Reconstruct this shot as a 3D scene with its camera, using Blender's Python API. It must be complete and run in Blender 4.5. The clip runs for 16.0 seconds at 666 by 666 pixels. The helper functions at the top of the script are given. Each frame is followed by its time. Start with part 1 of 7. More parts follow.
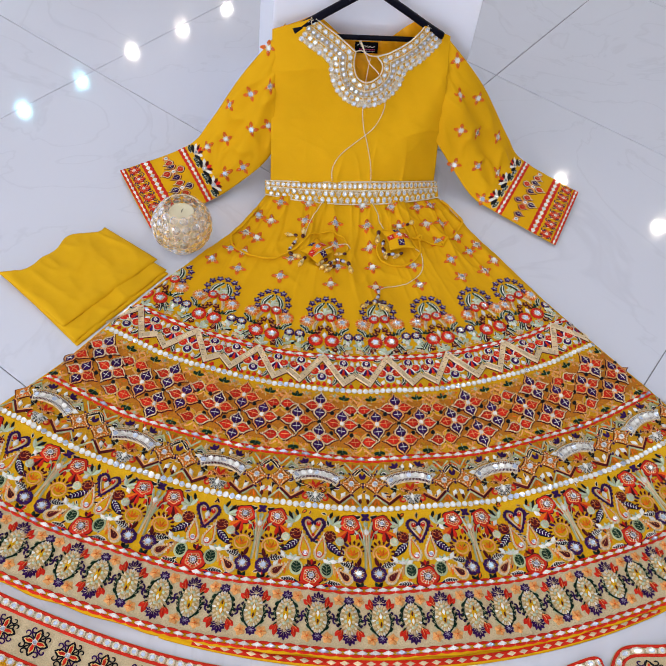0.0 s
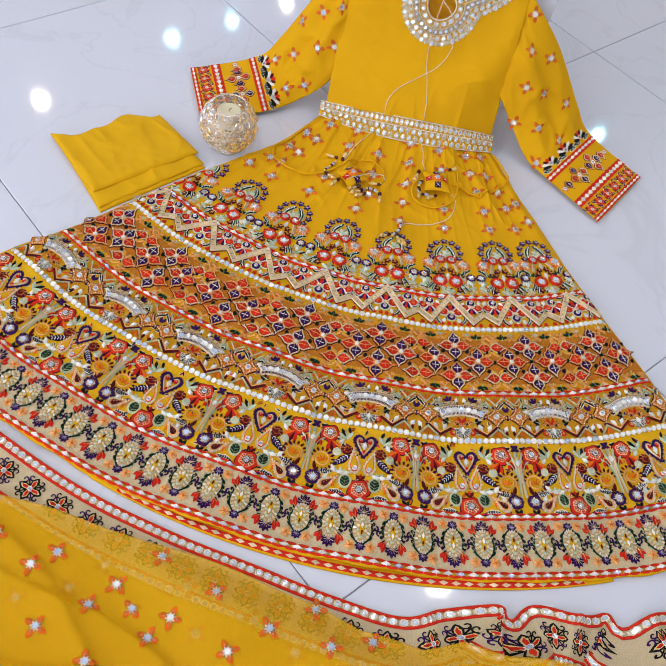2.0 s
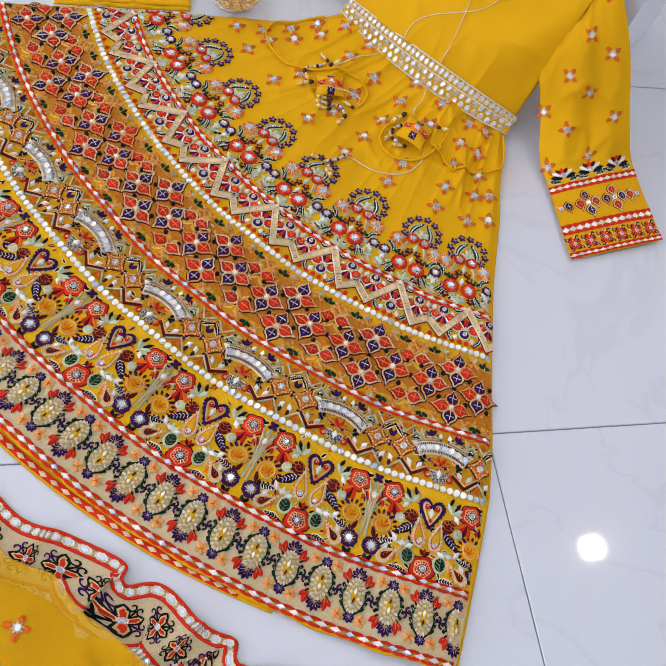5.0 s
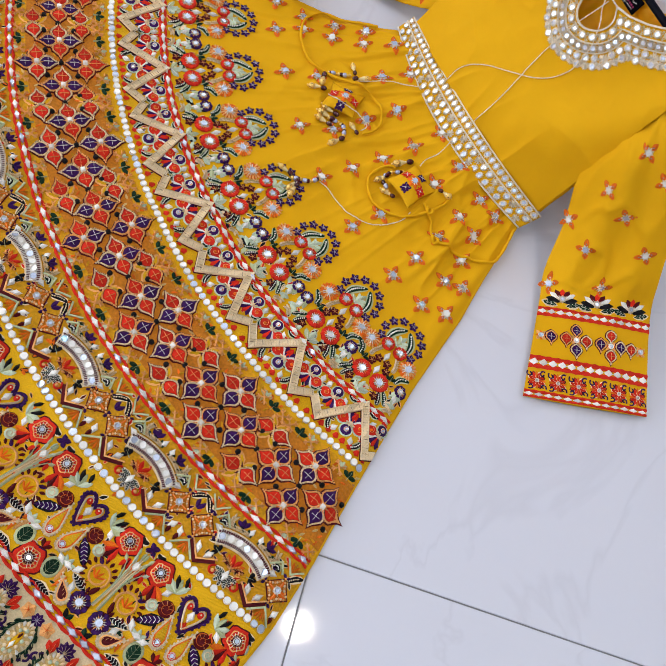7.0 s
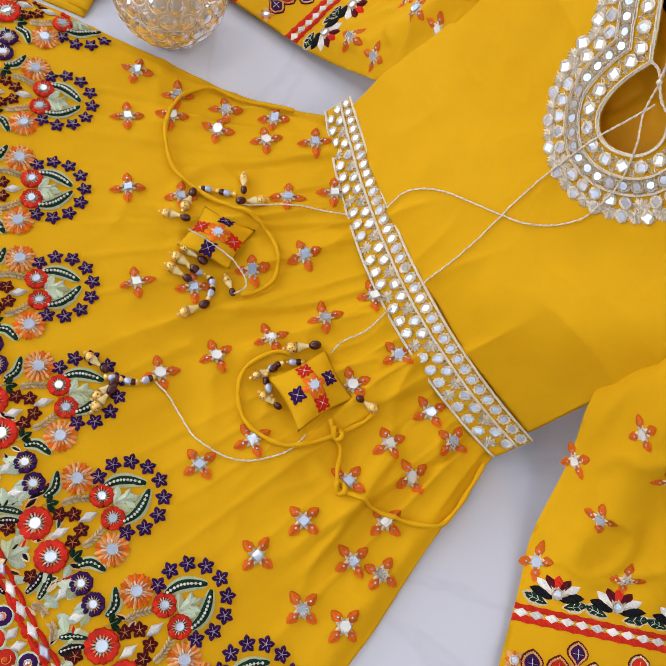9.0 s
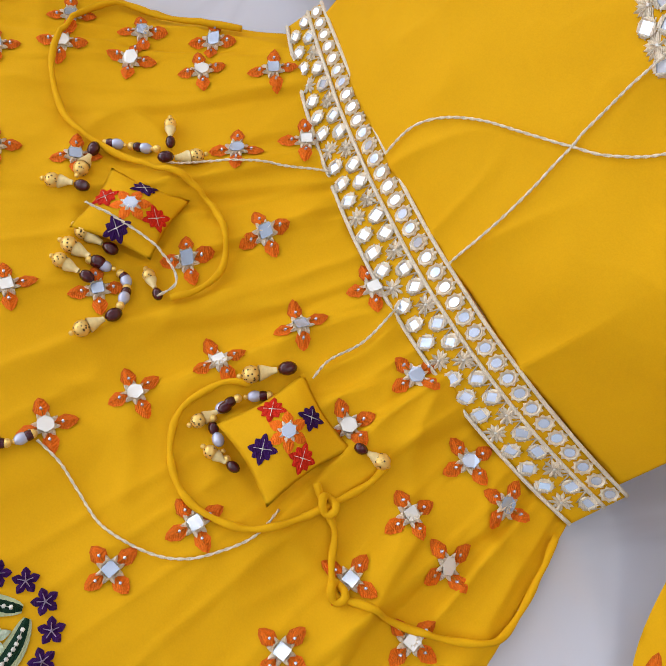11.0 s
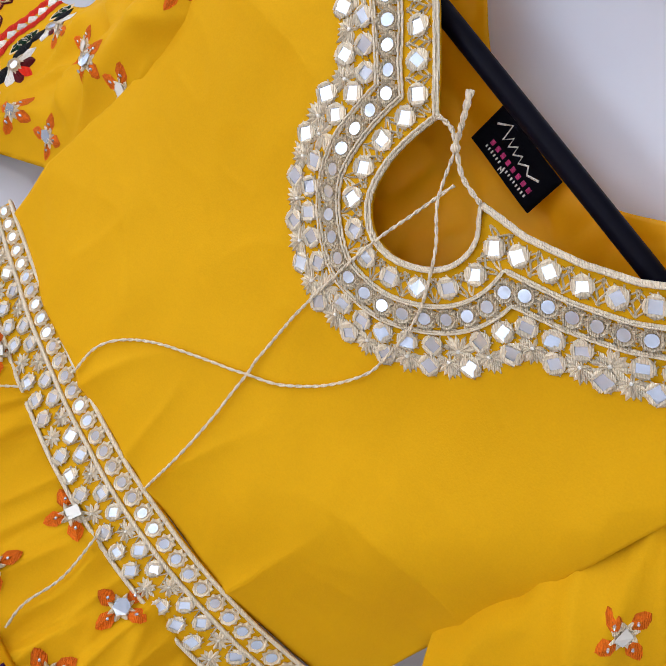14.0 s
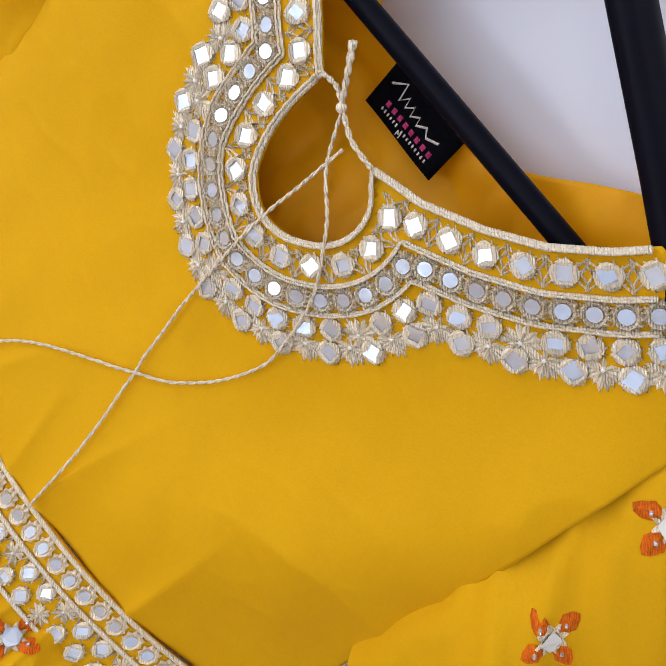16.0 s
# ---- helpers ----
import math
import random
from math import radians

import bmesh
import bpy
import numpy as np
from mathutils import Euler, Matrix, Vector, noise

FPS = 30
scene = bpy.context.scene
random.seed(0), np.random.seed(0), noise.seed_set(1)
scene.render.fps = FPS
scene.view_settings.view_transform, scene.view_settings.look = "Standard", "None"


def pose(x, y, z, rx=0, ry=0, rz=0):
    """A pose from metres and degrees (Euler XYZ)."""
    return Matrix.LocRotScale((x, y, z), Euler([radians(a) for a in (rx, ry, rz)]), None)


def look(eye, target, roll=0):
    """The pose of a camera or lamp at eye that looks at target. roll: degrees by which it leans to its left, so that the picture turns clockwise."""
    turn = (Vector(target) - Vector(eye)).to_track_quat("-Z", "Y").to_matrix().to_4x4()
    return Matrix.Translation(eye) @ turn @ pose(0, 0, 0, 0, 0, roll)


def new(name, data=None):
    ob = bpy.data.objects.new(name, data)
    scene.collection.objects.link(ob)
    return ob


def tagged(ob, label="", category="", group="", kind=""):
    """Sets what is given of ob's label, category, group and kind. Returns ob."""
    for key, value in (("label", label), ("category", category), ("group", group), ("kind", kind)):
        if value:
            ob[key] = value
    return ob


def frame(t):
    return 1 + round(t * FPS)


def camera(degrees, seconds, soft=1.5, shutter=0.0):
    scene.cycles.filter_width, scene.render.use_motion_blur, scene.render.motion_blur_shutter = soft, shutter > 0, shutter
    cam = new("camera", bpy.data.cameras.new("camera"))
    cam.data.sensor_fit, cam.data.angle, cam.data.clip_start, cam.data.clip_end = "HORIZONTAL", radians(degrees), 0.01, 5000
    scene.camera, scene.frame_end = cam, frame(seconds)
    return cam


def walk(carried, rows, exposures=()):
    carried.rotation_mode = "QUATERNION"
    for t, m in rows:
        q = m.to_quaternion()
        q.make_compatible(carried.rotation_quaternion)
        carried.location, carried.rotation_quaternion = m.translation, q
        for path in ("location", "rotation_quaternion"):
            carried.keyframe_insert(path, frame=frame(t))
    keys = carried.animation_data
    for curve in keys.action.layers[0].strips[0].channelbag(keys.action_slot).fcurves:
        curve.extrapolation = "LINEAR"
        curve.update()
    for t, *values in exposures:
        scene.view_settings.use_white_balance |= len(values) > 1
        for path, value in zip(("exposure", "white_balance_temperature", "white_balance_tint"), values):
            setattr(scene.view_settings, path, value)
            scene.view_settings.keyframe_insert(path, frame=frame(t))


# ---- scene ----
cam = camera(43.8, 16.0, soft=0.95)
PATH = [
    (0, (-0.35, -1.502, 1.316), (-0.051, -0.235, -0.203), 9.3),
    (0.5, (-0.348, -1.533, 1.323), (-0.049, -0.264, -0.193), 11.1),
    (1, (-0.278, -1.552, 1.283), (0.004, -0.267, -0.224), 13.9),
    (1.5, (-0.172, -1.588, 1.27), (-0.031, -0.334, -0.282), 13.2),
    (2, (-0.112, -1.623, 1.27), (-0.076, -0.383, -0.299), 12.8),
    (2.5, (-0.049, -1.588, 1.253), (-0.029, -0.362, -0.327), 14.3),
    (3, (0.041, -1.491, 1.228), (0.037, -0.286, -0.368), 16.8),
    (3.5, (0.13, -1.395, 1.217), (0.131, -0.241, -0.416), 20.0),
    (4, (0.245, -1.354, 1.202), (0.109, -0.255, -0.464), 19.6),
    (4.2, (0.3, -1.356, 1.201), (0.078, -0.285, -0.473), 19.0),
    (6.3, (0.497, -1.113, 1.136), (0.147, -0.179, -0.598), 33.6),
    (6.5, (0.501, -1.078, 1.13), (0.13, -0.159, -0.607), 35.4),
    (7, (0.56, -0.923, 1.1), (0.089, -0.077, -0.65), 36.9),
    (7.5, (0.55, -0.805, 1.082), (0.031, 0.009, -0.669), 37.5),
    (8, (0.455, -0.67, 1.025), (-0.072, 0.134, -0.729), 37.9),
    (8.2, (0.404, -0.592, 1.001), (-0.098, 0.152, -0.786), 36.6),
    (10.3, (0.194, -0.32, 0.528), (-0.37, 0.277, -1.295), 25.9),
    (10.5, (0.193, -0.318, 0.526), (-0.373, 0.326, -1.281), 27.4),
    (11, (0.184, -0.284, 0.544), (-0.361, 0.389, -1.259), 27.7),
    (11.5, (0.181, -0.261, 0.575), (-0.348, 0.472, -1.209), 30.0),
    (12, (0.173, -0.24, 0.613), (-0.341, 0.547, -1.152), 31.6),
    (12.5, (0.166, -0.22, 0.652), (-0.314, 0.669, -1.075), 34.5),
    (13, (0.169, -0.212, 0.666), (-0.284, 0.763, -1.021), 36.2),
    (13.5, (0.167, -0.192, 0.645), (-0.291, 0.813, -1.022), 35.9),
    (14, (0.137, -0.155, 0.6), (-0.337, 0.862, -1.056), 35.1),
    (14.5, (0.107, -0.114, 0.573), (-0.375, 0.905, -1.079), 34.1),
    (15, (0.094, -0.1, 0.562), (-0.368, 0.951, -1.076), 35.3),
    (15.5, (0.107, -0.108, 0.574), (-0.346, 0.959, -1.056), 35.8),
    (16, (0.152, -0.111, 0.572), (-0.271, 0.983, -1.048), 35.8),
]
walk(cam, [(t, look(eye, target, roll)) for t, eye, target, roll in PATH],
     [(0.0, 0.04), (2.0, 0.12), (4.0, 0.15), (6.5, 0.21), (8.0, 0.22), (10.5, 0.23), (12.0, 0.21), (14.0, 0.16), (16.0, 0.16)])

# ---- world, light ----
world = bpy.data.worlds.new("world")
scene.world = world
world.use_nodes = True
wn = world.node_tree.nodes
sky = wn.new("ShaderNodeTexSky")
sky.sky_type, sky.sun_disc = "NISHITA", False
sky.sun_elevation, sky.sun_rotation = radians(40), radians(-60)
world.node_tree.links.new(sky.outputs[0], wn["Background"].inputs[0])
wn["Background"].inputs[1].default_value = 0.1

ROOM_H = 2.8
TURN = radians(46.97)                       # the room and its tiles stand at this angle to the dress
CORNER = Vector((0.502, 0.577, 0))          # where four tiles meet
AX, AY = Vector((math.cos(TURN), math.sin(TURN), 0)), Vector((-math.sin(TURN), math.cos(TURN), 0))


def room(u, v, z=0.0):
    return CORNER + AX * u + AY * v + Vector((0, 0, z))


# ---- materials ----
def material(name, colour, rough=0.6, metal=0.0, sheen=0.0, grain=0.0, scale=400.0, bump=0.0, stain=0.0, stain_scale=9.0,
             wave=0.0, wave_scale=600.0, spec=0.5, random_value=0.0, trans=0.0, alpha=1.0, emit=0.0, per_object=False, thin=0.0):
    m = bpy.data.materials.new(name)
    m.use_nodes = True
    nt = m.node_tree
    b = nt.nodes["Principled BSDF"]
    N, L = nt.nodes.new, nt.links.new
    b.inputs["Base Color"].default_value = (*colour, 1)
    b.inputs["Roughness"].default_value = rough
    b.inputs["Metallic"].default_value = metal
    b.inputs["Specular IOR Level"].default_value = spec
    b.inputs["Alpha"].default_value = alpha
    if sheen:
        b.inputs["Sheen Weight"].default_value = sheen
        b.inputs["Sheen Roughness"].default_value = 0.4
        b.inputs["Sheen Tint"].default_value = (*[min(1, c * 1.5 + 0.1) for c in colour], 1)
    if trans:
        b.inputs["Transmission Weight"].default_value = trans
    if emit:
        b.inputs["Emission Color"].default_value = (*colour, 1)
        b.inputs["Emission Strength"].default_value = emit
    tc = N("ShaderNodeTexCoord")
    src = tc.outputs["Object"]
    value = None
    if grain or stain or random_value:
        hsv = N("ShaderNodeHueSaturation")
        hsv.inputs["Color"].default_value = (*colour, 1)
        acc = None

        def add(sock, amount):
            nonlocal acc
            mul = N("ShaderNodeMath")
            mul.operation = "MULTIPLY_ADD"
            L(sock, mul.inputs[0])
            mul.inputs[1].default_value = amount * 2
            if acc is None:
                mul.inputs[2].default_value = 1 - amount
            else:
                sub = N("ShaderNodeMath")
                sub.operation = "SUBTRACT"
                L(acc, sub.inputs[0])
                sub.inputs[1].default_value = amount
                L(sub.outputs[0], mul.inputs[2])
            acc = mul.outputs[0]

        if grain:
            n1 = N("ShaderNodeTexNoise")
            n1.inputs["Scale"].default_value = scale
            n1.inputs["Detail"].default_value = 2
            L(src, n1.inputs["Vector"])
            add(n1.outputs["Fac"], grain)
        if stain:
            n2 = N("ShaderNodeTexNoise")
            n2.inputs["Scale"].default_value = stain_scale
            n2.inputs["Detail"].default_value = 4
            L(src, n2.inputs["Vector"])
            add(n2.outputs["Fac"], stain)
        if random_value:
            gi = N("ShaderNodeObjectInfo") if per_object else N("ShaderNodeNewGeometry")
            add(gi.outputs["Random" if per_object else "Random Per Island"], random_value)
        L(acc, hsv.inputs["Value"])
        L(hsv.outputs[0], b.inputs["Base Color"])
    if bump or wave:
        bp = N("ShaderNodeBump")
        bp.inputs["Strength"].default_value = max(bump, wave)
        bp.inputs["Distance"].default_value = 0.001
        if wave:
            w = N("ShaderNodeTexWave")
            w.wave_type, w.bands_direction = "BANDS", "DIAGONAL"
            w.inputs["Scale"].default_value = wave_scale
            w.inputs["Distortion"].default_value = 3
            w.inputs["Detail"].default_value = 1
            L(src, w.inputs["Vector"])
            L(w.outputs["Fac"], bp.inputs["Height"])
        else:
            n3 = N("ShaderNodeTexNoise")
            n3.inputs["Scale"].default_value = scale
            n3.inputs["Detail"].default_value = 3
            L(src, n3.inputs["Vector"])
            L(n3.outputs["Fac"], bp.inputs["Height"])
        L(bp.outputs[0], b.inputs["Normal"])
    if thin:                                 # cloth that lets some light through
        tr, mix = N("ShaderNodeBsdfTranslucent"), N("ShaderNodeMixShader")
        tr.inputs["Color"].default_value = (*[min(1, c * 1.15) for c in colour], 1)
        mix.inputs[0].default_value = thin
        out = nt.nodes["Material Output"]
        L(b.outputs[0], mix.inputs[1])
        L(tr.outputs[0], mix.inputs[2])
        L(mix.outputs[0], out.inputs["Surface"])
    return m


def thread(name, colour, **kw):
    args = dict(rough=0.6, spec=0.12, grain=0.3, scale=700, wave=0.6, wave_scale=330, random_value=0.22)
    args.update(kw)
    return material(name, colour, **args)


YELLOW = (0.745, 0.383, 0.006)
MAT = {
    "yellow": material("chiffon", YELLOW, 0.7, spec=0.07, grain=0.06, scale=900, bump=0.12, stain=0.10, stain_scale=5, thin=0.04),
    "satin": material("satin_lining", (0.95, 0.53, 0.008), 0.45, spec=0.3, grain=0.05, scale=700, bump=0.1, stain=0.22, stain_scale=40, thin=0.55),
    "cotton": material("folded_cotton", (0.72, 0.385, 0.004), 0.75, spec=0.15, grain=0.08, scale=1200, bump=0.2, stain=0.1, stain_scale=10),
    "ochre": thread("ochre_ground", (0.63, 0.30, 0.010), grain=0.45, scale=260, stain=0.25, stain_scale=60),
    "olive": thread("olive_gold_ground", (0.72, 0.385, 0.006), grain=0.35),
    "rust": thread("rust_ground", (0.56, 0.185, 0.014), grain=0.45, scale=260),
    "beige": thread("beige_gold_ground", (0.69, 0.54, 0.32), grain=0.28, scale=500, wave_scale=500),
    "red": thread("red_thread", (0.68, 0.026, 0.010)),
    "orange": thread("orange_thread", (0.82, 0.16, 0.010)),
    "peach": thread("peach_thread", (0.86, 0.42, 0.14)),
    "maroon": thread("maroon_thread", (0.095, 0.005, 0.009)),
    "purple": thread("purple_thread", (0.040, 0.007, 0.085)),
    "green": thread("dark_green_thread", (0.006, 0.030, 0.015)),
    "black": thread("black_thread", (0.008, 0.007, 0.010)),
    "sage": thread("sage_thread", (0.50, 0.53, 0.30)),
    "pale": thread("pale_mint_thread", (0.60, 0.68, 0.50)),
    "cream": thread("cream_thread", (0.84, 0.66, 0.42)),
    "white": thread("white_thread", (0.88, 0.84, 0.78)),
    "lilac": thread("lilac_thread", (0.50, 0.42, 0.55)),
    "gold": thread("gold_cord", (0.72, 0.50, 0.20), rough=0.38, metal=0.1),
    "silver": thread("silver_zari", (0.82, 0.71, 0.55), rough=0.4, metal=0.12),
    # half-diffuse pale blue, varied per piece, stands in for the reflected ceiling
    "mirror": material("mirror_glass", (0.66, 0.74, 0.88), 0.24, metal=0.55, random_value=0.28),
    "pearl": material("pearl_sequin", (0.88, 0.85, 0.79), 0.25, metal=0.1, random_value=0.08),
    "ivory": material("ivory_cone", (0.80, 0.62, 0.28), 0.35, grain=0.15, scale=500),
    "bead_gold": material("gold_bead", (0.86, 0.58, 0.16), 0.34, metal=0.55, grain=0.35, scale=900, bump=0.5),
    "bead_dark": material("garnet_bead", (0.055, 0.003, 0.006), 0.12, spec=0.6),
    "bead_clear": material("crystal_bead", (0.50, 0.52, 0.66), 0.1, metal=0.35),
    "hanger": material("black_plastic", (0.004, 0.004, 0.009), 0.42, spec=0.06, grain=0.1, scale=200),
    "label": material("woven_label", (0.003, 0.003, 0.005), 0.85, spec=0.05, grain=0.2, scale=900, bump=0.3),
    "pink": thread("pink_thread", (0.55, 0.05, 0.18)),
    "wax": material("ivory_wax", (0.80, 0.72, 0.50), 0.5, grain=0.03, scale=60, spec=0.4),
    "crystal": material("crystal_disc", (0.97, 0.92, 0.88), 0.12, metal=0.0, trans=0.9, spec=0.7),
    "wire": material("champagne_wire", (0.85, 0.68, 0.47), 0.3, metal=0.7),
    "grout": material("grey_grout", (0.22, 0.22, 0.23), 0.8, grain=0.2, scale=200),
    "wall": material("white_wall_paint", (0.80, 0.80, 0.82), 0.8, grain=0.04, scale=30),
    "ceiling": material("white_ceiling_paint", (0.85, 0.85, 0.86), 0.8, grain=0.03, scale=30),
    "lacquer": material("white_lacquer", (0.86, 0.88, 0.98), 0.35, grain=0.02, scale=20, stain=0.02, stain_scale=4),
    "steel": material("white_lamp_rim", (0.8, 0.8, 0.8), 0.35),
    "warm": material("warm_lamp", (1.0, 0.86, 0.66), emit=8),
    "cool": material("cool_lamp", (0.30, 0.85, 1.0), emit=6),
}
sheer = material("sheer_chiffon", (0.86, 0.47, 0.004), 0.6, spec=0.15, grain=0.06, scale=900, alpha=0.42)
MAT["sheer"] = sheer


def marble():
    """Polished white porcelain with faint grey veins."""
    m = material("polished_porcelain", (0.665, 0.672, 0.745), 0.055, spec=0.5)
    nt = m.node_tree
    b = nt.nodes["Principled BSDF"]
    N, L = nt.nodes.new, nt.links.new
    tc, info, off = N("ShaderNodeTexCoord"), N("ShaderNodeObjectInfo"), N("ShaderNodeVectorMath")
    off.operation = "ADD"
    mul = N("ShaderNodeMath")
    mul.operation = "MULTIPLY"
    mul.inputs[1].default_value = 40
    L(info.outputs["Random"], mul.inputs[0])
    L(tc.outputs["Object"], off.inputs[0])
    L(mul.outputs[0], off.inputs[1])
    n = N("ShaderNodeTexNoise")
    n.inputs["Scale"].default_value, n.inputs["Detail"].default_value, n.inputs["Distortion"].default_value = 2.2, 5, 1.4
    L(off.outputs[0], n.inputs["Vector"])
    r = N("ShaderNodeValToRGB")
    r.color_ramp.elements[0].position, r.color_ramp.elements[0].color = 0.485, (0.665, 0.672, 0.745, 1)
    r.color_ramp.elements[1].position, r.color_ramp.elements[1].color = 0.515, (0.665, 0.672, 0.745, 1)
    e = r.color_ramp.elements.new(0.50)
    e.color = (0.625, 0.630, 0.700, 1)
    L(n.outputs["Fac"], r.inputs[0])
    L(r.outputs[0], b.inputs["Base Color"])
    return m


MAT["tile"] = marble()


def filigree():
    """Pale gold bead; dark dots in the colour stand in for shaded filigree holes."""
    m = material("filigree_gold", (0.86, 0.58, 0.18), 0.34, metal=0.5)
    nt = m.node_tree
    N, L = nt.nodes.new, nt.links.new
    tc, vo, r = N("ShaderNodeTexCoord"), N("ShaderNodeTexVoronoi"), N("ShaderNodeValToRGB")
    vo.inputs["Scale"].default_value = 420
    L(tc.outputs["Object"], vo.inputs["Vector"])
    r.color_ramp.elements[0].position, r.color_ramp.elements[0].color = 0.22, (0.05, 0.02, 0.004, 1)
    r.color_ramp.elements[1].position, r.color_ramp.elements[1].color = 0.34, (0.84, 0.55, 0.15, 1)
    L(vo.outputs["Distance"], r.inputs[0])
    L(r.outputs[0], nt.nodes["Principled BSDF"].inputs["Base Color"])
    return m


MAT["filigree"] = filigree()


# ---- helpers for meshes ----
def mesh_object(name, verts, faces, mats, index=None, parent=None, label="", smooth=True):
    me = bpy.data.meshes.new(name)
    me.from_pydata([tuple(v) for v in verts], [], faces)
    for m in mats:
        me.materials.append(MAT[m] if isinstance(m, str) else m)
    if index is not None:
        me.polygons.foreach_set("material_index", index)
    if smooth:
        me.polygons.foreach_set("use_smooth", [True] * len(me.polygons))
    me.update()
    ob = new(name, me)
    if parent:
        ob.parent = parent
    if label:
        tagged(ob, label)
    return ob


def part(name, bm, mat, parent, label="", smooth=True):
    me = bpy.data.meshes.new(name)
    bm.to_mesh(me)
    bm.free()
    me.materials.append(MAT[mat])
    if smooth:
        me.polygons.foreach_set("use_smooth", [True] * len(me.polygons))
    ob = new(name, me)
    ob.parent = parent
    if label:
        tagged(ob, label)
    return ob


def thing(name, label, category, group="", kind="", at=(0, 0, 0)):
    ob = new(name)
    ob.location = at
    ob.empty_display_size = 0.05
    return tagged(ob, label, category, group, kind)


def tube(points, radius, sides=8, closed=False, flat=1.0):
    """Vertices and faces of a cord along points."""
    P = [Vector(p) for p in points]
    n = len(P)
    V, F = [], []
    up = Vector((0, 0, 1))
    for i, p in enumerate(P):
        a = P[(i - 1) % n] if closed or i else P[0]
        b = P[(i + 1) % n] if closed or i < n - 1 else P[-1]
        d = (b - a).normalized()
        side = d.cross(up)
        if side.length < 1e-3:
            side = Vector((1, 0, 0))
        side.normalize()
        nrm = side.cross(d).normalized()
        rr = radius(i / (n - 1)) if callable(radius) else radius
        for k in range(sides):
            t = 2 * math.pi * k / sides
            V.append(p + side * (rr * math.cos(t)) + nrm * (rr * flat * math.sin(t)))
    for i in range(n if closed else n - 1):
        for k in range(sides):
            j, l = (i + 1) % n, (k + 1) % sides
            F.append((i * sides + k, i * sides + l, j * sides + l, j * sides + k))
    if not closed:
        F.append(tuple(range(sides))[::-1])
        F.append(tuple((n - 1) * sides + k for k in range(sides)))
    return V, F


def smooth_path(points, steps=8):
    """Catmull-Rom through the points."""
    P = [Vector(p) for p in points]
    out = []
    for i in range(len(P) - 1):
        a, b, c, d = P[max(i - 1, 0)], P[i], P[i + 1], P[min(i + 2, len(P) - 1)]
        for k in range(steps):
            t = k / steps
            out.append(0.5 * ((2 * b) + (c - a) * t + (2 * a - 5 * b + 4 * c - d) * t * t + (3 * b - a - 3 * c + d) * t ** 3))
    out.append(P[-1])
    return out


def ramp(x, xs, ys):
    return float(np.interp(x, xs, ys))


def smoothstep(a, b, x):
    t = min(1.0, max(0.0, (x - a) / (b - a)))
    return t * t * (3 - 2 * t)


# ---- the room ----
floor = tagged(new("floor"), "polished white porcelain tile floor laid diagonally", "floor", kind="structure")
U0, U1, V0, V1 = -4.86, 4.86, -5.67, 4.86


def slab(name, corners, mat, parent=None, label="", thick=(0, 0, -0.1)):
    t = Vector(thick)
    V = [Vector(c) for c in corners] + [Vector(c) + t for c in corners]
    F = [(0, 1, 2, 3), (7, 6, 5, 4)] + [(i, i + 4, (i + 1) % 4 + 4, (i + 1) % 4) for i in range(4)]
    return mesh_object(name, V, F, [mat], None, parent, label, smooth=False)


slab("grout_bed", [room(U0, V0, -0.0025), room(U1, V0, -0.0025), room(U1, V1, -0.0025), room(U0, V1, -0.0025)], "grout", floor)


def tile_mesh():
    g, b, w = 0.0011, 0.0012, 0.81
    rings = [(g, -0.008), (g, -b), (g + b, 0.0)]
    V = [(x, y, z) for o, z in rings for x, y in ((o, o), (w - o, o), (w - o, w - o), (o, w - o))]
    F = [(8, 9, 10, 11)]
    for k in (0, 4):
        F += [(k + i, k + (i + 1) % 4, k + 4 + (i + 1) % 4, k + 4 + i) for i in range(4)]
    me = bpy.data.meshes.new("tile")
    me.from_pydata(V, [], F)
    me.materials.append(MAT["tile"])
    return me


TILE = tile_mesh()
for iu in range(-6, 6):
    for iv in range(-7, 6):
        ob = new("tile", TILE)
        ob.parent = floor
        ob.matrix_local = Matrix.Translation(room(iu * 0.81, iv * 0.81)) @ Matrix.Rotation(TURN, 4, "Z")

ceiling = slab("ceiling", [room(U0, V0, ROOM_H), room(U1, V0, ROOM_H), room(U1, V1, ROOM_H), room(U0, V1, ROOM_H)], "ceiling", thick=(0, 0, 0.1))
tagged(ceiling, "plain white painted shop ceiling", "ceiling", kind="structure")
W = 0.15


def wall(name, a, b, out, z0=0.0, z1=ROOM_H):
    ob = slab(name, [room(*a, z0), room(*b, z0), room(*b, z1), room(*a, z1)], "wall", thick=out)
    return tagged(ob, "plain white painted shop wall", "wall", kind="structure")


wall("wall_east", (U1, V0), (U1, V1), AX * W)
wall("wall_south", (U0, V0), (U1, V0), AY * -W)
wall("wall_north", (U0, V1), (U1, V1), AY * W)
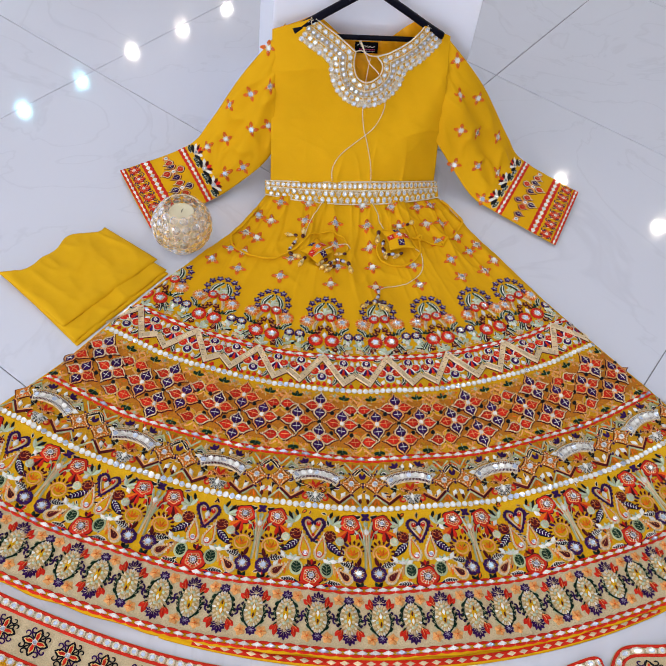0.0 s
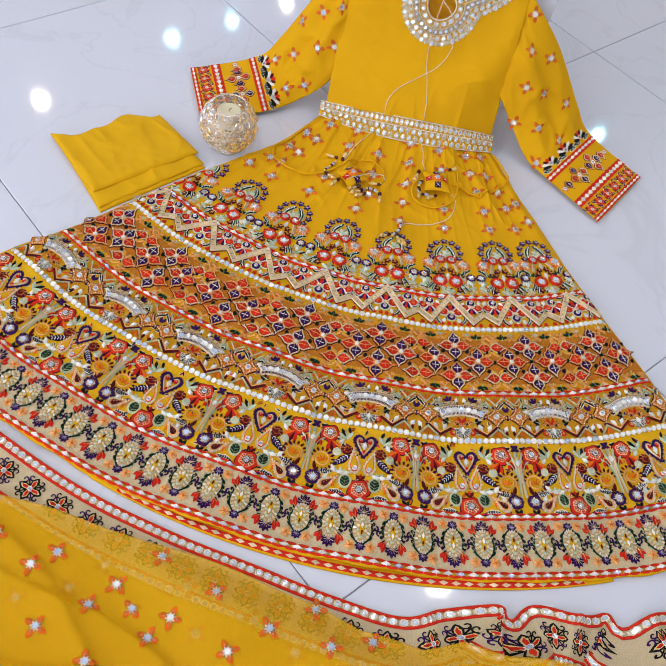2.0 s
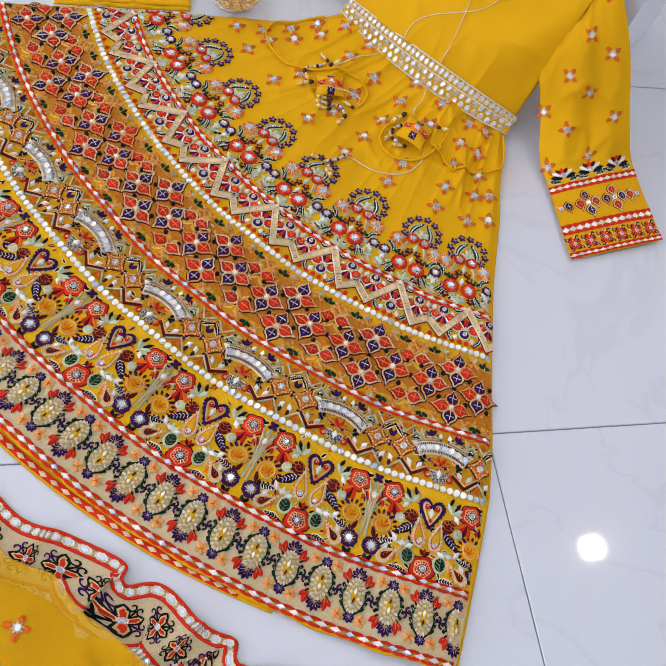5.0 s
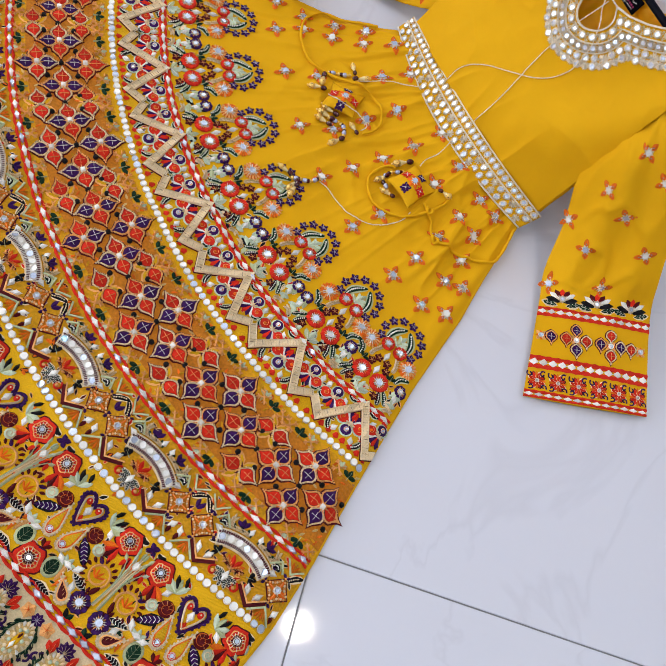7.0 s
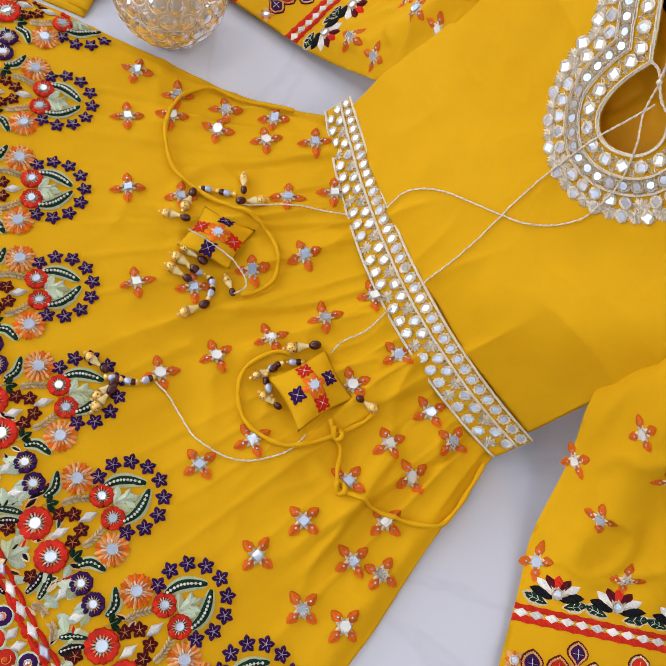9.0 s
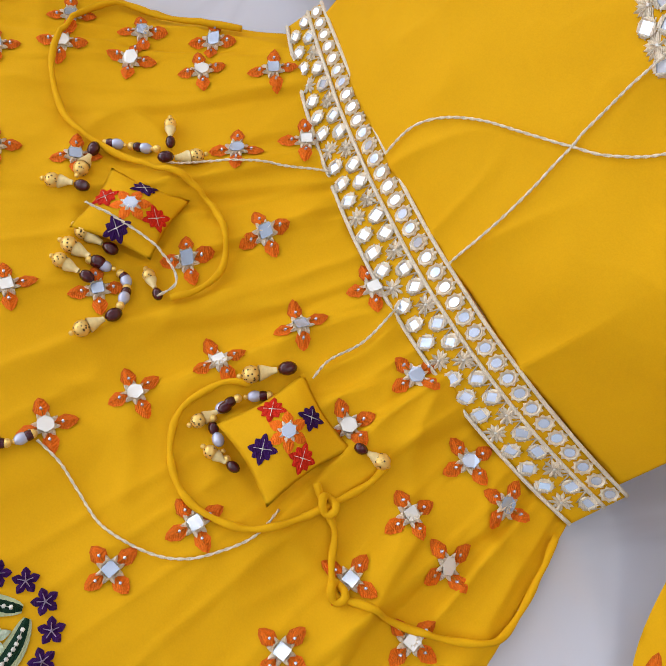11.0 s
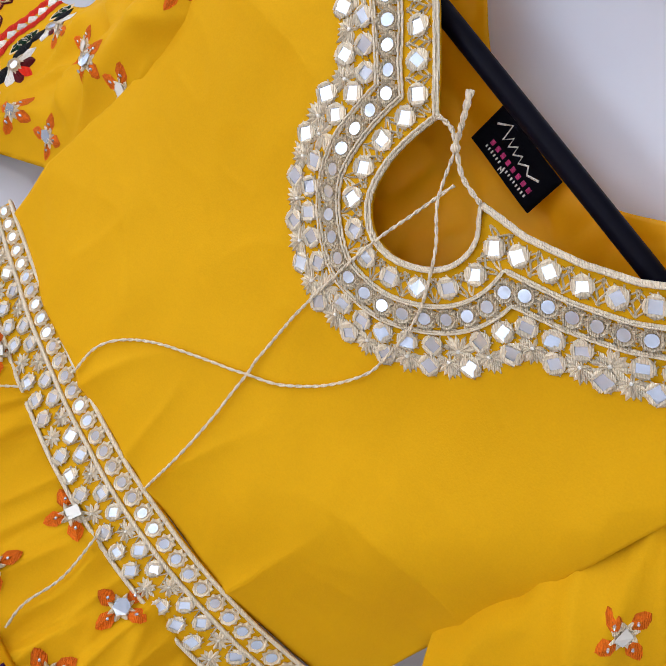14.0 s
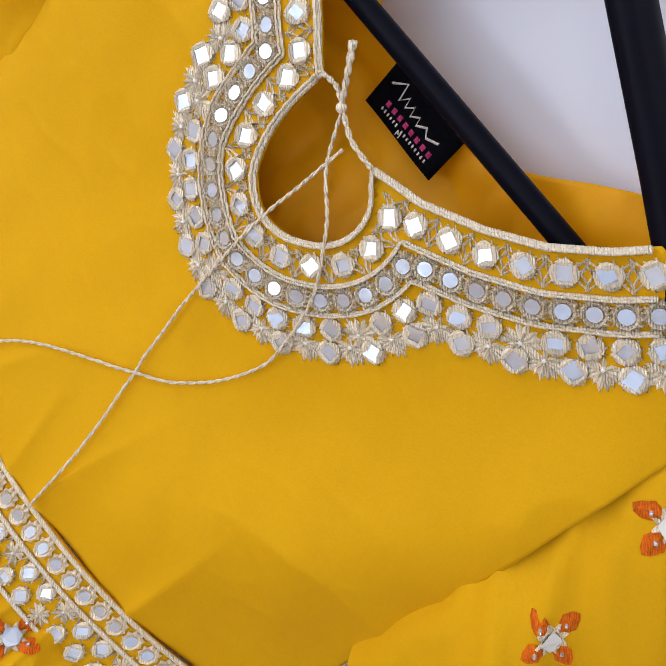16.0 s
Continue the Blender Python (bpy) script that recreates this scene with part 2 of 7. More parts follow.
# unseen shop front, assumed: its wide opening holds an added daylight lamp
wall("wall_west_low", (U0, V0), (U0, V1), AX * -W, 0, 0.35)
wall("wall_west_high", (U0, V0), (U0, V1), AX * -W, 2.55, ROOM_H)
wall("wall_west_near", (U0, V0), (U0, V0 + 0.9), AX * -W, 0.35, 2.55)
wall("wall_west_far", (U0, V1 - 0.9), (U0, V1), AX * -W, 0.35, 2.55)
day = bpy.data.lights.new("added_daylight", "AREA")
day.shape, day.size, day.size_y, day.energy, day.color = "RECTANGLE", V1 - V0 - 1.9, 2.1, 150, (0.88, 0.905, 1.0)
dl = new("added_daylight", day)
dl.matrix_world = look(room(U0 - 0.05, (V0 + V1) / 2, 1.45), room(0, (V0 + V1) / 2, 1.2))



def plinth(x0, x1, y0, y1, h):
    """The white display plinth that the dress leans on."""
    bm = bmesh.new()
    bmesh.ops.create_cube(bm, size=1.0, matrix=Matrix.Translation(((x0 + x1) / 2, (y0 + y1) / 2, h / 2)) @ Matrix.Diagonal((x1 - x0, y1 - y0, h, 1)))
    bmesh.ops.bevel(bm, geom=list(bm.edges), offset=0.003, segments=2, affect="EDGES")
    me = bpy.data.meshes.new("plinth")
    bm.to_mesh(me)
    bm.free()
    me.materials.append(MAT["lacquer"])
    return tagged(new("display_plinth", me), "plain white lacquered display plinth behind the dress", "plinth")


plinth(-0.196, 0.274, 0.216, 0.62, 0.50)
LAMPS = [(-1.766, 4.273, "cool"), (-1.36, 4.694, "cool"), (-0.965, 5.142, "warm"), (-0.54, 5.56, "warm"), (-0.13, 5.965, "warm"), (-2.463, 3.193, "warm"),
         (3.146, 2.948, "warm"), (2.485, 3.48, "warm"), (1.815, 4.169, "cool"), (1.136, 4.766, "warm"), (0.755, 0.115, "warm"), (1.56, 1.03, "warm"),
         # unseen lamps added to light the room, except the one at (-2.26, 0.70)
         (-0.75, -1.25, "warm"), (-0.9, 2.2, "warm"), (-2.26, 0.70, "warm"), (2.1, -1.2, "cool"), (-2.2, -2.0, "cool"), (0.6, -2.6, "warm")]


def downlight(x, y, kind):
    lamp = thing("ceiling_downlight", "small round recessed %s white ceiling downlight, lit" % kind, "downlight", "ceiling downlights", at=(x, y, ROOM_H))
    V, F = [], []
    n = 24
    for r, z in ((0.066, 0.0), (0.064, -0.008), (0.054, -0.01), (0.050, -0.004)):
        V += [(r * math.cos(2 * math.pi * k / n), r * math.sin(2 * math.pi * k / n), z) for k in range(n)]
    for j in range(3):
        F += [(j * n + k, j * n + (k + 1) % n, (j + 1) * n + (k + 1) % n, (j + 1) * n + k) for k in range(n)]
    mesh_object("rim", V, F, ["steel"], None, lamp)
    disc = mesh_object("diffuser", [(0.050 * math.cos(2 * math.pi * k / n), 0.050 * math.sin(2 * math.pi * k / n), -0.0045) for k in range(n)], [tuple(range(n))[::-1]], [kind], None, lamp)
    li = bpy.data.lights.new("downlight_beam", "AREA")
    li.shape, li.size, li.energy, li.spread = "DISK", 0.09, 4.2 if kind == "warm" else 3.2, radians(150)
    li.color = (1.0, 0.90, 0.78) if kind == "warm" else (0.34, 0.84, 1.0)
    lo = new("downlight_beam", li)
    lo.parent = lamp
    lo.matrix_local = pose(0, 0, -0.012)


for x, y, kind in LAMPS:
    downlight(x, y, kind)

# ---- surfaces of the dress ----
FAN = Vector((0.0095, 0.429))                # where the fan of the skirt would meet
EDGE_R = ((0.40, 0.49, 0.55, 0.68, 0.84, 1.14, 1.24, 1.52), (25, 25.3, 25.8, 27, 27.2, 28.5, 28.6, 27.4))
EDGE_L = ((0.40, 0.49, 0.62, 0.71, 0.82, 0.96, 1.10, 1.24, 1.52), (-25.5, -26.5, -29.6, -31.8, -33.4, -34.6, -35.3, -36.6, -37.2))


def fan(a, r):
    t = radians(a)
    return FAN.x + r * math.sin(t), FAN.y - r * math.cos(t)


def crease_set():
    """Long soft creases that run from the gathered waist down the plain upper skirt: angle, drift, start, end, height."""
    random.seed(41)
    out = []
    for k in range(15):
        a = -23.5 + 3.35 * k + random.uniform(-0.8, 0.8)
        r = 0.46 + (0.0 if k % 3 else random.uniform(0.03, 0.09))
        out.append((a, random.uniform(-4.5, 4.5) - 0.06 * a, r, r + random.uniform(0.16, 0.30), random.uniform(0.003, 0.0065) * random.choice((-1, 1))))
    return out


CREASES = crease_set()


def crease_z(a, r):
    """Height of the creases: steep on one side, running out softly on the other."""
    z = 0.0
    for a0, drift, r0, r1, h in CREASES:
        if r0 < r < r1:
            f = (r - r0) / (r1 - r0)
            d = (a - a0 - drift * f - 0.5 * math.sin(f * 5 + a0)) * r * 0.01745 * (1 if h > 0 else -1)
            if -0.008 < d < 0.040:
                z += abs(h) * (smoothstep(-0.008, 0.0, d) if d < 0 else (1 - d / 0.040) ** 2) * smoothstep(0.0, 0.12, f) * smoothstep(1.0, 0.45, f)
    return z


def skirt_z(x, y):
    dx, dy = x - FAN.x, y - FAN.y
    r, a = math.hypot(dx, dy), math.degrees(math.atan2(dx, -dy))
    z = 0.011 + 0.004 * noise.noise((x * 7, y * 7, 0.3)) + 0.0015 * noise.noise((x * 22, y * 22, 1.7))
    pleat = math.sin(a * 0.8 + 3.5 * noise.noise((a * 0.12, r * 2.0, 4.0))) * 0.5 + 0.5
    z += 0.0034 * pleat ** 2 * smoothstep(0.95, 0.55, r) * smoothstep(0.40, 0.5, r)
    ridge = (1 - abs(noise.noise((a * 0.30, r * 2.2, 6.1)))) ** 9
    z += 0.0024 * ridge * smoothstep(0.86, 0.70, r)
    z += 0.0016 * (1 - abs(noise.noise((x * 30 + y * 14, y * 21 - x * 9, 3.8)))) ** 5 * smoothstep(0.80, 0.62, r)
    z += 0.0045 * (1 - abs(noise.noise((x * 11 + y * 4, y * 9 - x * 3, 8.8)))) ** 8 * smoothstep(0.80, 0.62, r)
    z += crease_z(a, r)
    z += 0.030 * smoothstep(0.64, 0.455, r) * (1 - 0.55 * smoothstep(6, 24, a))
    z += 0.004 * math.sin(a * 0.55 + 0.8) * smoothstep(0.7, 1.4, r)
    lim = ramp(r, *EDGE_R) if a > 0 else -ramp(r, *EDGE_L)
    edge = (lim - abs(a)) * r * 0.01745
    z -= 0.007 * smoothstep(0.02, 0.0, edge)
    return max(z, 0.004)


def on_skirt(a0, r0):
    """Mapping of a flat motif at angle a0 and radius r0; y of the motif points to the waist."""
    t = radians(a0)
    c, s = math.cos(t), math.sin(t)
    bx, by = fan(a0, r0)

    def f(x, y, h):
        X, Y = bx + x * c - y * s, by + x * s + y * c
        return (X, Y, skirt_z(X, Y) + 0.0009 + h * 1.8)
    return f


def along_skirt(r0):
    """Mapping with x in degrees round the fan and y outward from radius r0 towards the waist."""
    def f(x, y, h):
        X, Y = fan(x, r0 - y)
        return (X, Y, skirt_z(X, Y) + 0.0009 + h * 1.8)
    return f


B0 = Vector((0, 0.0143, 0.0477))
BV = Vector((0, 0.3872, 0.922))
BN = Vector((0, -0.922, 0.3872))
NECK_X = 0.012


NECK_EDGE = ((-0.110, 0.372), (-0.085, 0.355), (-0.059, 0.338), (-0.038, 0.322), (-0.016, 0.305), (0.008, 0.2995), (0.0305, 0.297), (0.0564, 0.304), (0.084, 0.318), (0.106, 0.3335), (0.1235, 0.351), (0.134, 0.365))
NECK_XS, NECK_YS = [p[0] for p in NECK_EDGE], [p[1] for p in NECK_EDGE]
KEYHOLE = ((-0.016, 0.305), (-0.0186, 0.286), (-0.0170, 0.267), (-0.0100, 0.2508), (0.0045, 0.2415), (0.0205, 0.2424), (0.0345, 0.2512), (0.0427, 0.2620), (0.0448, 0.2735), (0.0418, 0.2835), (0.0350, 0.2910), (0.0305, 0.297))


def neck_top(x):
    """Height of the front's upper edge: the scooped neck between the shoulders."""
    if x < NECK_XS[0]:
        return NECK_YS[0] - (NECK_XS[0] - x) * 0.34
    if x > NECK_XS[-1]:
        return NECK_YS[-1] - (x - NECK_XS[-1]) * 0.34
    return float(np.interp(x, NECK_XS, NECK_YS))


BELT_X = (-0.212, -0.14, -0.061, 0.030, 0.12, 0.209)
BELT_TOP = ((0.008, -0.004, -0.013, -0.019, 0.004, 0.043), (0.063, 0.072, 0.080, 0.087, 0.068, 0.037))
BELT_LOW = ((-0.019, -0.035, -0.044, -0.053, -0.030, 0.002), (0.044, 0.040, 0.040, 0.046, 0.034, 0.020))


def bend(x, table):
    """Smooth curve through the table's points."""
    return float(np.polyval(table, x))


FIT = {k: np.polyfit(BELT_X, v, 3) for k, v in (("ty", BELT_TOP[0]), ("tz", BELT_TOP[1]), ("ly", BELT_LOW[0]), ("lz", BELT_LOW[1]))}


def belt_at(x, w, h=0.0):
    lo = Vector((x, bend(x, FIT["ly"]), bend(x, FIT["lz"])))
    hi = Vector((x, bend(x, FIT["ty"]), bend(x, FIT["tz"])))
    d = (hi - lo).normalized()
    n = Vector((1, 0, 0)).cross(d)
    return lo.lerp(hi, w) + n * (0.003 + h + 0.0012 * noise.noise((x * 30, w * 2, 3.3)))


def front_at(x, s, h=0.0):
    k = abs(x) / 0.205
    off = -0.022 * k ** 5 + 0.009 * noise.noise((x * 7, s * 6, 2.2)) + 0.002 * noise.noise((x * 30 + s * 10, s * 24, 7.0))
    off += 0.007 * math.sin(30 * x - 24 * s + 1.0) * smoothstep(0.0, 0.08, s) * smoothstep(0.02, 0.2, x)
    off += 0.0008 * (1 - abs(noise.noise((x * 16 + s * 22, s * 20 - x * 12, 14.4)))) ** 5 * smoothstep(0.02, 0.08, s) * smoothstep(0.30, 0.20, s)
    off += 0.0045 * (1 - abs(noise.noise((x * 5 + s * 7, s * 8 - x * 4, 4.4)))) ** 3 * smoothstep(0.02, 0.08, s)
    off += 0.005 * (1 - abs(noise.noise((x * 13, s * 3.5, 1.4)))) ** 6 * (1 - smoothstep(0.01, 0.13, s))
    p = B0 + BV * s + BN * (off + h) + Vector((x, 0, 0))
    f = 1 - smoothstep(0.0, 0.20, s)
    q = Vector((x, bend(x, FIT["ty"]), bend(x, FIT["tz"]))) - B0 - Vector((x, 0, 0))
    return p + (q + BN * 0.022 * k ** 5) * f


def on_front(x0, s0, turn=0.0):
    t = radians(turn)
    c, s = math.cos(t), math.sin(t)

    def f(x, y, h):
        return front_at(x0 + x * c - y * s, s0 + x * s + y * c, h)
    return f


SLEEVES = {
    "right": dict(inner=[(0.186, 0.068, 0.150), (0.243, 0.050, 0.075), (0.295, 0.005, 0.024), (0.345, -0.034, 0.012), (0.471, -0.150, 0.008)],
                  outer=[(0.184, 0.160, 0.366), (0.300, 0.150, 0.245), (0.395, 0.135, 0.110), (0.452, 0.122, 0.045), (0.587, 0.039, 0.012)]),
    "left": dict(inner=[(-0.176, 0.066, 0.138), (-0.214, 0.060, 0.072), (-0.272, 0.040, 0.028), (-0.330, 0.000, 0.014), (-0.474, -0.096, 0.008)],
                 outer=[(-0.172, 0.160, 0.372), (-0.265, 0.150, 0.250), (-0.338, 0.145, 0.125), (-0.395, 0.140, 0.055), (-0.551, 0.099, 0.012)]),
}
for sl in SLEEVES.values():
    for side in ("inner", "outer"):
        sl[side + "_path"] = smooth_path(sl[side], 10)


def sleeve_at(which, u, v, h=0.0):
    sl = SLEEVES[which]
    f = min(max(u, 0), 1) * 40
    i = min(int(f), 39)
    k = f - i
    a = sl["inner_path"][i].lerp(sl["inner_path"][i + 1], k)
    b = sl["outer_path"][i].lerp(sl["outer_path"][i + 1], k)
    d = sl["inner_path"][i + 1] - sl["inner_path"][i] + sl["outer_path"][i + 1] - sl["outer_path"][i]
    n = (b - a).cross(d)
    n.normalize()
    if n.z < 0:
        n = -n
    ln = (b - a).length
    w = math.sin(math.pi * min(max(v, 0), 1))
    puff = (0.055 + 0.03 * math.sin(u * 9)) * ln * w ** 0.7 * (1 - 0.82 * smoothstep(0.55, 0.9, u)) * (0.25 + 0.75 * smoothstep(0.0, 0.2, u))
    fold = 0.0065 * math.sin(v * 12 + u * 7 + 1.3) * w * smoothstep(0.02, 0.2, u) * (1 - smoothstep(0.6, 0.8, u))
    fold += 0.0085 * (1 - abs(noise.noise((u * 5 + v * 2, v * 4 - u * 2, 12.0)))) ** 6 * w * (1 - smoothstep(0.6, 0.8, u))
    fold += 0.004 * noise.noise((u * 6, v * 5, 9.0 if which == "left" else 3.0)) * w
    return a.lerp(b, v) + n * (puff + fold + h) - BN * 0.014 * (1 - smoothstep(0.0, 0.13, u))


def on_sleeve(which, u0, v0, turn=0.0):
    du, dv = 0.01, 0.01
    o = sleeve_at(which, u0, v0)
    eu = (sleeve_at(which, u0 + du, v0) - sleeve_at(which, u0 - du, v0)) / (2 * du)
    ev = (sleeve_at(which, u0, v0 + dv) - sleeve_at(which, u0, v0 - dv)) / (2 * dv)
    lv = ev.length
    skew = eu.dot(ev) / lv
    lu = (eu - ev * (skew / lv)).length
    t = radians(turn)
    c, s = math.cos(t), math.sin(t)

    def f(x, y, h):
        X, Y = x * c - y * s, x * s + y * c
        return sleeve_at(which, u0 + X / lu, v0 + (Y - X / lu * skew) / lv, h)
    return f

# ---- dress ----
dress = thing("dress", "mustard yellow embroidered gown on a hanger, spread over the floor", "dress")


def sheet(name, fn, nu, nv, mat, parent, thick=None, label="", skip=None):
    """A cloth of (nu+1) x (nv+1) points; thick(p, u, v) gives the under side."""
    top = [fn(i / nu, j / nv) for i in range(nu + 1) for j in range(nv + 1)]
    V = [Vector(p) for p in top]
    F = []
    gone = set()
    for i in range(nu):
        for j in range(nv):
            if skip and skip((i + 0.5) / nu, (j + 0.5) / nv):
                gone.add((i, j))
                continue
            k = i * (nv + 1) + j
            F.append((k, k + nv + 1, k + nv + 2, k + 1))
    if thick:
        m = len(V)
        V += [Vector(thick(p, i / nu, j / nv)) for (i, j), p in zip(((i, j) for i in range(nu + 1) for j in range(nv + 1)), top)]
        F += [tuple(m + x for x in f[::-1]) for f in F]
        edges = {}
        for f in F[:len(F) // 2]:
            for a, b in zip(f, f[1:] + f[:1]):
                if (b, a) in edges:
                    del edges[(b, a)]
                else:
                    edges[(a, b)] = 1
        F += [(b, a, a + m, b + m) for a, b in edges]
    return mesh_object(name, V, F, [mat], None, parent, label)


def skirt_point(u, v):
    r = 0.455 + (1.511 - 0.455) * v
    lo, hi = ramp(r, *EDGE_L), ramp(r, *EDGE_R)
    a = lo + (hi - lo) * u
    x, y = fan(a, r + 0.0015 * math.sin(a * 1.7) * smoothstep(1.4, 1.51, r))
    return Vector((x, y, skirt_z(x, y)))


skirt = sheet("skirt", skirt_point, 260, 220, "yellow", dress, lambda p, u, v: (p[0], p[1], max(0.001, p[2] - 0.006)), "wide flared skirt with bands of dense embroidery")


def hem_point(u, v):
    a, r = -17 + 34 * u, 1.496 + 0.0305 * v - 0.012 * abs(2 * u - 1) ** 2 * v
    x, y = fan(a, r)
    return Vector((x, y, 0.0045))


sheet("back_hem", hem_point, 90, 4, "yellow", dress, lambda p, u, v: (p[0], p[1], 0.0008), "back hem showing below the front hem")


KEY_RIM = [Vector((p.x, p.y)) for p in smooth_path([(*p, 0) for p in KEYHOLE], 8)]
KEY_POLY = KEY_RIM + [Vector((0.0295, 0.33)), Vector((-0.015, 0.33))]


def in_key(x, s):
    """Whether a place on the front lies in the keyhole opening."""
    hit, n = False, len(KEY_POLY)
    for a, b in zip(KEY_POLY, KEY_POLY[1:] + KEY_POLY[:1]):
        if (a.y > s) != (b.y > s) and x < (b.x - a.x) * (s - a.y) / (b.y - a.y) + a.x:
            hit = not hit
    return hit


def front_point(u, v):
    x = -0.2 + 0.402 * u
    s = neck_top(x) * v
    # draw points near the keyhole's rim on to it
    if -0.024 < x < 0.050 and s > 0.235:
        near = min(KEY_RIM, key=lambda p: (p.x - x) ** 2 + (p.y - s) ** 2)
        if (near - Vector((x, s))).length < 0.0022:
            x, s = near.x, near.y
    return front_at(x, s)


def in_keyhole(u, v):
    x = -0.2 + 0.402 * u
    return in_key(x, neck_top(x) * v)


bodice = sheet("bodice", front_point, 200, 170, "yellow", dress, lambda p, u, v: Vector(p) - BN * 0.0016, "plain yellow chiffon bodice front", in_keyhole)


def back_point(u, v):
    x = -0.2 + 0.402 * u
    d = abs(x - NECK_X)
    top = 0.322 + 0.050 * smoothstep(0.03, 0.122, d) if d < 0.118 else neck_top(x)
    s = (top - 0.0) * v
    k = abs(x) / 0.205
    gap = 0.032 * (1 - min(1, abs(x - NECK_X) / 0.17) ** 2) * smoothstep(0.17, 0.30, s) + 0.004 + 0.008 * (1 - k ** 4)
    gap += 0.004 * noise.noise((x * 25, s * 25, 5.0)) + 0.0035 * (1 - abs(noise.noise((x * 34 + s * 12, s * 30, 2.0)))) ** 4
    return front_at(x, s) - BN * (gap + 0.004 + (0.0 if k < 0.9 else 0.0))


sheet("bodice_back", back_point, 150, 120, "satin", dress, lambda p, u, v: Vector(p) - BN * 0.0016, "yellow lining of the bodice back")

for which in ("left", "right"):
    def sleeve_front(u, v, which=which):
        return sleeve_at(which, u, v)

    def sleeve_under(p, u, v, which=which):
        q = sleeve_at(which, u, v)
        a, b = sleeve_at(which, u, 0), sleeve_at(which, u, 1)
        m = a.lerp(b, v)
        return m.lerp(q, -0.25) - Vector((0, 0, 0.004 * math.sin(math.pi * v)))
    SLEEVES[which]["ob"] = sheet("sleeve", sleeve_front, 70, 36, "yellow", dress, sleeve_under, "long yellow chiffon sleeve with an embroidered cuff")

# ---- embroidery ----
class Stitch:
    """Collects raised stitching of several threads into one mesh that lies on a surface."""

    def __init__(self, place):
        self.place, self.V, self.F, self.M, self.mats = place, [], [], [], []
        self.o = (0.0, 0.0, 0.0, 1.0)
        self.keep = None

    def at(self, x=0.0, y=0.0, turn=0.0, size=1.0):
        self.o = (x, y, radians(turn), size)
        return self

    def add(self, pts, faces, mat):
        x0, y0, t, k = self.o
        c, s = math.cos(t), math.sin(t)
        W = [(x0 + k * (x * c - y * s), y0 + k * (x * s + y * c), h) for x, y, h in pts]
        if self.keep:
            n = len(W)
            if not self.keep(sum(w[0] for w in W) / n, sum(w[1] for w in W) / n):
                return
        if mat not in self.mats:
            self.mats.append(mat)
        m, b = self.mats.index(mat), len(self.V)
        self.V += [self.place(*w) for w in W]
        self.F += [tuple(b + i for i in f) for f in faces]
        self.M += [m] * len(faces)

    def pad(self, outline, mat, h=0.0012, base=0.0002, inner=0.62):
        n = len(outline)
        cx, cy = sum(p[0] for p in outline) / n, sum(p[1] for p in outline) / n
        pts = [(x, y, base) for x, y in outline] + [(cx + (x - cx) * inner, cy + (y - cy) * inner, h) for x, y in outline] + [(cx, cy, h * 1.12)]
        F = [(i, (i + 1) % n, n + (i + 1) % n, n + i) for i in range(n)] + [(n + i, n + (i + 1) % n, 2 * n) for i in range(n)]
        self.add(pts, F, mat)

    def petal(self, x, y, turn, length, width, mat, h=0.0012, base=0.0002, tip=0.62):
        t = radians(turn)
        c, s = math.cos(t), math.sin(t)
        prof = ((0, 0.12), (0.25, 0.75), (tip, 1.0), (0.85, 0.55), (1, 0.02))
        side = [(l * length, w * width / 2) for l, w in prof]
        pts = [(x + a * c - b * s, y + a * s + b * c, base) for a, b in side]
        pts += [(x + a * c + b * s, y + a * s - b * c, base) for a, b in side]
        pts += [(x + a * c, y + a * s, h if 0 < i < 4 else base + h * 0.4) for i, (a, b) in enumerate(side)]
        F = []
        for i in range(4):
            F += [(10 + i, 10 + i + 1, i + 1, i), (5 + i, 5 + i + 1, 10 + i + 1, 10 + i)]
        self.add(pts, F, mat)

    def leaf(self, x, y, turn, length, width, mat="green", vein="white", h=0.0013):
        t = radians(turn)
        c, s = math.cos(t), math.sin(t)
        self.petal(x, y, turn, length, width, mat, h)
        if vein:
            self.petal(x - c * length * 0.08, y - s * length * 0.08, turn, length * 1.18, width * 1.4, "cream" if mat in ("green", "purple") else "pale", h * 0.5, 0.0)
            for k in (0.35, 0.6):
                for sg in (1, -1):
                    b = width * 0.32
                    self.line([(x + c * length * k, y + s * length * k), (x + c * (length * k + b) - sg * b * s, y + s * (length * k + b) + sg * b * c)], 0.0008, vein, h + 0.0005)
            self.line([(x + c * length * 0.15, y + s * length * 0.15), (x + c * length * 0.8, y + s * length * 0.8)], 0.0009, vein, h + 0.0005)

    def disc(self, x, y, r, mat, h=0.001, n=12, base=0.0002, inner=0.7):
        self.pad([(x + r * math.cos(2 * math.pi * k / n), y + r * math.sin(2 * math.pi * k / n)) for k in range(n)], mat, h, base, inner)

    def ring(self, x, y, r0, r1, mat, h=0.0013, n=16, ragged=0.0):
        pts = []
        for k in range(n):
            t = 2 * math.pi * k / n
            q = r1 * (1 - (ragged if k % 2 else 0))
            for r, z in ((r0, 0.0004), ((r0 + r1) / 2, h), (q, 0.0002)):
                pts.append((x + r * math.cos(t), y + r * math.sin(t), z))
        F = []
        for k in range(n):
            a, b = k * 3, (k + 1) % n * 3
            F += [(a, a + 1, b + 1, b), (a + 1, a + 2, b + 2, b + 1)]
        self.add(pts, F, mat)

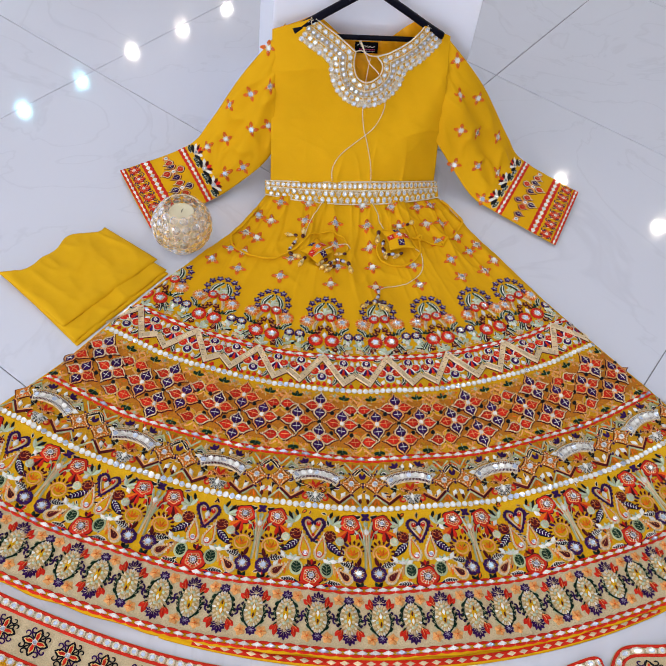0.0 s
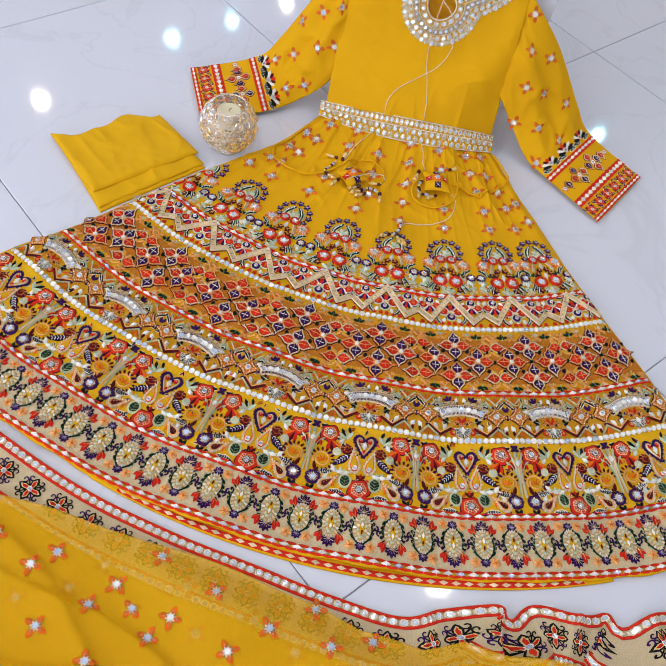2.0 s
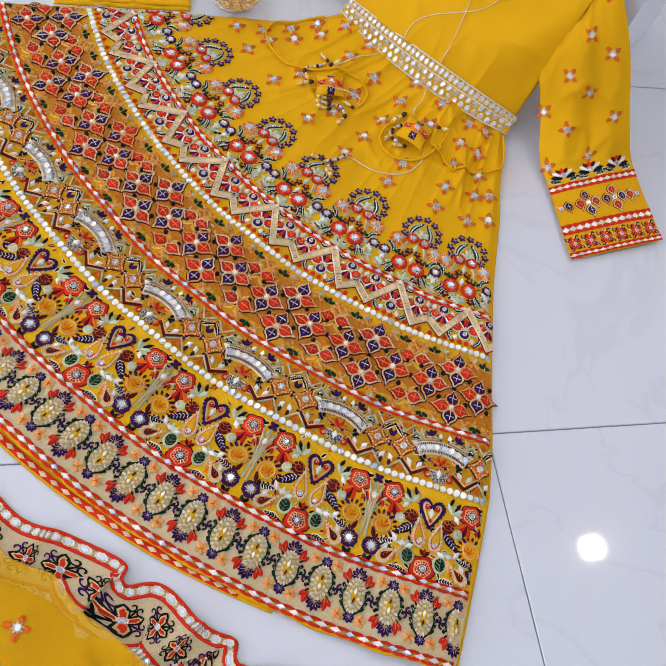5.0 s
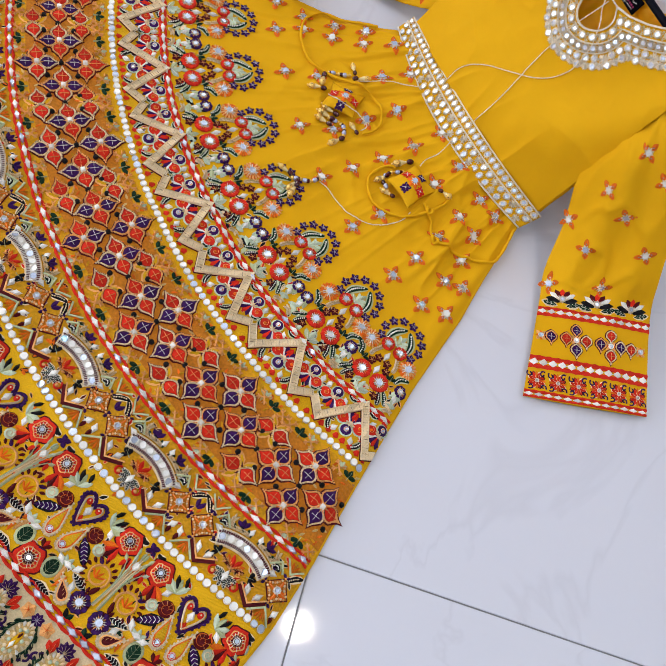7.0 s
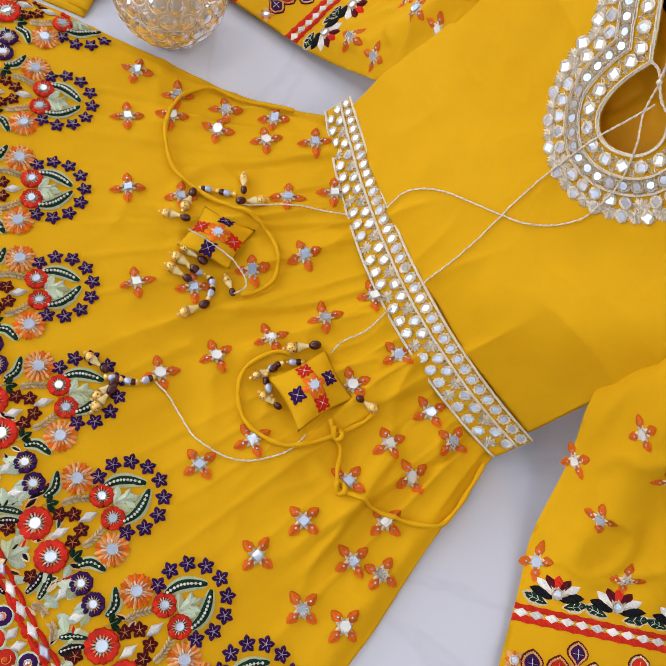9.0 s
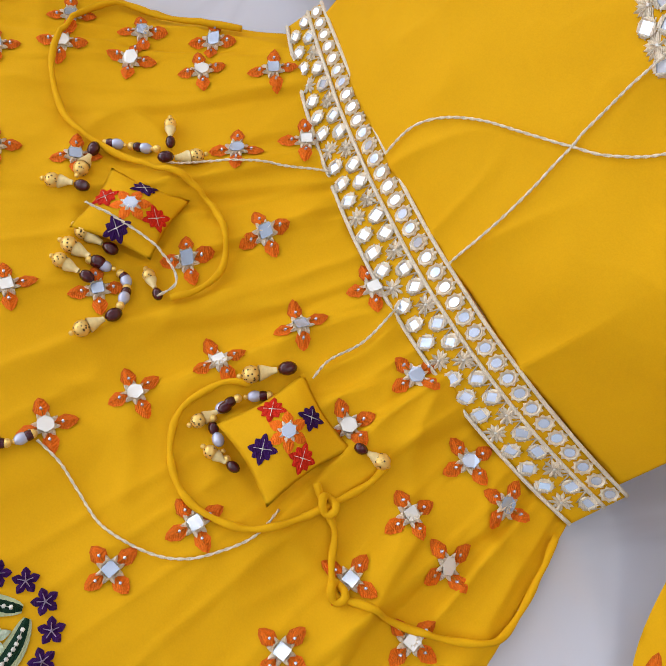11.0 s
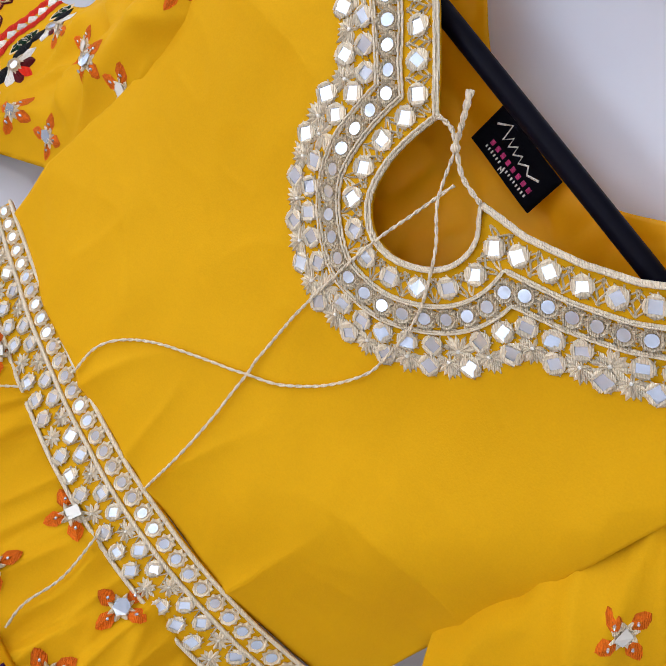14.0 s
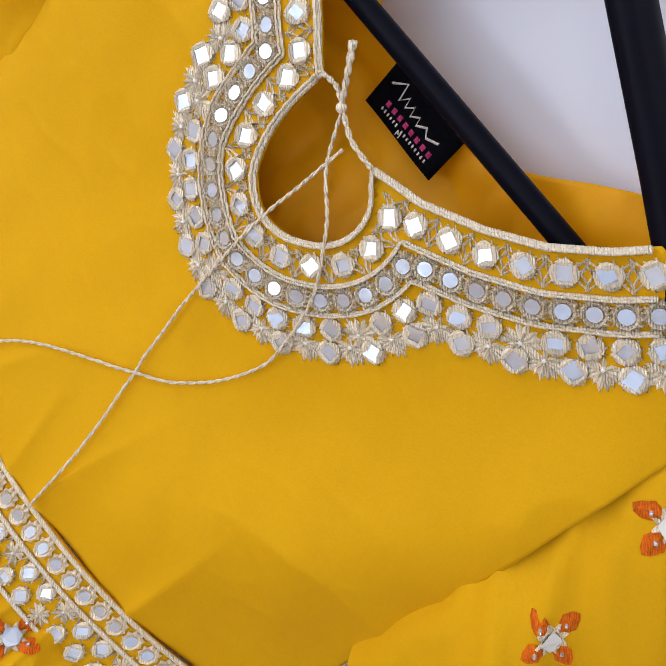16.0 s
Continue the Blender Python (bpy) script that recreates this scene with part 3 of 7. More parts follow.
    def line(self, path, width, mat, h=0.0011, closed=False):
        P = [Vector(p[:2]) for p in path]
        n = len(P)
        pts = []
        for i, p in enumerate(P):
            a = P[i - 1] if closed or i else P[0]
            b = P[(i + 1) % n] if closed or i < n - 1 else P[-1]
            d = (b - a)
            if d.length < 1e-9:
                d = Vector((1, 0))
            d.normalize()
            q = Vector((-d.y, d.x)) * (width / 2)
            pts += [(p.x + q.x, p.y + q.y, 0.0002), (p.x, p.y, h), (p.x - q.x, p.y - q.y, 0.0002)]
        F = []
        for i in range(n if closed else n - 1):
            a, b = i * 3, (i + 1) % n * 3
            F += [(a, b, b + 1, a + 1), (a + 1, b + 1, b + 2, a + 2)]
        self.add(pts, F, mat)

    def ribbon(self, path, width, mat, h=0.0018):
        """A flat band with turned-down edges and mitred corners, laid in short pieces."""
        P = [Vector(p[:2]) for p in path]
        n = len(P)
        cut = []
        for i, p in enumerate(P):
            a = (P[i] - P[i - 1]).normalized() if i else (P[1] - P[0]).normalized()
            b = (P[i + 1] - P[i]).normalized() if i < n - 1 else a
            q = Vector((-(a + b).y, (a + b).x)).normalized()
            q *= width / 2 / max(0.4, q.dot(Vector((-a.y, a.x))))
            cut.append((p, q))
        for (p0, q0), (p1, q1) in zip(cut, cut[1:]):
            m = max(1, math.ceil((p1 - p0).length / 0.016))
            for k in range(m):
                pts = []
                for f in (k / m, (k + 1) / m):
                    p, q = p0.lerp(p1, f), q0.lerp(q1, f)
                    pts += [(p.x + q.x * g, p.y + q.y * g, z) for g, z in ((1, 0.0002), (0.9, h), (-0.9, h), (-1, 0.0002))]
                self.add(pts, [(j, j + 4, j + 5, j + 1) for j in range(3)], mat)

    def curl(self, x, y, r, start, turns, width, mat, h=0.0012, shrink=0.75):
        n = max(6, int(abs(turns) * 14))
        path = []
        for k in range(n + 1):
            f = k / n
            t = radians(start) + f * turns * 2 * math.pi
            q = r * (1 - shrink * f)
            path.append((x + q * math.cos(t), y + q * math.sin(t)))
        self.line(path, width, mat, h)

    def mirror(self, x, y, r, shape=12, rim="silver", h=0.0014, turn=0.0, lean=0.10, mat="mirror"):
        a, b = random.gauss(0, lean), random.gauss(0, lean)
        n = shape
        t0 = radians(turn)
        q = r * (0.58 if rim else 1.0)
        pts = [(x + q * math.cos(t0 + 2 * math.pi * k / n), y + q * math.sin(t0 + 2 * math.pi * k / n)) for k in range(n)]
        P = [(px, py, h + a * (px - x) + b * (py - y)) for px, py in pts] + [(px, py, 0.0003) for px, py in pts]
        self.add(P, [tuple(range(n))], mat)
        if rim:
            self.add(P, [(n + i, n + (i + 1) % n, (i + 1) % n, i) for i in range(n)], rim)
            m = max(n, 18)
            self.ring(x, y, q * (0.96 if n > 4 else 0.76), r * 1.20, rim, h * 1.4, m if m % 2 == 0 else m + 1, 0.22)

    def star(self, x, y, r, mat, n=5, centre="white", turn=90.0, wide=0.75):
        for k in range(n):
            self.petal(x, y, turn + 360 * k / n, r, r * wide, mat, 0.0012)
        if centre:
            for k in range(n):
                t = radians(turn + 360 * k / n)
                self.line([(x, y), (x + 0.55 * r * math.cos(t), y + 0.55 * r * math.sin(t))], r * 0.13, centre, 0.0018)

    def flower(self, x, y, r, mat, core="mirror", inner="white", n=9):
        """Round satin-stitch flower with scalloped edge and a mirror in the middle."""
        self.disc(x, y, r * 1.08, "maroon" if mat in ("red", "peach") else "black", 0.0003, 14, 0.0, 0.9)
        for k in range(n):
            self.petal(x, y, 360 * k / n, r, r * 0.85, mat, 0.0010, tip=0.72)
        self.ring(x, y, r * 0.28, r * 0.70, inner, 0.0016, 18, 0.3)
        if core == "mirror":
            self.mirror(x, y, r * 0.32, 10, None, 0.0019)
        else:
            self.disc(x, y, r * 0.42, core, 0.0017)

    def diamond(self, x, y, w, l, mat, h=0.0014, turn=0.0):
        t = radians(turn)
        c, s = math.cos(t), math.sin(t)
        self.pad([(x + a * c - b * s, y + a * s + b * c) for a, b in ((w / 2, 0), (0, l / 2), (-w / 2, 0), (0, -l / 2))], mat, h, inner=0.6)

    def feather(self, x, y, turn, length, width, mat="purple", vein="white"):
        self.petal(x, y, turn, length * 1.06, width * 1.3, "black" if mat == "purple" else "cream", 0.0007, tip=0.45)
        self.petal(x, y, turn, length, width, mat, 0.0013, tip=0.45)
        t = radians(turn)
        c, s = math.cos(t), math.sin(t)
        for k in range(1, 6):
            a = length * k / 6.5
            for sg in (1, -1):
                b = width * 0.33
                self.line([(x + a * c, y + a * s), (x + (a + b * 0.7) * c - sg * b * s, y + (a + b * 0.7) * s + sg * b * c)], 0.0014, vein, 0.0020)

    def done(self, name, parent, label=""):
        if not self.V:
            return None
        return mesh_object(name, self.V, self.F, self.mats, self.M, parent, label, smooth=False)


UNIT = 8.15
UNITS = [k * UNIT - 0.05 for k in range(-4, 4)]


def inside(a0, r0):
    """Keeps stitches whose middle lies on the skirt."""
    t = radians(a0)
    c, s = math.cos(t), math.sin(t)
    bx, by = fan(a0, r0)

    def ok(x, y):
        X, Y = bx + x * c - y * s - FAN.x, by + x * s + y * c - FAN.y
        r, a = math.hypot(X, Y), math.degrees(math.atan2(X, -Y))
        return ramp(r, *EDGE_L) + 0.3 < a < ramp(r, *EDGE_R) - 0.3 and r < 1.510
    return ok


def on_unit(a0, r0):
    st = Stitch(on_skirt(a0, r0))
    st.keep = inside(a0, r0)
    return st


def strip(name, r0, r1, mat, label="", h=0.0005, n=320, lo=None, hi=None):
    """A worked ground between two radii."""
    V, F = [], []
    rows = max(3, int((r1 - r0) / 0.012))
    for i in range(n + 1):
        for j in range(rows + 1):
            r = r0 + (r1 - r0) * j / rows
            a = ramp(r, *EDGE_L) + 0.15 + (ramp(r, *EDGE_R) - ramp(r, *EDGE_L) - 0.3) * i / n
            x, y = fan(a, r)
            V.append((x, y, skirt_z(x, y) + h))
    for i in range(n):
        for j in range(rows):
            k = i * (rows + 1) + j
            F.append((k, k + 1, k + rows + 2, k + rows + 1))
    return mesh_object(name, V, F, [mat], None, skirt, label)


strip("embroidered_ground", 1.004, 1.142, "ochre", "ochre stitched ground of the lattice band")
strip("embroidered_ground", 1.022, 1.126, "rust", "rust orange ground behind the lattice squares", 0.0007)
strip("embroidered_ground", 1.156, 1.244, "ochre", "ochre stitched ground of the arch band")
strip("embroidered_ground", 1.258, 1.394, "olive", "mustard ground of the floral band", 0.0003)
strip("border_ground", 1.404, 1.500, "beige", "beige gold woven border")
strip("embroidered_ground", 0.918, 0.985, "olive", "olive gold ground of the zigzag band")


def braid(r, name="braid", pitch=0.0205):
    """Red wavy braid with white diamonds."""
    st = Stitch(along_skirt(r))
    lo, hi = ramp(r, *EDGE_L) + 0.3, ramp(r, *EDGE_R) - 0.3
    n = int((hi - lo) * 0.01745 * r / pitch)
    step = (hi - lo) / n
    for sg in (1, -1):
        path = []
        for k in range(n * 4 + 1):
            path.append((lo + step * k / 4, sg * (0.0031 + 0.0019 * abs(math.cos(math.pi * k / 4)) * 1.0)))
        P = []
        F = []
        for i, (a, y) in enumerate(path):
            P += [(a, y + 0.0021, 0.0003), (a, y, 0.0018), (a, y - 0.0024, 0.0003)]
        for i in range(len(path) - 1):
            F += [(i * 3, i * 3 + 3, i * 3 + 4, i * 3 + 1), (i * 3 + 1, i * 3 + 4, i * 3 + 5, i * 3 + 2)]
        st.add(P, F, "red")
    kd = step * 0.5
    for k in range(n):
        a = lo + step * (k + 0.5)
        w = kd * random.uniform(0.86, 1.0)
        st.pad([(a + w, 0), (a, 0.0054), (a - w, 0), (a, -0.0054)], "white" if random.random() < 0.8 else "mirror", 0.0022)
    return st.done(name, skirt, "red braid with white diamonds")


def pearl_row(r, size=0.0056):
    st = Stitch(along_skirt(r))
    lo, hi = ramp(r, *EDGE_L) + 0.3, ramp(r, *EDGE_R) - 0.3
    n = int((hi - lo) * 0.01745 * r / (size * 2.0))
    step = (hi - lo) / n
    kx = 1 / (0.01745 * r)
    for k in range(n):
        a = lo + step * (k + 0.5)
        rr = size * random.uniform(0.92, 1.05)
        y = random.gauss(0, 0.0004)
        lx, ly = random.gauss(0, 0.07), random.gauss(0, 0.07)
        m = 12
        q = [(math.cos(2 * math.pi * i / m), math.sin(2 * math.pi * i / m)) for i in range(m)]
        P = [(a + c * rr * kx, y + s * rr, 0.0003) for c, s in q] + [(a + c * rr * 0.86 * kx, y + s * rr * 0.86, 0.0017) for c, s in q]
        st.add(P, [(i, (i + 1) % m, m + (i + 1) % m, m + i) for i in range(m)], "white")
        P = [(a + c * rr * 0.84 * kx, y + s * rr * 0.84, 0.0017 + lx * c * rr + ly * s * rr) for c, s in q]
        st.add(P, [tuple(range(m))], "mirror" if random.random() < 0.25 else "pearl")
    return st.done("sequin_braid", skirt, "row of round white mirror sequins")


for r in (0.913, 1.149, 1.400, 1.503):
    braid(r)
for r in (0.9955, 1.252):
    pearl_row(r)


def bend_path(points, steps=4):
    return [(p.x, p.y) for p in smooth_path([(x, y, 0) for x, y in points], steps)]


def mm(*points):
    return [(x * 0.001, y * 0.001) for x, y in points]


def filler(st, n, x1, y0, y1, colours, l0=0.008, l1=0.014):
    """Small outlined leaves that fill the ground between the larger motifs."""
    for _ in range(n):
        l = random.uniform(l0, l1)
        x, y, t = random.uniform(-x1, x1), random.uniform(y0, y1), random.uniform(0, 360)
        m = random.choice(colours)
        c, s = math.cos(radians(t)), math.sin(radians(t))
        edge = random.choice(("cream", "peach")) if m in ("black", "green", "purple", "maroon", "red") else random.choice(("black", "maroon", "orange"))
        st.petal(x - c * l * 0.07, y - s * l * 0.07, t, l * 1.14, l * 0.60, edge, 0.0004, 0.0)
        st.petal(x, y, t, l, l * random.uniform(0.32, 0.44), m, 0.0009, 0.0)


def vein_leaf(st, path, width, mat="green", vein="white", edge="sage", h=0.0014):
    """Bent dark leaf with a pale chain stitch along its middle."""
    P = bend_path(path, 4)
    n = len(P)
    for grow, m, z in ((1.45, edge, 0.0006), (1.0, mat, h)):
        left, right = [], []
        for i, p in enumerate(P):
            a, b = P[max(i - 1, 0)], P[min(i + 1, n - 1)]
            d = Vector((b[0] - a[0], b[1] - a[1])).normalized()
            w = width / 2 * grow * max(0.12, math.sin(math.pi * (0.08 + 0.86 * i / (n - 1))) ** 0.7)
            left.append((p[0] - d.y * w, p[1] + d.x * w, 0.0002))
            right.append((p[0] + d.y * w, p[1] - d.x * w, 0.0002))
        mid = [(p[0], p[1], z) for p in P]
        F = []
        for i in range(n - 1):
            F += [(i, 2 * n + i, 2 * n + i + 1, i + 1), (2 * n + i, n + i, n + i + 1, 2 * n + i + 1)]
        st.add(left + right + mid, F, m)
    if vein:
        for i in range(1, n - 2):
            st.disc(P[i][0], P[i][1], width * 0.16, vein, h + 0.0007, 6, h * 0.6, 0.6)
        st.line(P[1:-2], width * 0.16, vein, h + 0.0004)


def wheat(st, path, mat="cream", size=0.0055):
    """Ear of paired short stitches along a path."""
    P = bend_path(path, 4)
    for i in range(len(P) - 1):
        d = math.degrees(math.atan2(P[i + 1][1] - P[i][1], P[i + 1][0] - P[i][0]))
        for sg in (1, -1):
            st.petal(P[i][0], P[i][1], d + sg * 38, size, size * 0.42, mat, 0.0017)
    st.line(P, 0.0012, "gold", 0.0013)


def mirror_flower(st, x, y, r, mat, inner="white", n=11):
    """Scalloped satin flower, fringed white inside, with a round mirror."""
    st.disc(x, y, r * 0.98, "maroon" if mat != "peach" else "orange", 0.0006, 16, 0.0, 0.9)
    for k in range(n):
        t = 2 * math.pi * (k + random.uniform(-0.15, 0.15)) / n
        if mat == "peach":
            st.petal(x + r * 0.3 * math.cos(t), y + r * 0.3 * math.sin(t), math.degrees(t), r * 0.80, r * 0.34, random.choice(("peach", "orange", "peach")), 0.0011)
        else:
            st.disc(x + r * 0.74 * math.cos(t), y + r * 0.74 * math.sin(t), r * 0.30, mat, 0.0016, 8, 0.0004, 0.7)
    m = 16
    for k in range(m):
        t = 2 * math.pi * k / m
        st.petal(x + r * 0.26 * math.cos(t), y + r * 0.26 * math.sin(t), math.degrees(t), r * random.uniform(0.38, 0.52), r * 0.17, inner if k % 3 else "peach", 0.0021)
    st.ring(x, y, r * 0.26, r * 0.42, "white", 0.0024, 14, 0.15)
    st.mirror(x, y, r * 0.34, 10, None, 0.0022)


def pale_spray(st, x, y, turn, size=0.016, mat=None):
    for d in (-52, 0, 52):
        st.petal(x, y, turn + d, size * (1.0 if d else 1.15), size * 0.52, mat or random.choice(("pale", "pale", "sage")), 0.0015)
        t = radians(turn + d)
        st.line([(x, y), (x + size * 0.8 * math.cos(t), y + size * 0.8 * math.sin(t))], 0.0008, "white", 0.0020)


def leaf_trio(st, x, y, turn, size=0.0115, mat="green"):
    for d in (-60, 0, 60):
        st.petal(x, y, turn + d, size, size * 0.55, mat, 0.0015)
    t = radians(turn)
    st.line([(x - 0.4 * size * math.cos(t), y - 0.4 * size * math.sin(t)), (x + size * 0.6 * math.cos(t), y + size * 0.6 * math.sin(t))], 0.0010, "sage", 0.0019)


def dome_motif(a0):
    st = on_unit(a0, 0.83)
    filler(st, 26, 0.058, -0.074, -0.018, ("black", "green", "maroon", "black", "red"), 0.008, 0.013)
    for _ in range(16):
        x, y = random.uniform(-0.056, 0.056), random.uniform(-0.074, -0.040)
        st.petal(x, y, random.uniform(0, 360), 0.015, 0.0075, random.choice(("pale", "sage", "pale", "cream", "black")), 0.0009)
    pale_spray(st, 0, 0.026, 90, 0.017)
    pale_spray(st, 0.002, 0.036, 80, 0.012)
    st.diamond(0, 0.001, 0.0095, 0.020, "white", 0.0020)
    st.diamond(0.001, -0.027, 0.0095, 0.019, "white", 0.0020)
    pale_spray(st, 0, -0.075, 90, 0.018)
    for sg in (1, -1):
        vein_leaf(st, mm((sg * 19, 25), (sg * 18, 38), (sg * 12.5, 49), (sg * 3, 60)), 0.0098)
        mirror_flower(st, sg * 0.0117, 0.0195, 0.0112, "red")
        mirror_flower(st, sg * 0.0168, -0.042, 0.0152, "red", n=13)
        mirror_flower(st, sg * 0.0368, 0.007, 0.0150, "peach", n=17)
        for x, y in ((14, -20.5), (8, -9.5), (24, -64)):
            st.star(sg * x * 0.001, y * 0.001, 0.0076, "maroon", 5, "peach", turn=random.uniform(0, 72))
        wheat(st, mm((sg * 22, -15), (sg * 21, -5), (sg * 16, 7)))
        mirror_flower(st, sg * 0.0505, -0.029, 0.0106, "purple", "white", 9)
        vein_leaf(st, mm((sg * 35, -26), (sg * 38, -14), (sg * 51, -6)), 0.0080)
        vein_leaf(st, mm((sg * 45, -66), (sg * 38, -56), (sg * 30, -48)), 0.0072)
        vein_leaf(st, mm((sg * 35, -73), (sg * 31, -62), (sg * 25, -53)), 0.0072, "black")
        leaf_trio(st, sg * 0.0275, -0.026, 90 + sg * 15, 0.0105)
        for x, y, t, l in ((41, -47, 60, 19), (49, -54, 80, 20), (57, -44, 110, 17), (44, -60, 20, 17)):
            st.petal(sg * x * 0.001, y * 0.001, 90 - sg * (90 - t), l * 0.001, l * 0.00055, random.choice(("pale", "sage")), 0.0014)
        st.diamond(sg * 0.050, -0.046, 0.009, 0.017, "white", 0.0019, sg * 25)
        wheat(st, mm((sg * 46, -73), (sg * 52, -67), (sg * 58, -66)))
    for k in range(9):
        t = math.pi * (-0.16 + 1.32 * k / 8)
        st.star(0.0335 * math.cos(t), 0.0400 + 0.0325 * math.sin(t), 0.0084, "purple", 5, "lilac", turn=random.uniform(0, 72), wide=0.66)
    st.done("arch_flower_motif", skirt, "arched flower spray edged with purple stars")


def butterfly(st, cx, cy, way, k=1.0):
    """Red curls and a purple lobe round cream threads, with striped petals behind."""
    up = 90 * way

    def at(x, y):
        return cx + x * k, cy + way * y * k
    for x, y, r in ((-0.0150, -0.001, 0.0098), (0.0150, -0.001, 0.0098), (0.0, 0.0125, 0.0092)):
        px, py = at(x, y)
        st.disc(px, py, r * 1.16 * k, "pale", 0.0008, 12, 0.0, 0.9)
        st.disc(px, py, r * k, "purple" if x == 0 else "red", 0.0015, 12, 0.0006, 0.75)
        if x == 0:
            st.disc(px, py, r * 0.55 * k, "orange", 0.0019, 8)
            st.mirror(px, py, r * 0.42 * k, 8, "white", 0.0022)
        else:
            st.curl(px, py, r * 0.55 * k, up, math.copysign(0.9, x), 0.0022, "peach", 0.0022)
            st.disc(px, py, r * 0.3 * k, "orange", 0.0020, 7)
    for d, m in ((-70, "red"), (-46, "white"), (-24, "purple"), (0, "red"), (24, "purple"), (46, "white"), (70, "red")):
        px, py = at(0, 0.001)
        st.petal(px, py, up + 180 + d, 0.0215 * k, 0.0088 * k, m, 0.0013, tip=0.72)
    px, py = at(0, 0.0)
    for d in (-80, -40, 0, 40, 80):
        st.petal(px, py, up + d, 0.0085 * k, 0.0030, "cream", 0.0024)
    st.disc(px, py, 0.0032, "cream", 0.0026, 8)


def zigzag_motif(a0):
    st = on_unit(a0, 0.945)
    w = 0.945 * radians(UNIT) / 2
    filler(st, 34, w, -0.034, 0.030, ("red", "maroon", "green", "black", "white"), 0.007, 0.011)
    pk = [(-w, -0.010), (-0.044, -0.032), (0.0, 0.029), (0.044, -0.032), (w, -0.010)]
    butterfly(st, 0, -0.008, -1)
    for q in (1, -1):
        butterfly(st, q * 0.0430, 0.006, 1, 0.95)
        st.diamond(q * 0.0155, -0.030, 0.0095, 0.015, "white", 0.0022, q * 25)
        st.diamond(q * 0.060, 0.019, 0.0095, 0.015, "white", 0.0022, q * 20)
        st.diamond(q * 0.026, 0.014, 0.0085, 0.014, "white", 0.0022, -q * 35)
        vein_leaf(st, mm((q * 20, -38), (q * 27, -30), (q * 29, -20)), 0.0072, "black")
        vein_leaf(st, mm((q * 12, 28), (q * 19, 25), (q * 27, 27)), 0.0066, "black")
        vein_leaf(st, mm((q * 56, -4), (q * 62, -2), (q * 66, 6)), 0.0062)
        for k in range(5):
            x = q * (0.006 + 0.0135 * k)
            st.petal(x, -0.042, 90, 0.010, 0.0105, "red", 0.0012, tip=0.2)
            st.petal(x + q * 0.004, 0.034, -90, 0.009, 0.0100, "red", 0.0012, tip=0.2)
        st.petal(q * 0.0, 0.012, -90 + q * 16, 0.016, 0.0065, "red", 0.0016)
    st.ribbon(pk, 0.0142, "maroon", 0.0012)
    st.ribbon(pk, 0.0126, "cream", 0.0022)
    for i in range(len(pk) - 1):
        a, b = Vector(pk[i]), Vector(pk[i + 1])
        m = max(1, int((b - a).length / 0.0040))
        d = (b - a).normalized()
        side = Vector((-d.y, d.x))
        st.line([a + side * 0.0053, b + side * 0.0053], 0.0022, "cream", 0.0033)
        st.line([a - side * 0.0053, b - side * 0.0053], 0.0022, "cream", 0.0033)
        for k in range(m):
            c = a.lerp(b, (k + 0.5) / m)
            st.line([c - side * 0.0040, c + side * 0.0040], 0.0013, "maroon" if k % 3 == 0 else "gold", 0.0026)
    st.done("zigzag_motif", skirt, "cream zigzag ribbon over red and white butterfly sprays")


def ogee(x, y, turn, size):
    """Outline of a broad leaf that swells from its root and runs to a point at the far corner."""
    t = radians(turn)
    c, s = math.cos(t), math.sin(t)
    half = ((-1.02, 0.0), (-0.80, 0.38), (-0.50, 0.70), (-0.14, 0.84), (0.22, 0.76), (0.52, 0.46), (0.80, 0.20), (1.26, 0.0))
    pts = [(a, b) for a, b in half] + [(a, -b) for a, b in half[-2:0:-1]]
    return [(x + size * (a * c - b * s), y + size * (a * s + b * c)) for a, b in pts]


def petal_square(st, x, y, size, mat, turn=45.0, way=None):
    """A pointed leaf of satin stitch with a knotted cream and a maroon outline and a cross."""
    way = turn if way is None else way
    base = [(px + random.uniform(-0.03, 0.03) * size, py + random.uniform(-0.03, 0.03) * size) for px, py in ogee(x, y, way, size)]
    edge = "cream" if random.random() < 0.55 else "peach"
    n = len(base)

    def big(k):
        return [(x + (px - x) * k, y + (py - y) * k) for px, py in base]
    st.pad(big(1.30), "maroon", 0.0010, base=0.0001, inner=0.93)
    st.pad(big(1.12), edge, 0.0013, base=0.0006, inner=0.92)
    ring = big(1.03)
    for k in range(n):
        for f in (0.0, 0.5):
            a, c2 = ring[k], ring[(k + 1) % n]
            st.disc(a[0] + (c2[0] - a[0]) * f, a[1] + (c2[1] - a[1]) * f, size * 0.105, edge if random.random() < 0.85 else "gold", 0.0024, 6, 0.0006, 0.6)
    st.pad(big(0.90), "maroon", 0.0014, base=0.0012, inner=0.95)
    st.pad(big(0.82), mat, 0.0021, base=0.0014, inner=0.7)
    t = radians(way)
    for d in (0, 90):
        u = (math.cos(t + radians(d)) * size * 0.50, math.sin(t + radians(d)) * size * 0.50)
        st.line([(x - u[0], y - u[1]), (x + u[0], y + u[1])], max(0.0012, size * 0.12), "peach" if mat == "red" else "white", 0.0032)


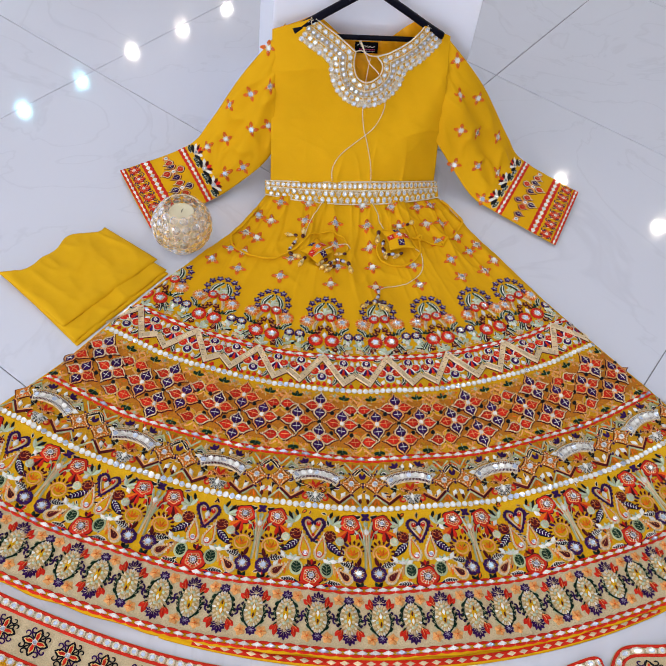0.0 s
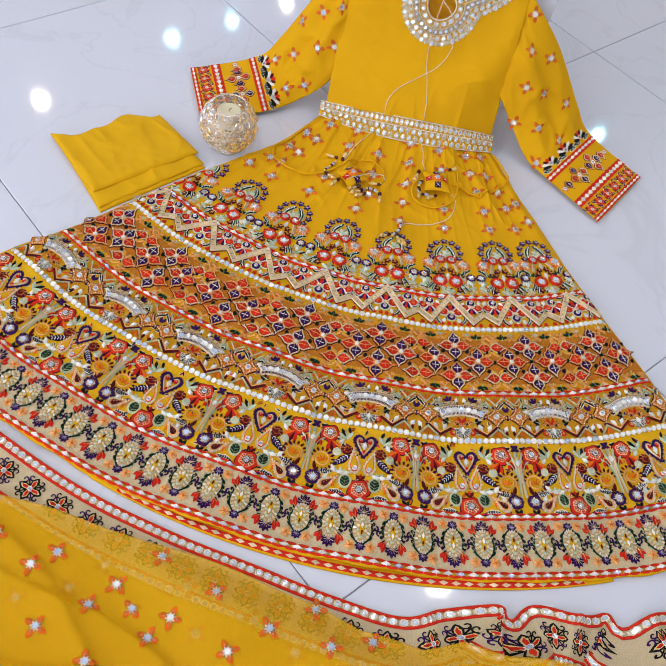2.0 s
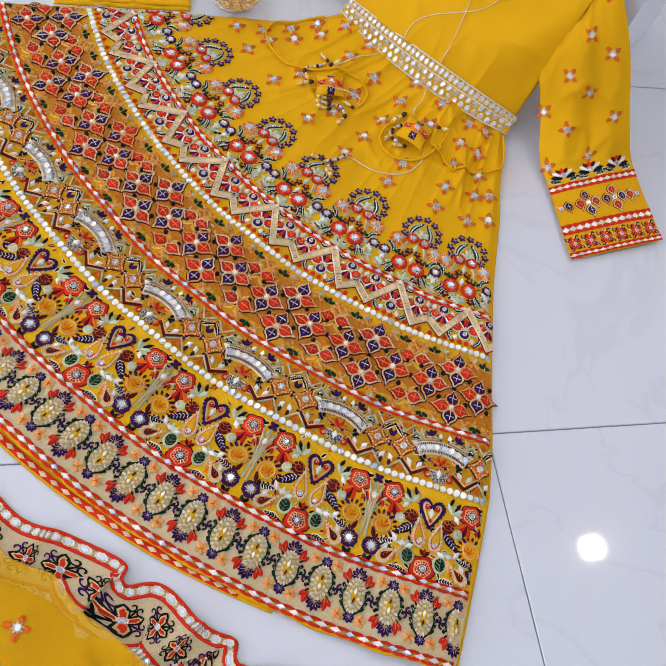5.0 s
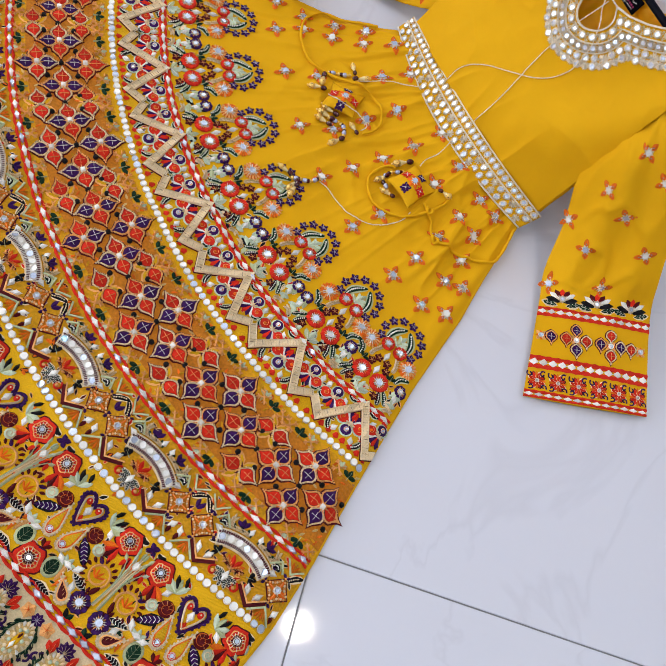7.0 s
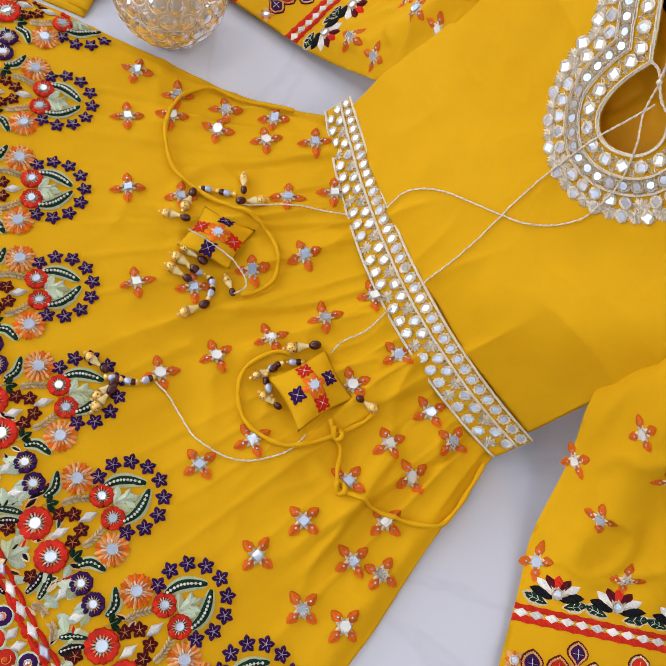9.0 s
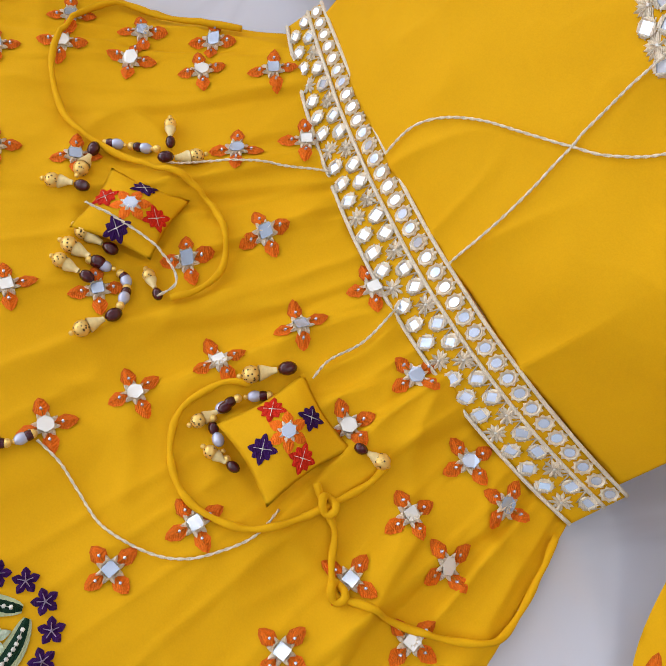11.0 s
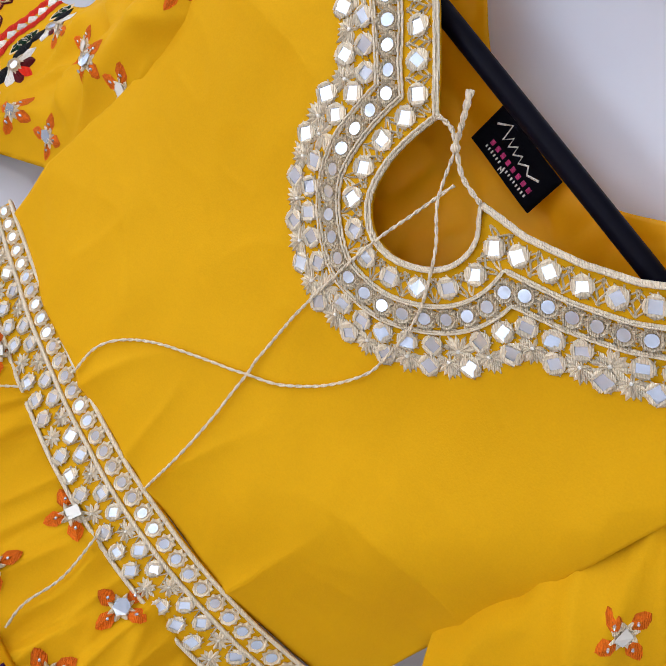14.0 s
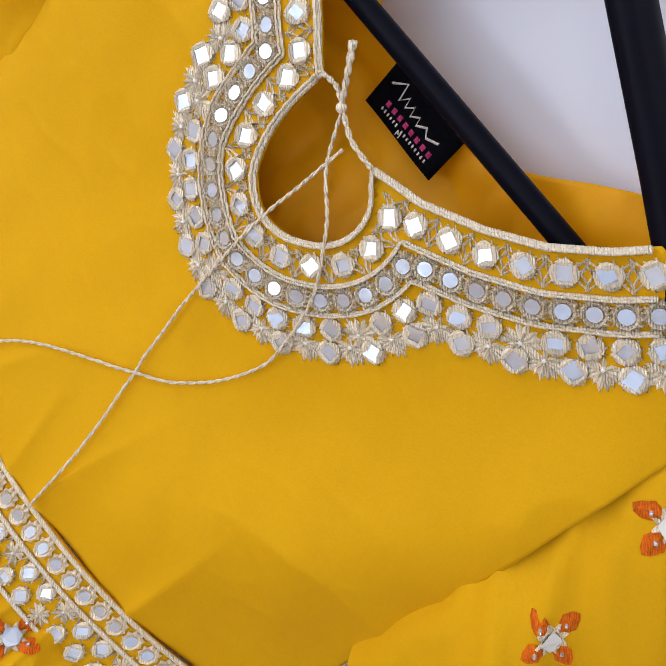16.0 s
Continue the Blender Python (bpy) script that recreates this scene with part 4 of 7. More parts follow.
def cross_sprig(st, x, y, size=0.012):
    for d in range(4):
        t = radians(90 * d + 45)
        c, s = math.cos(t), math.sin(t)
        st.line([(x, y), (x + size * c, y + size * s)], 0.0028, "peach", 0.0020)
        for sg in (1, -1):
            q = t + sg * 0.8
            st.line([(x + size * 0.5 * c, y + size * 0.5 * s), (x + size * 0.5 * c + size * 0.45 * math.cos(q), y + size * 0.5 * s + size * 0.45 * math.sin(q))], 0.0020, "peach", 0.0020)


def lattice_motif(a0):
    st = on_unit(a0, 1.073)
    w = 1.073 * radians(UNIT)
    o, z = 0.0168, 0.0136
    for _ in range(70):
        st.petal(random.uniform(-w / 2, w / 2), random.uniform(-0.070, 0.072), random.uniform(0, 360), 0.010, 0.0036, random.choice(("orange", "gold", "ochre", "orange")), 0.0007)

    def four(cx, cy):
        for d in range(4):
            mat = ("red", "purple")[d % 2]
            if mat == "purple" and random.random() < 0.06:
                mat = "red"
            petal_square(st, cx + o * math.cos(radians(90 * d)), cy + o * math.sin(radians(90 * d)), z, mat, 90 * d + random.uniform(-4, 4))
        for d in range(8):
            st.petal(cx, cy, 45 * d + random.uniform(-8, 8), 0.0115, 0.0046, "orange" if d % 2 else "peach", 0.0026)
        st.diamond(cx, cy, 0.0125, 0.0125, "white", 0.0040, 45)

    def two(cx, cy):
        for sg in (1, -1):
            petal_square(st, cx + sg * o * 0.80, cy, z, "red", (0 if sg > 0 else 180) + random.uniform(-4, 4))
            for d in (-34, 34):
                st.petal(cx, cy, 90 * sg + d, 0.026, 0.0135, "peach", 0.0012, tip=0.55)
                st.petal(cx, cy + sg * 0.001, 90 * sg + d, 0.022, 0.0095, "olive", 0.0018, tip=0.55)
    for cx, cy in ((0, 0.034), (0, -0.038), (-w * 0.281, -0.002), (w * 0.281, -0.002)):
        four(cx, cy)
    for cy in (0.033, -0.039):
        two(-w / 2 + 0.0001, cy)
    for x, y in ((0.0, -0.002), (w / 2, -0.002), (-w * 0.155, 0.021), (w * 0.155, 0.021), (-w * 0.155, -0.024), (w * 0.155, -0.024), (-w * 0.41, 0.021), (w * 0.41, 0.021), (-w * 0.41, -0.024), (w * 0.41, -0.024)):
        st.disc(x, y, 0.0043, "black", 0.0026, 8)
    for sg in (1, -1):
        y0 = -0.002 + sg * 0.0610
        for x in (-w * 0.30, w * 0.30):
            leaf_trio(st, x, y0 - sg * 0.004, 90 * sg, 0.0130)
            cross_sprig(st, x - 0.019, y0 - sg * 0.002)
            cross_sprig(st, x + 0.019, y0 - sg * 0.001, 0.011)
            for d in (-50, 0, 50):
                st.petal(x * 0.62, y0 + sg * 0.001, 90 * sg + d, 0.0095, 0.0052, "pale", 0.0015)
    st.done("lattice_motif", skirt, "lattice of red and purple petal squares")


def square_flower(st, x, y, k=1.0):
    """Orange four-petal flower in a knotted square frame with a mirror."""
    st.pad([(x + a * k, y + b * k) for a, b in ((0.0205, 0), (0, 0.0205), (-0.0205, 0), (0, -0.0205))], "maroon", 0.0010, inner=0.95)
    st.pad([(x + a * k, y + b * k) for a, b in ((0.0190, 0), (0, 0.0190), (-0.0190, 0), (0, -0.0190))], "rust", 0.0012, inner=0.95)
    for d in range(4):
        t, t2 = radians(90 * d), radians(90 * d + 90)
        for j in range(7):
            f = j / 7
            q = 0.0188 * k
            st.disc(x + q * (math.cos(t) * (1 - f) + math.cos(t2) * f) * (1 - 0.25 * math.sin(math.pi * f)), y + q * (math.sin(t) * (1 - f) + math.sin(t2) * f) * (1 - 0.25 * math.sin(math.pi * f)), 0.0019 * k, "cream" if j % 2 else "peach", 0.0024, 6, 0.0006, 0.6)
        st.petal(x, y, 90 * d, 0.0158 * k, 0.0098 * k, "orange", 0.0017)
        st.line([(x + 0.006 * math.cos(t) * k, y + 0.006 * math.sin(t) * k), (x + 0.0125 * math.cos(t) * k, y + 0.0125 * math.sin(t) * k)], 0.0015, "peach", 0.0026)
        for sg in (1, -1):
            st.petal(x + 0.0195 * math.cos(t) * k, y + 0.0195 * math.sin(t) * k, 90 * d + sg * 55, 0.007 * k, 0.0042 * k, "purple", 0.0014)
    for d in range(8):
        st.petal(x, y, 45 * d, 0.0075 * k, 0.0032 * k, "cream", 0.0023)
    st.mirror(x, y, 0.0050 * k, 10, "white", 0.0028)


def arch_motif(a0):
    st = on_unit(a0, 1.193)
    w = 1.193 * radians(UNIT) / 2
    filler(st, 60, w, -0.046, 0.036, ("orange", "red", "black", "maroon", "purple", "green", "orange", "black"), 0.007, 0.012)
    R0, CY = 0.082, -0.0765

    def arc(r, lo=-29.5, hi=29.5, n=14):
        return [(r * math.sin(radians(lo + (hi - lo) * k / n)), r * math.cos(radians(lo + (hi - lo) * k / n)) + CY) for k in range(n + 1)]
    st.ribbon(arc(R0, -30.6, 30.6), 0.0235, "cream", 0.0014)
    st.ribbon(arc(R0), 0.0195, "maroon", 0.0017)
    st.ribbon(arc(R0), 0.0105, "white", 0.0020)
    for k in range(30):
        t = radians(-29.2 + 58.4 * k / 29)
        for a, b in ((R0 - 0.0100, R0 - 0.0040), (R0 + 0.0040, R0 + 0.0100)):
            st.line([(a * math.sin(t), a * math.cos(t) + CY), (b * math.sin(t), b * math.cos(t) + CY)], 0.0017, "white", 0.0030)
    for k in range(7):
        t = radians(-25.5 + 51 * k / 6)
        x, y = R0 * math.sin(t), R0 * math.cos(t) + CY
        st.ring(x, y, 0.0040, 0.0060, "white", 0.0034, 12, 0.1)
        st.mirror(x, y, 0.0046, 10, None, 0.0030, lean=0.16, mat="pearl" if k % 3 else "mirror")
    # dark leaves with a cream edge over the arch
    for sg in (1, -1):
        for k in range(4):
            t = radians(3 + 6.5 * k)
            r = R0 + 0.0145
            st.petal(r * math.sin(sg * t), r * math.cos(t) + CY, 90 - sg * (50 + 7 * k), 0.012, 0.0066, "black" if k % 2 else "green", 0.0015)
        wheat(st, [(sg * x, y) for x, y in arc(R0 + 0.0165, 4, 24, 5)], "cream", 0.005)
        st.diamond(sg * 0.008, 0.026, 0.0085, 0.015, "white", 0.0020, sg * 12)
    # dark feathered flower under the arch
    for d in range(-3, 4):
        st.feather(0, -0.036, 90 + 180 + d * 30, 0.0175, 0.0072, "green" if d % 2 else "black", "white")
    st.diamond(0, -0.038, 0.0105, 0.019, "white", 0.0028)
    for sg in (1, -1):
        for d, m in ((22, "red"), (48, "orange"), (70, "maroon")):
            st.petal(0, -0.026, 90 - sg * d, 0.019, 0.0068, m, 0.0015)
        wheat(st, mm((sg * 1, -28), (sg * 8, -20), (sg * 14, -23)), "peach", 0.005)
        st.curl(sg * 0.0170, -0.042, 0.0070, 90, -sg * 0.9, 0.0034, "red", 0.0020)
        st.disc(sg * 0.0170, -0.043, 0.0030, "peach", 0.0022, 8)
        leaf_trio(st, sg * 0.026, -0.020, 90 - sg * 75, 0.0110, "black")
        # square flowers, with orange fans on both sides of them
        square_flower(st, sg * 0.0640, -0.008)
        for y, way in ((-0.0365, -1), (0.0205, 1)):
            x0 = sg * 0.0650
            for d in range(-3, 4):
                st.petal(x0, y, 90 * way + 19 * d, 0.0155, 0.0042, "orange" if d % 2 else "rust", 0.0013)
            if way < 0:
                st.ribbon([(x0 - 0.018, -0.051), (x0, -0.0335), (x0 + 0.018, -0.051)], 0.0026, "sage", 0.0018)
            else:
                st.ribbon([(x0 - 0.014, 0.034), (x0, 0.019), (x0 + 0.014, 0.034)], 0.0024, "sage", 0.0018)
        # maroon brackets holding two white diamonds
        br = mm((sg * 62, -30), (sg * 43, -48), (sg * 21, -33))
        st.ribbon(br, 0.0058, "maroon", 0.0014)
        st.ribbon([(x, y + 0.0032) for x, y in br], 0.0022, "peach", 0.0019)
        for x, d in ((0.0330, 28), (0.0500, -28)):
            st.diamond(sg * x, -0.031, 0.0095, 0.0175, "white", 0.0024, sg * d)
        st.diamond(sg * (w - 0.0045), -0.032, 0.0095, 0.0165, "white", 0.0024, -sg * 24)
        st.petal(sg * (w - 0.003), -0.046, 90 + sg * 10, 0.012, 0.0062, "maroon", 0.0015)
        # dark chevrons on the waist side
        st.ribbon([(sg * 0.034, 0.012), (sg * 0.047, 0.0245), (sg * 0.057, 0.012)], 0.0026, "sage", 0.0020)
        vein_leaf(st, mm((sg * 38, 11), (sg * 45, 16), (sg * 51, 11)), 0.0072, "black")
        st.diamond(sg * 0.045, 0.0045, 0.0095, 0.0165, "white", 0.0024, 90 + sg * 8)
        wheat(st, mm((sg * 34, 16), (sg * 38, 22), (sg * 37, 30)), "cream", 0.0058)
        for d in (-45, 0, 45):
            st.petal(sg * 0.021, 0.024, 90 - sg * 25 + d, 0.0125, 0.0062, "purple", 0.0016)
        vein_leaf(st, mm((sg * (w * 1000 - 17), 10), (sg * (w * 1000 - 10), 20), (sg * (w * 1000 - 1), 27)), 0.0078, "black", "cream", "cream")
        st.petal(sg * (w - 0.001), 0.004, 90 + sg * 20, 0.014, 0.0075, "purple", 0.0015)
        st.petal(sg * (w - 0.001), 0.012, 90, 0.010, 0.009, "olive", 0.0015)
    st.done("white_arch_motif", skirt, "white mirrored arch between orange square flowers")


def outline_drop(st, base, tip, width, fill, edge="cream", rim="maroon"):
    """Teardrop with a knotted outline, round end at base, point at tip."""
    bx, by = base
    d = Vector((tip[0] - bx, tip[1] - by))
    L = d.length
    t = math.atan2(d.y, d.x)
    c, s = math.cos(t), math.sin(t)
    prof = [(-0.18, 0.0), (-0.14, 0.55), (0.0, 0.92), (0.18, 1.0), (0.42, 0.78), (0.70, 0.40), (1.0, 0.0)]
    half = [(a * L, b * width / 2) for a, b in prof]
    loop = half + [(a, -b) for a, b in half[-2:0:-1]]
    P = [(bx + a * c - b * s, by + a * s + b * c) for a, b in loop]
    st.pad(P, edge, 0.0012, inner=0.9)
    cx, cy = sum(p[0] for p in P) / len(P), sum(p[1] for p in P) / len(P)
    st.pad([(cx + (x - cx) * 0.80, cy + (y - cy) * 0.80) for x, y in P], rim, 0.0015, 0.0008, inner=0.9)
    st.pad([(cx + (x - cx) * 0.66, cy + (y - cy) * 0.66) for x, y in P], fill, 0.0018, 0.001, inner=0.8)
    for k in range(len(P)):
        a, b = P[k], P[(k + 1) % len(P)]
        for f in (0.0, 0.5):
            st.disc(a[0] + (b[0] - a[0]) * f, a[1] + (b[1] - a[1]) * f, 0.0016, edge, 0.0024, 6, 0.0004, 0.6)


def red_bloom(st, x, y, r):
    """Red flower in rings of satin stitch, pink seams and a fringed mirror."""
    for q, mat, h in ((1.0, "maroon", 0.0006), (0.94, "red", 0.0012), (0.74, "peach", 0.0015), (0.64, "red", 0.0019), (0.50, "peach", 0.0021), (0.44, "maroon", 0.0022)):
        st.pad([(x + r * q * (1 + 0.09 * math.cos(5 * t + 0.4)) * math.cos(t), y + r * q * (1 + 0.09 * math.cos(5 * t + 0.4)) * math.sin(t)) for t in [2 * math.pi * k / 20 for k in range(20)]], mat, h, inner=0.85)
    for k in range(15):
        t = 2 * math.pi * k / 15
        st.petal(x + r * 0.2 * math.cos(t), y + r * 0.2 * math.sin(t), math.degrees(t), r * random.uniform(0.34, 0.50), r * 0.15, "white" if k % 4 else "peach", 0.0028)
    st.mirror(x, y, r * 0.26, 10, "white", 0.0028)


def floral_motif(a0):
    st = on_unit(a0, 1.323)
    w = 1.323 * radians(UNIT) / 2
    filler(st, 64, w, -0.070, 0.062, ("orange", "maroon", "green", "black", "black", "red", "purple"), 0.008, 0.013)
    red_bloom(st, 0, -0.0595, 0.0205)
    for k in range(3):
        st.petal(0, -0.040, 90 + (k - 1) * 40, 0.012, 0.006, ("maroon", "red", "maroon")[k], 0.0014)
    # heart
    for sg in (1, -1):
        loop = mm((0, 4), (sg * 9, 18), (sg * 17, 32), (sg * 17.5, 41), (sg * 11, 47), (sg * 4, 43), (0, 36))
        st.line(bend_path(loop, 4), 0.0046, "purple", 0.0013)
        for p in bend_path(loop, 2):
            st.disc(p[0] + sg * 0.002, p[1], 0.0024, "purple", 0.0014, 6)
        inner = mm((0, 9), (sg * 7, 20), (sg * 12.5, 32), (sg * 12.5, 39), (sg * 9, 42), (sg * 4, 38))
        st.line(bend_path(inner, 4), 0.0030, "cream", 0.0022)
        st.disc(sg * 0.0085, 0.0365, 0.0046, "red", 0.0018, 9)
        st.disc(sg * 0.0085, 0.0370, 0.0016, "cream", 0.0024, 6)
        # teardrops with mirrors, shells and feathers beside the heart
        outline_drop(st, (sg * 0.0122, -0.0215), (sg * 0.0185, 0.0195), 0.0200, "olive", "cream", "orange")
        st.disc(sg * 0.0122, -0.0205, 0.0064, "red", 0.0023, 12)
        st.mirror(sg * 0.0122, -0.0205, 0.0044, 10, "white", 0.0028)
        st.feather(sg * 0.0140, -0.010, 90 - sg * 8, 0.021, 0.0082, "black", "sage")
        st.disc(sg * 0.0295, 0.0155, 0.0108, "maroon", 0.0015, 12)
        st.curl(sg * 0.0295, 0.0155, 0.0092, 90, sg * 1.3, 0.0022, "orange", 0.0022)
        for d in (0, 45, 90, 135, 180):
            t = radians(90 - sg * (d - 60))
            st.line([(sg * 0.0295 + 0.003 * math.cos(t), 0.0155 + 0.003 * math.sin(t)), (sg * 0.0295 + 0.0095 * math.cos(t), 0.0155 + 0.0095 * math.sin(t))], 0.0012, "peach", 0.0022)
        st.feather(sg * 0.0230, 0.0050, 90 - sg * 130, 0.034, 0.0120, "purple", "white")
        # round dark leaves, black feathers and paisleys beside the rose
        st.pad([(sg * 0.0255 + 0.0118 * math.cos(t), -0.0460 + 0.0142 * math.sin(t)) for t in [2 * math.pi * k / 14 for k in range(14)]], "sage", 0.0010, inner=0.9)
        st.pad([(sg * 0.0255 + 0.0100 * math.cos(t), -0.0460 + 0.0124 * math.sin(t)) for t in [2 * math.pi * k / 14 for k in range(14)]], "green", 0.0016, inner=0.7)
        st.line([(sg * 0.0255, -0.0575), (sg * 0.0255, -0.0345)], 0.0012, "sage", 0.0022)
        for k in range(3):
            for q in (1, -1):
                st.line([(sg * 0.0255, -0.054 + 0.006 * k), (sg * 0.0255 + q * 0.007, -0.049 + 0.006 * k)], 0.0010, "sage", 0.0022)
        st.feather(sg * 0.0235, -0.0695, 90 - sg * 86, 0.027, 0.0105, "black", "white")
        st.petal(sg * 0.017, -0.072, 90 - sg * 95, 0.014, 0.0062, "purple", 0.0014)
        outline_drop(st, (sg * 0.0640, -0.0600), (sg * 0.0400, -0.0400), 0.0185, "maroon", "cream", "peach")
        for k in range(5):
            st.petal(sg * (0.0655 - 0.0042 * k), -0.0610 + 0.0034 * k, 90 + sg * 20, 0.0062, 0.0026, "peach", 0.0024)
        st.petal(sg * 0.0400, -0.0540, 90 + sg * 10, 0.024, 0.0075, "peach", 0.0013)
        st.petal(sg * 0.0435, -0.0600, 90 - sg * 10, 0.022, 0.0060, "orange", 0.0014)
        for x, y, d in ((49, -24, -30), (60, -43, 30), (25, -31, 60), (36, -30, 90)):
            st.diamond(sg * x * 0.001, y * 0.001, 0.0095, 0.0175, "white", 0.0022, sg * d)
        for d in (-35, 10, 50):
            st.petal(sg * 0.034, -0.034, 90 - sg * d, 0.014, 0.0062, "pale", 0.0014)
        # red blooms with hanging red leaves
        red_bloom(st, sg * 0.0635, 0.0425, 0.0188)
        for d, m in ((25, "red"), (48, "maroon"), (70, "red"), (95, "orange")):
            st.petal(sg * 0.060, 0.0290, -90 - sg * (d - 35), 0.023, 0.0085, m, 0.0014)
            st.petal(sg * (w - 0.014), 0.0310, -90 + sg * (d - 40), 0.017, 0.0068, m, 0.0013)
        st.disc(sg * 0.0465, 0.0080, 0.0080, "pale", 0.0012, 10)
        st.curl(sg * 0.0465, 0.0080, 0.0072, 90, -sg * 1.3, 0.0026, "cream", 0.0022)
        st.petal(sg * 0.054, 0.006, -90 + sg * 60, 0.011, 0.0055, "purple", 0.0014)
        # pale spray with a dark leaf
        for d, m in ((-30, "pale"), (12, "sage"), (55, "pale"), (85, "sage")):
            st.petal(sg * 0.0330, 0.0360, 90 - sg * d, 0.0195, 0.0078, m, 0.0015)
        st.petal(sg * 0.0340, 0.0400, 90 - sg * 32, 0.020, 0.0068, "black", 0.0018)
        st.petal(sg * 0.0270, 0.0480, 90 - sg * 20, 0.015, 0.0058, "black", 0.0016)
        st.diamond(sg * 0.0410, 0.0300, 0.009, 0.016, "white", 0.0021, sg * 40)
        # spirals with short maroon petals
        sx, sy = sg * 0.0705, -0.0110
        st.disc(sx, sy, 0.0150, "olive", 0.0006, 16, 0.0, 0.9)
        for k in range(13):
            t = radians(90 + sg * (-70 + 22 * k))
            st.petal(sx + 0.0160 * math.cos(t), sy + 0.0160 * math.sin(t), math.degrees(t), 0.0082, 0.0046, "maroon", 0.0014)
        st.curl(sx, sy, 0.0150, 90 - sg * 120, sg * 1.15, 0.0036, "peach", 0.0020, 0.35)
        for d in (-50, -15, 20, 55):
            st.petal(sx - sg * 0.001, sy - 0.005, 90 + d, 0.0135, 0.0046, "orange", 0.0016)
        st.petal(sg * (w - 0.011), -0.016, -90 - sg * 12, 0.019, 0.0072, "maroon", 0.0015)
        # tree of pale cords on the seam between two repeats
        for x0, x1, x2, y2, m in ((1.0, 2.0, 7.0, 34, "cream"), (2.5, 4.5, 15.0, 26, "sage"), (0.6, 0.8, 1.5, 40, "cream"), (1.8, 3.4, 11.0, 40, "pale")):
            st.line(bend_path(mm((sg * (w * 1000 - x0), -38), (sg * (w * 1000 - x1), 0), (sg * (w * 1000 - x2), y2)), 4), 0.0026, m, 0.0020)
        for x, y, d in ((7, 30, 25), (14, 24, 50), (11, 38, 20), (4, 38, 5)):
            st.petal(sg * (w - x * 0.001), y * 0.001, 90 + sg * d, 0.0125, 0.0050, random.choice(("pale", "sage")), 0.0020)
        st.diamond(sg * (w - 0.003), 0.0290, 0.0090, 0.0165, "white", 0.0026, sg * 6)
        # twin purple flowers with dark feathers
        mirror_flower(st, sg * 0.0803, -0.0470, 0.0140, "purple", "white", 9)
        st.feather(sg * 0.0745, -0.0345, 90 + sg * 82, 0.026, 0.0105, "black", "white")
        st.petal(sg * (w - 0.006), -0.060, -90 - sg * 18, 0.014, 0.0075, "green", 0.0014)
        st.petal(sg * 0.076, -0.061, -90 + sg * 40, 0.013, 0.0070, "black", 0.0014)
        # small dark buds towards the pearl row
        vein_leaf(st, mm((sg * 70, 60), (sg * 75, 56.5), (sg * 81, 59)), 0.0072, "black", None, "cream")
        st.petal(sg * (w - 0.001), 0.058, 90 + sg * 60, 0.012, 0.0075, "purple", 0.0015)
        st.petal(sg * (w - 0.001), 0.058, -90 - sg * 60, 0.012, 0.0070, "purple", 0.0015)
    st.diamond(0, 0.0275, 0.0105, 0.0190, "white", 0.0024)
    for d in (-30, 0, 30):
        st.petal(0, 0.008, 90 + d, 0.012, 0.0052, "red" if d == 0 else "orange", 0.0017)
    st.done("rose_and_paisley_motif", skirt, "red rose with paisleys, hearts and purple flowers")


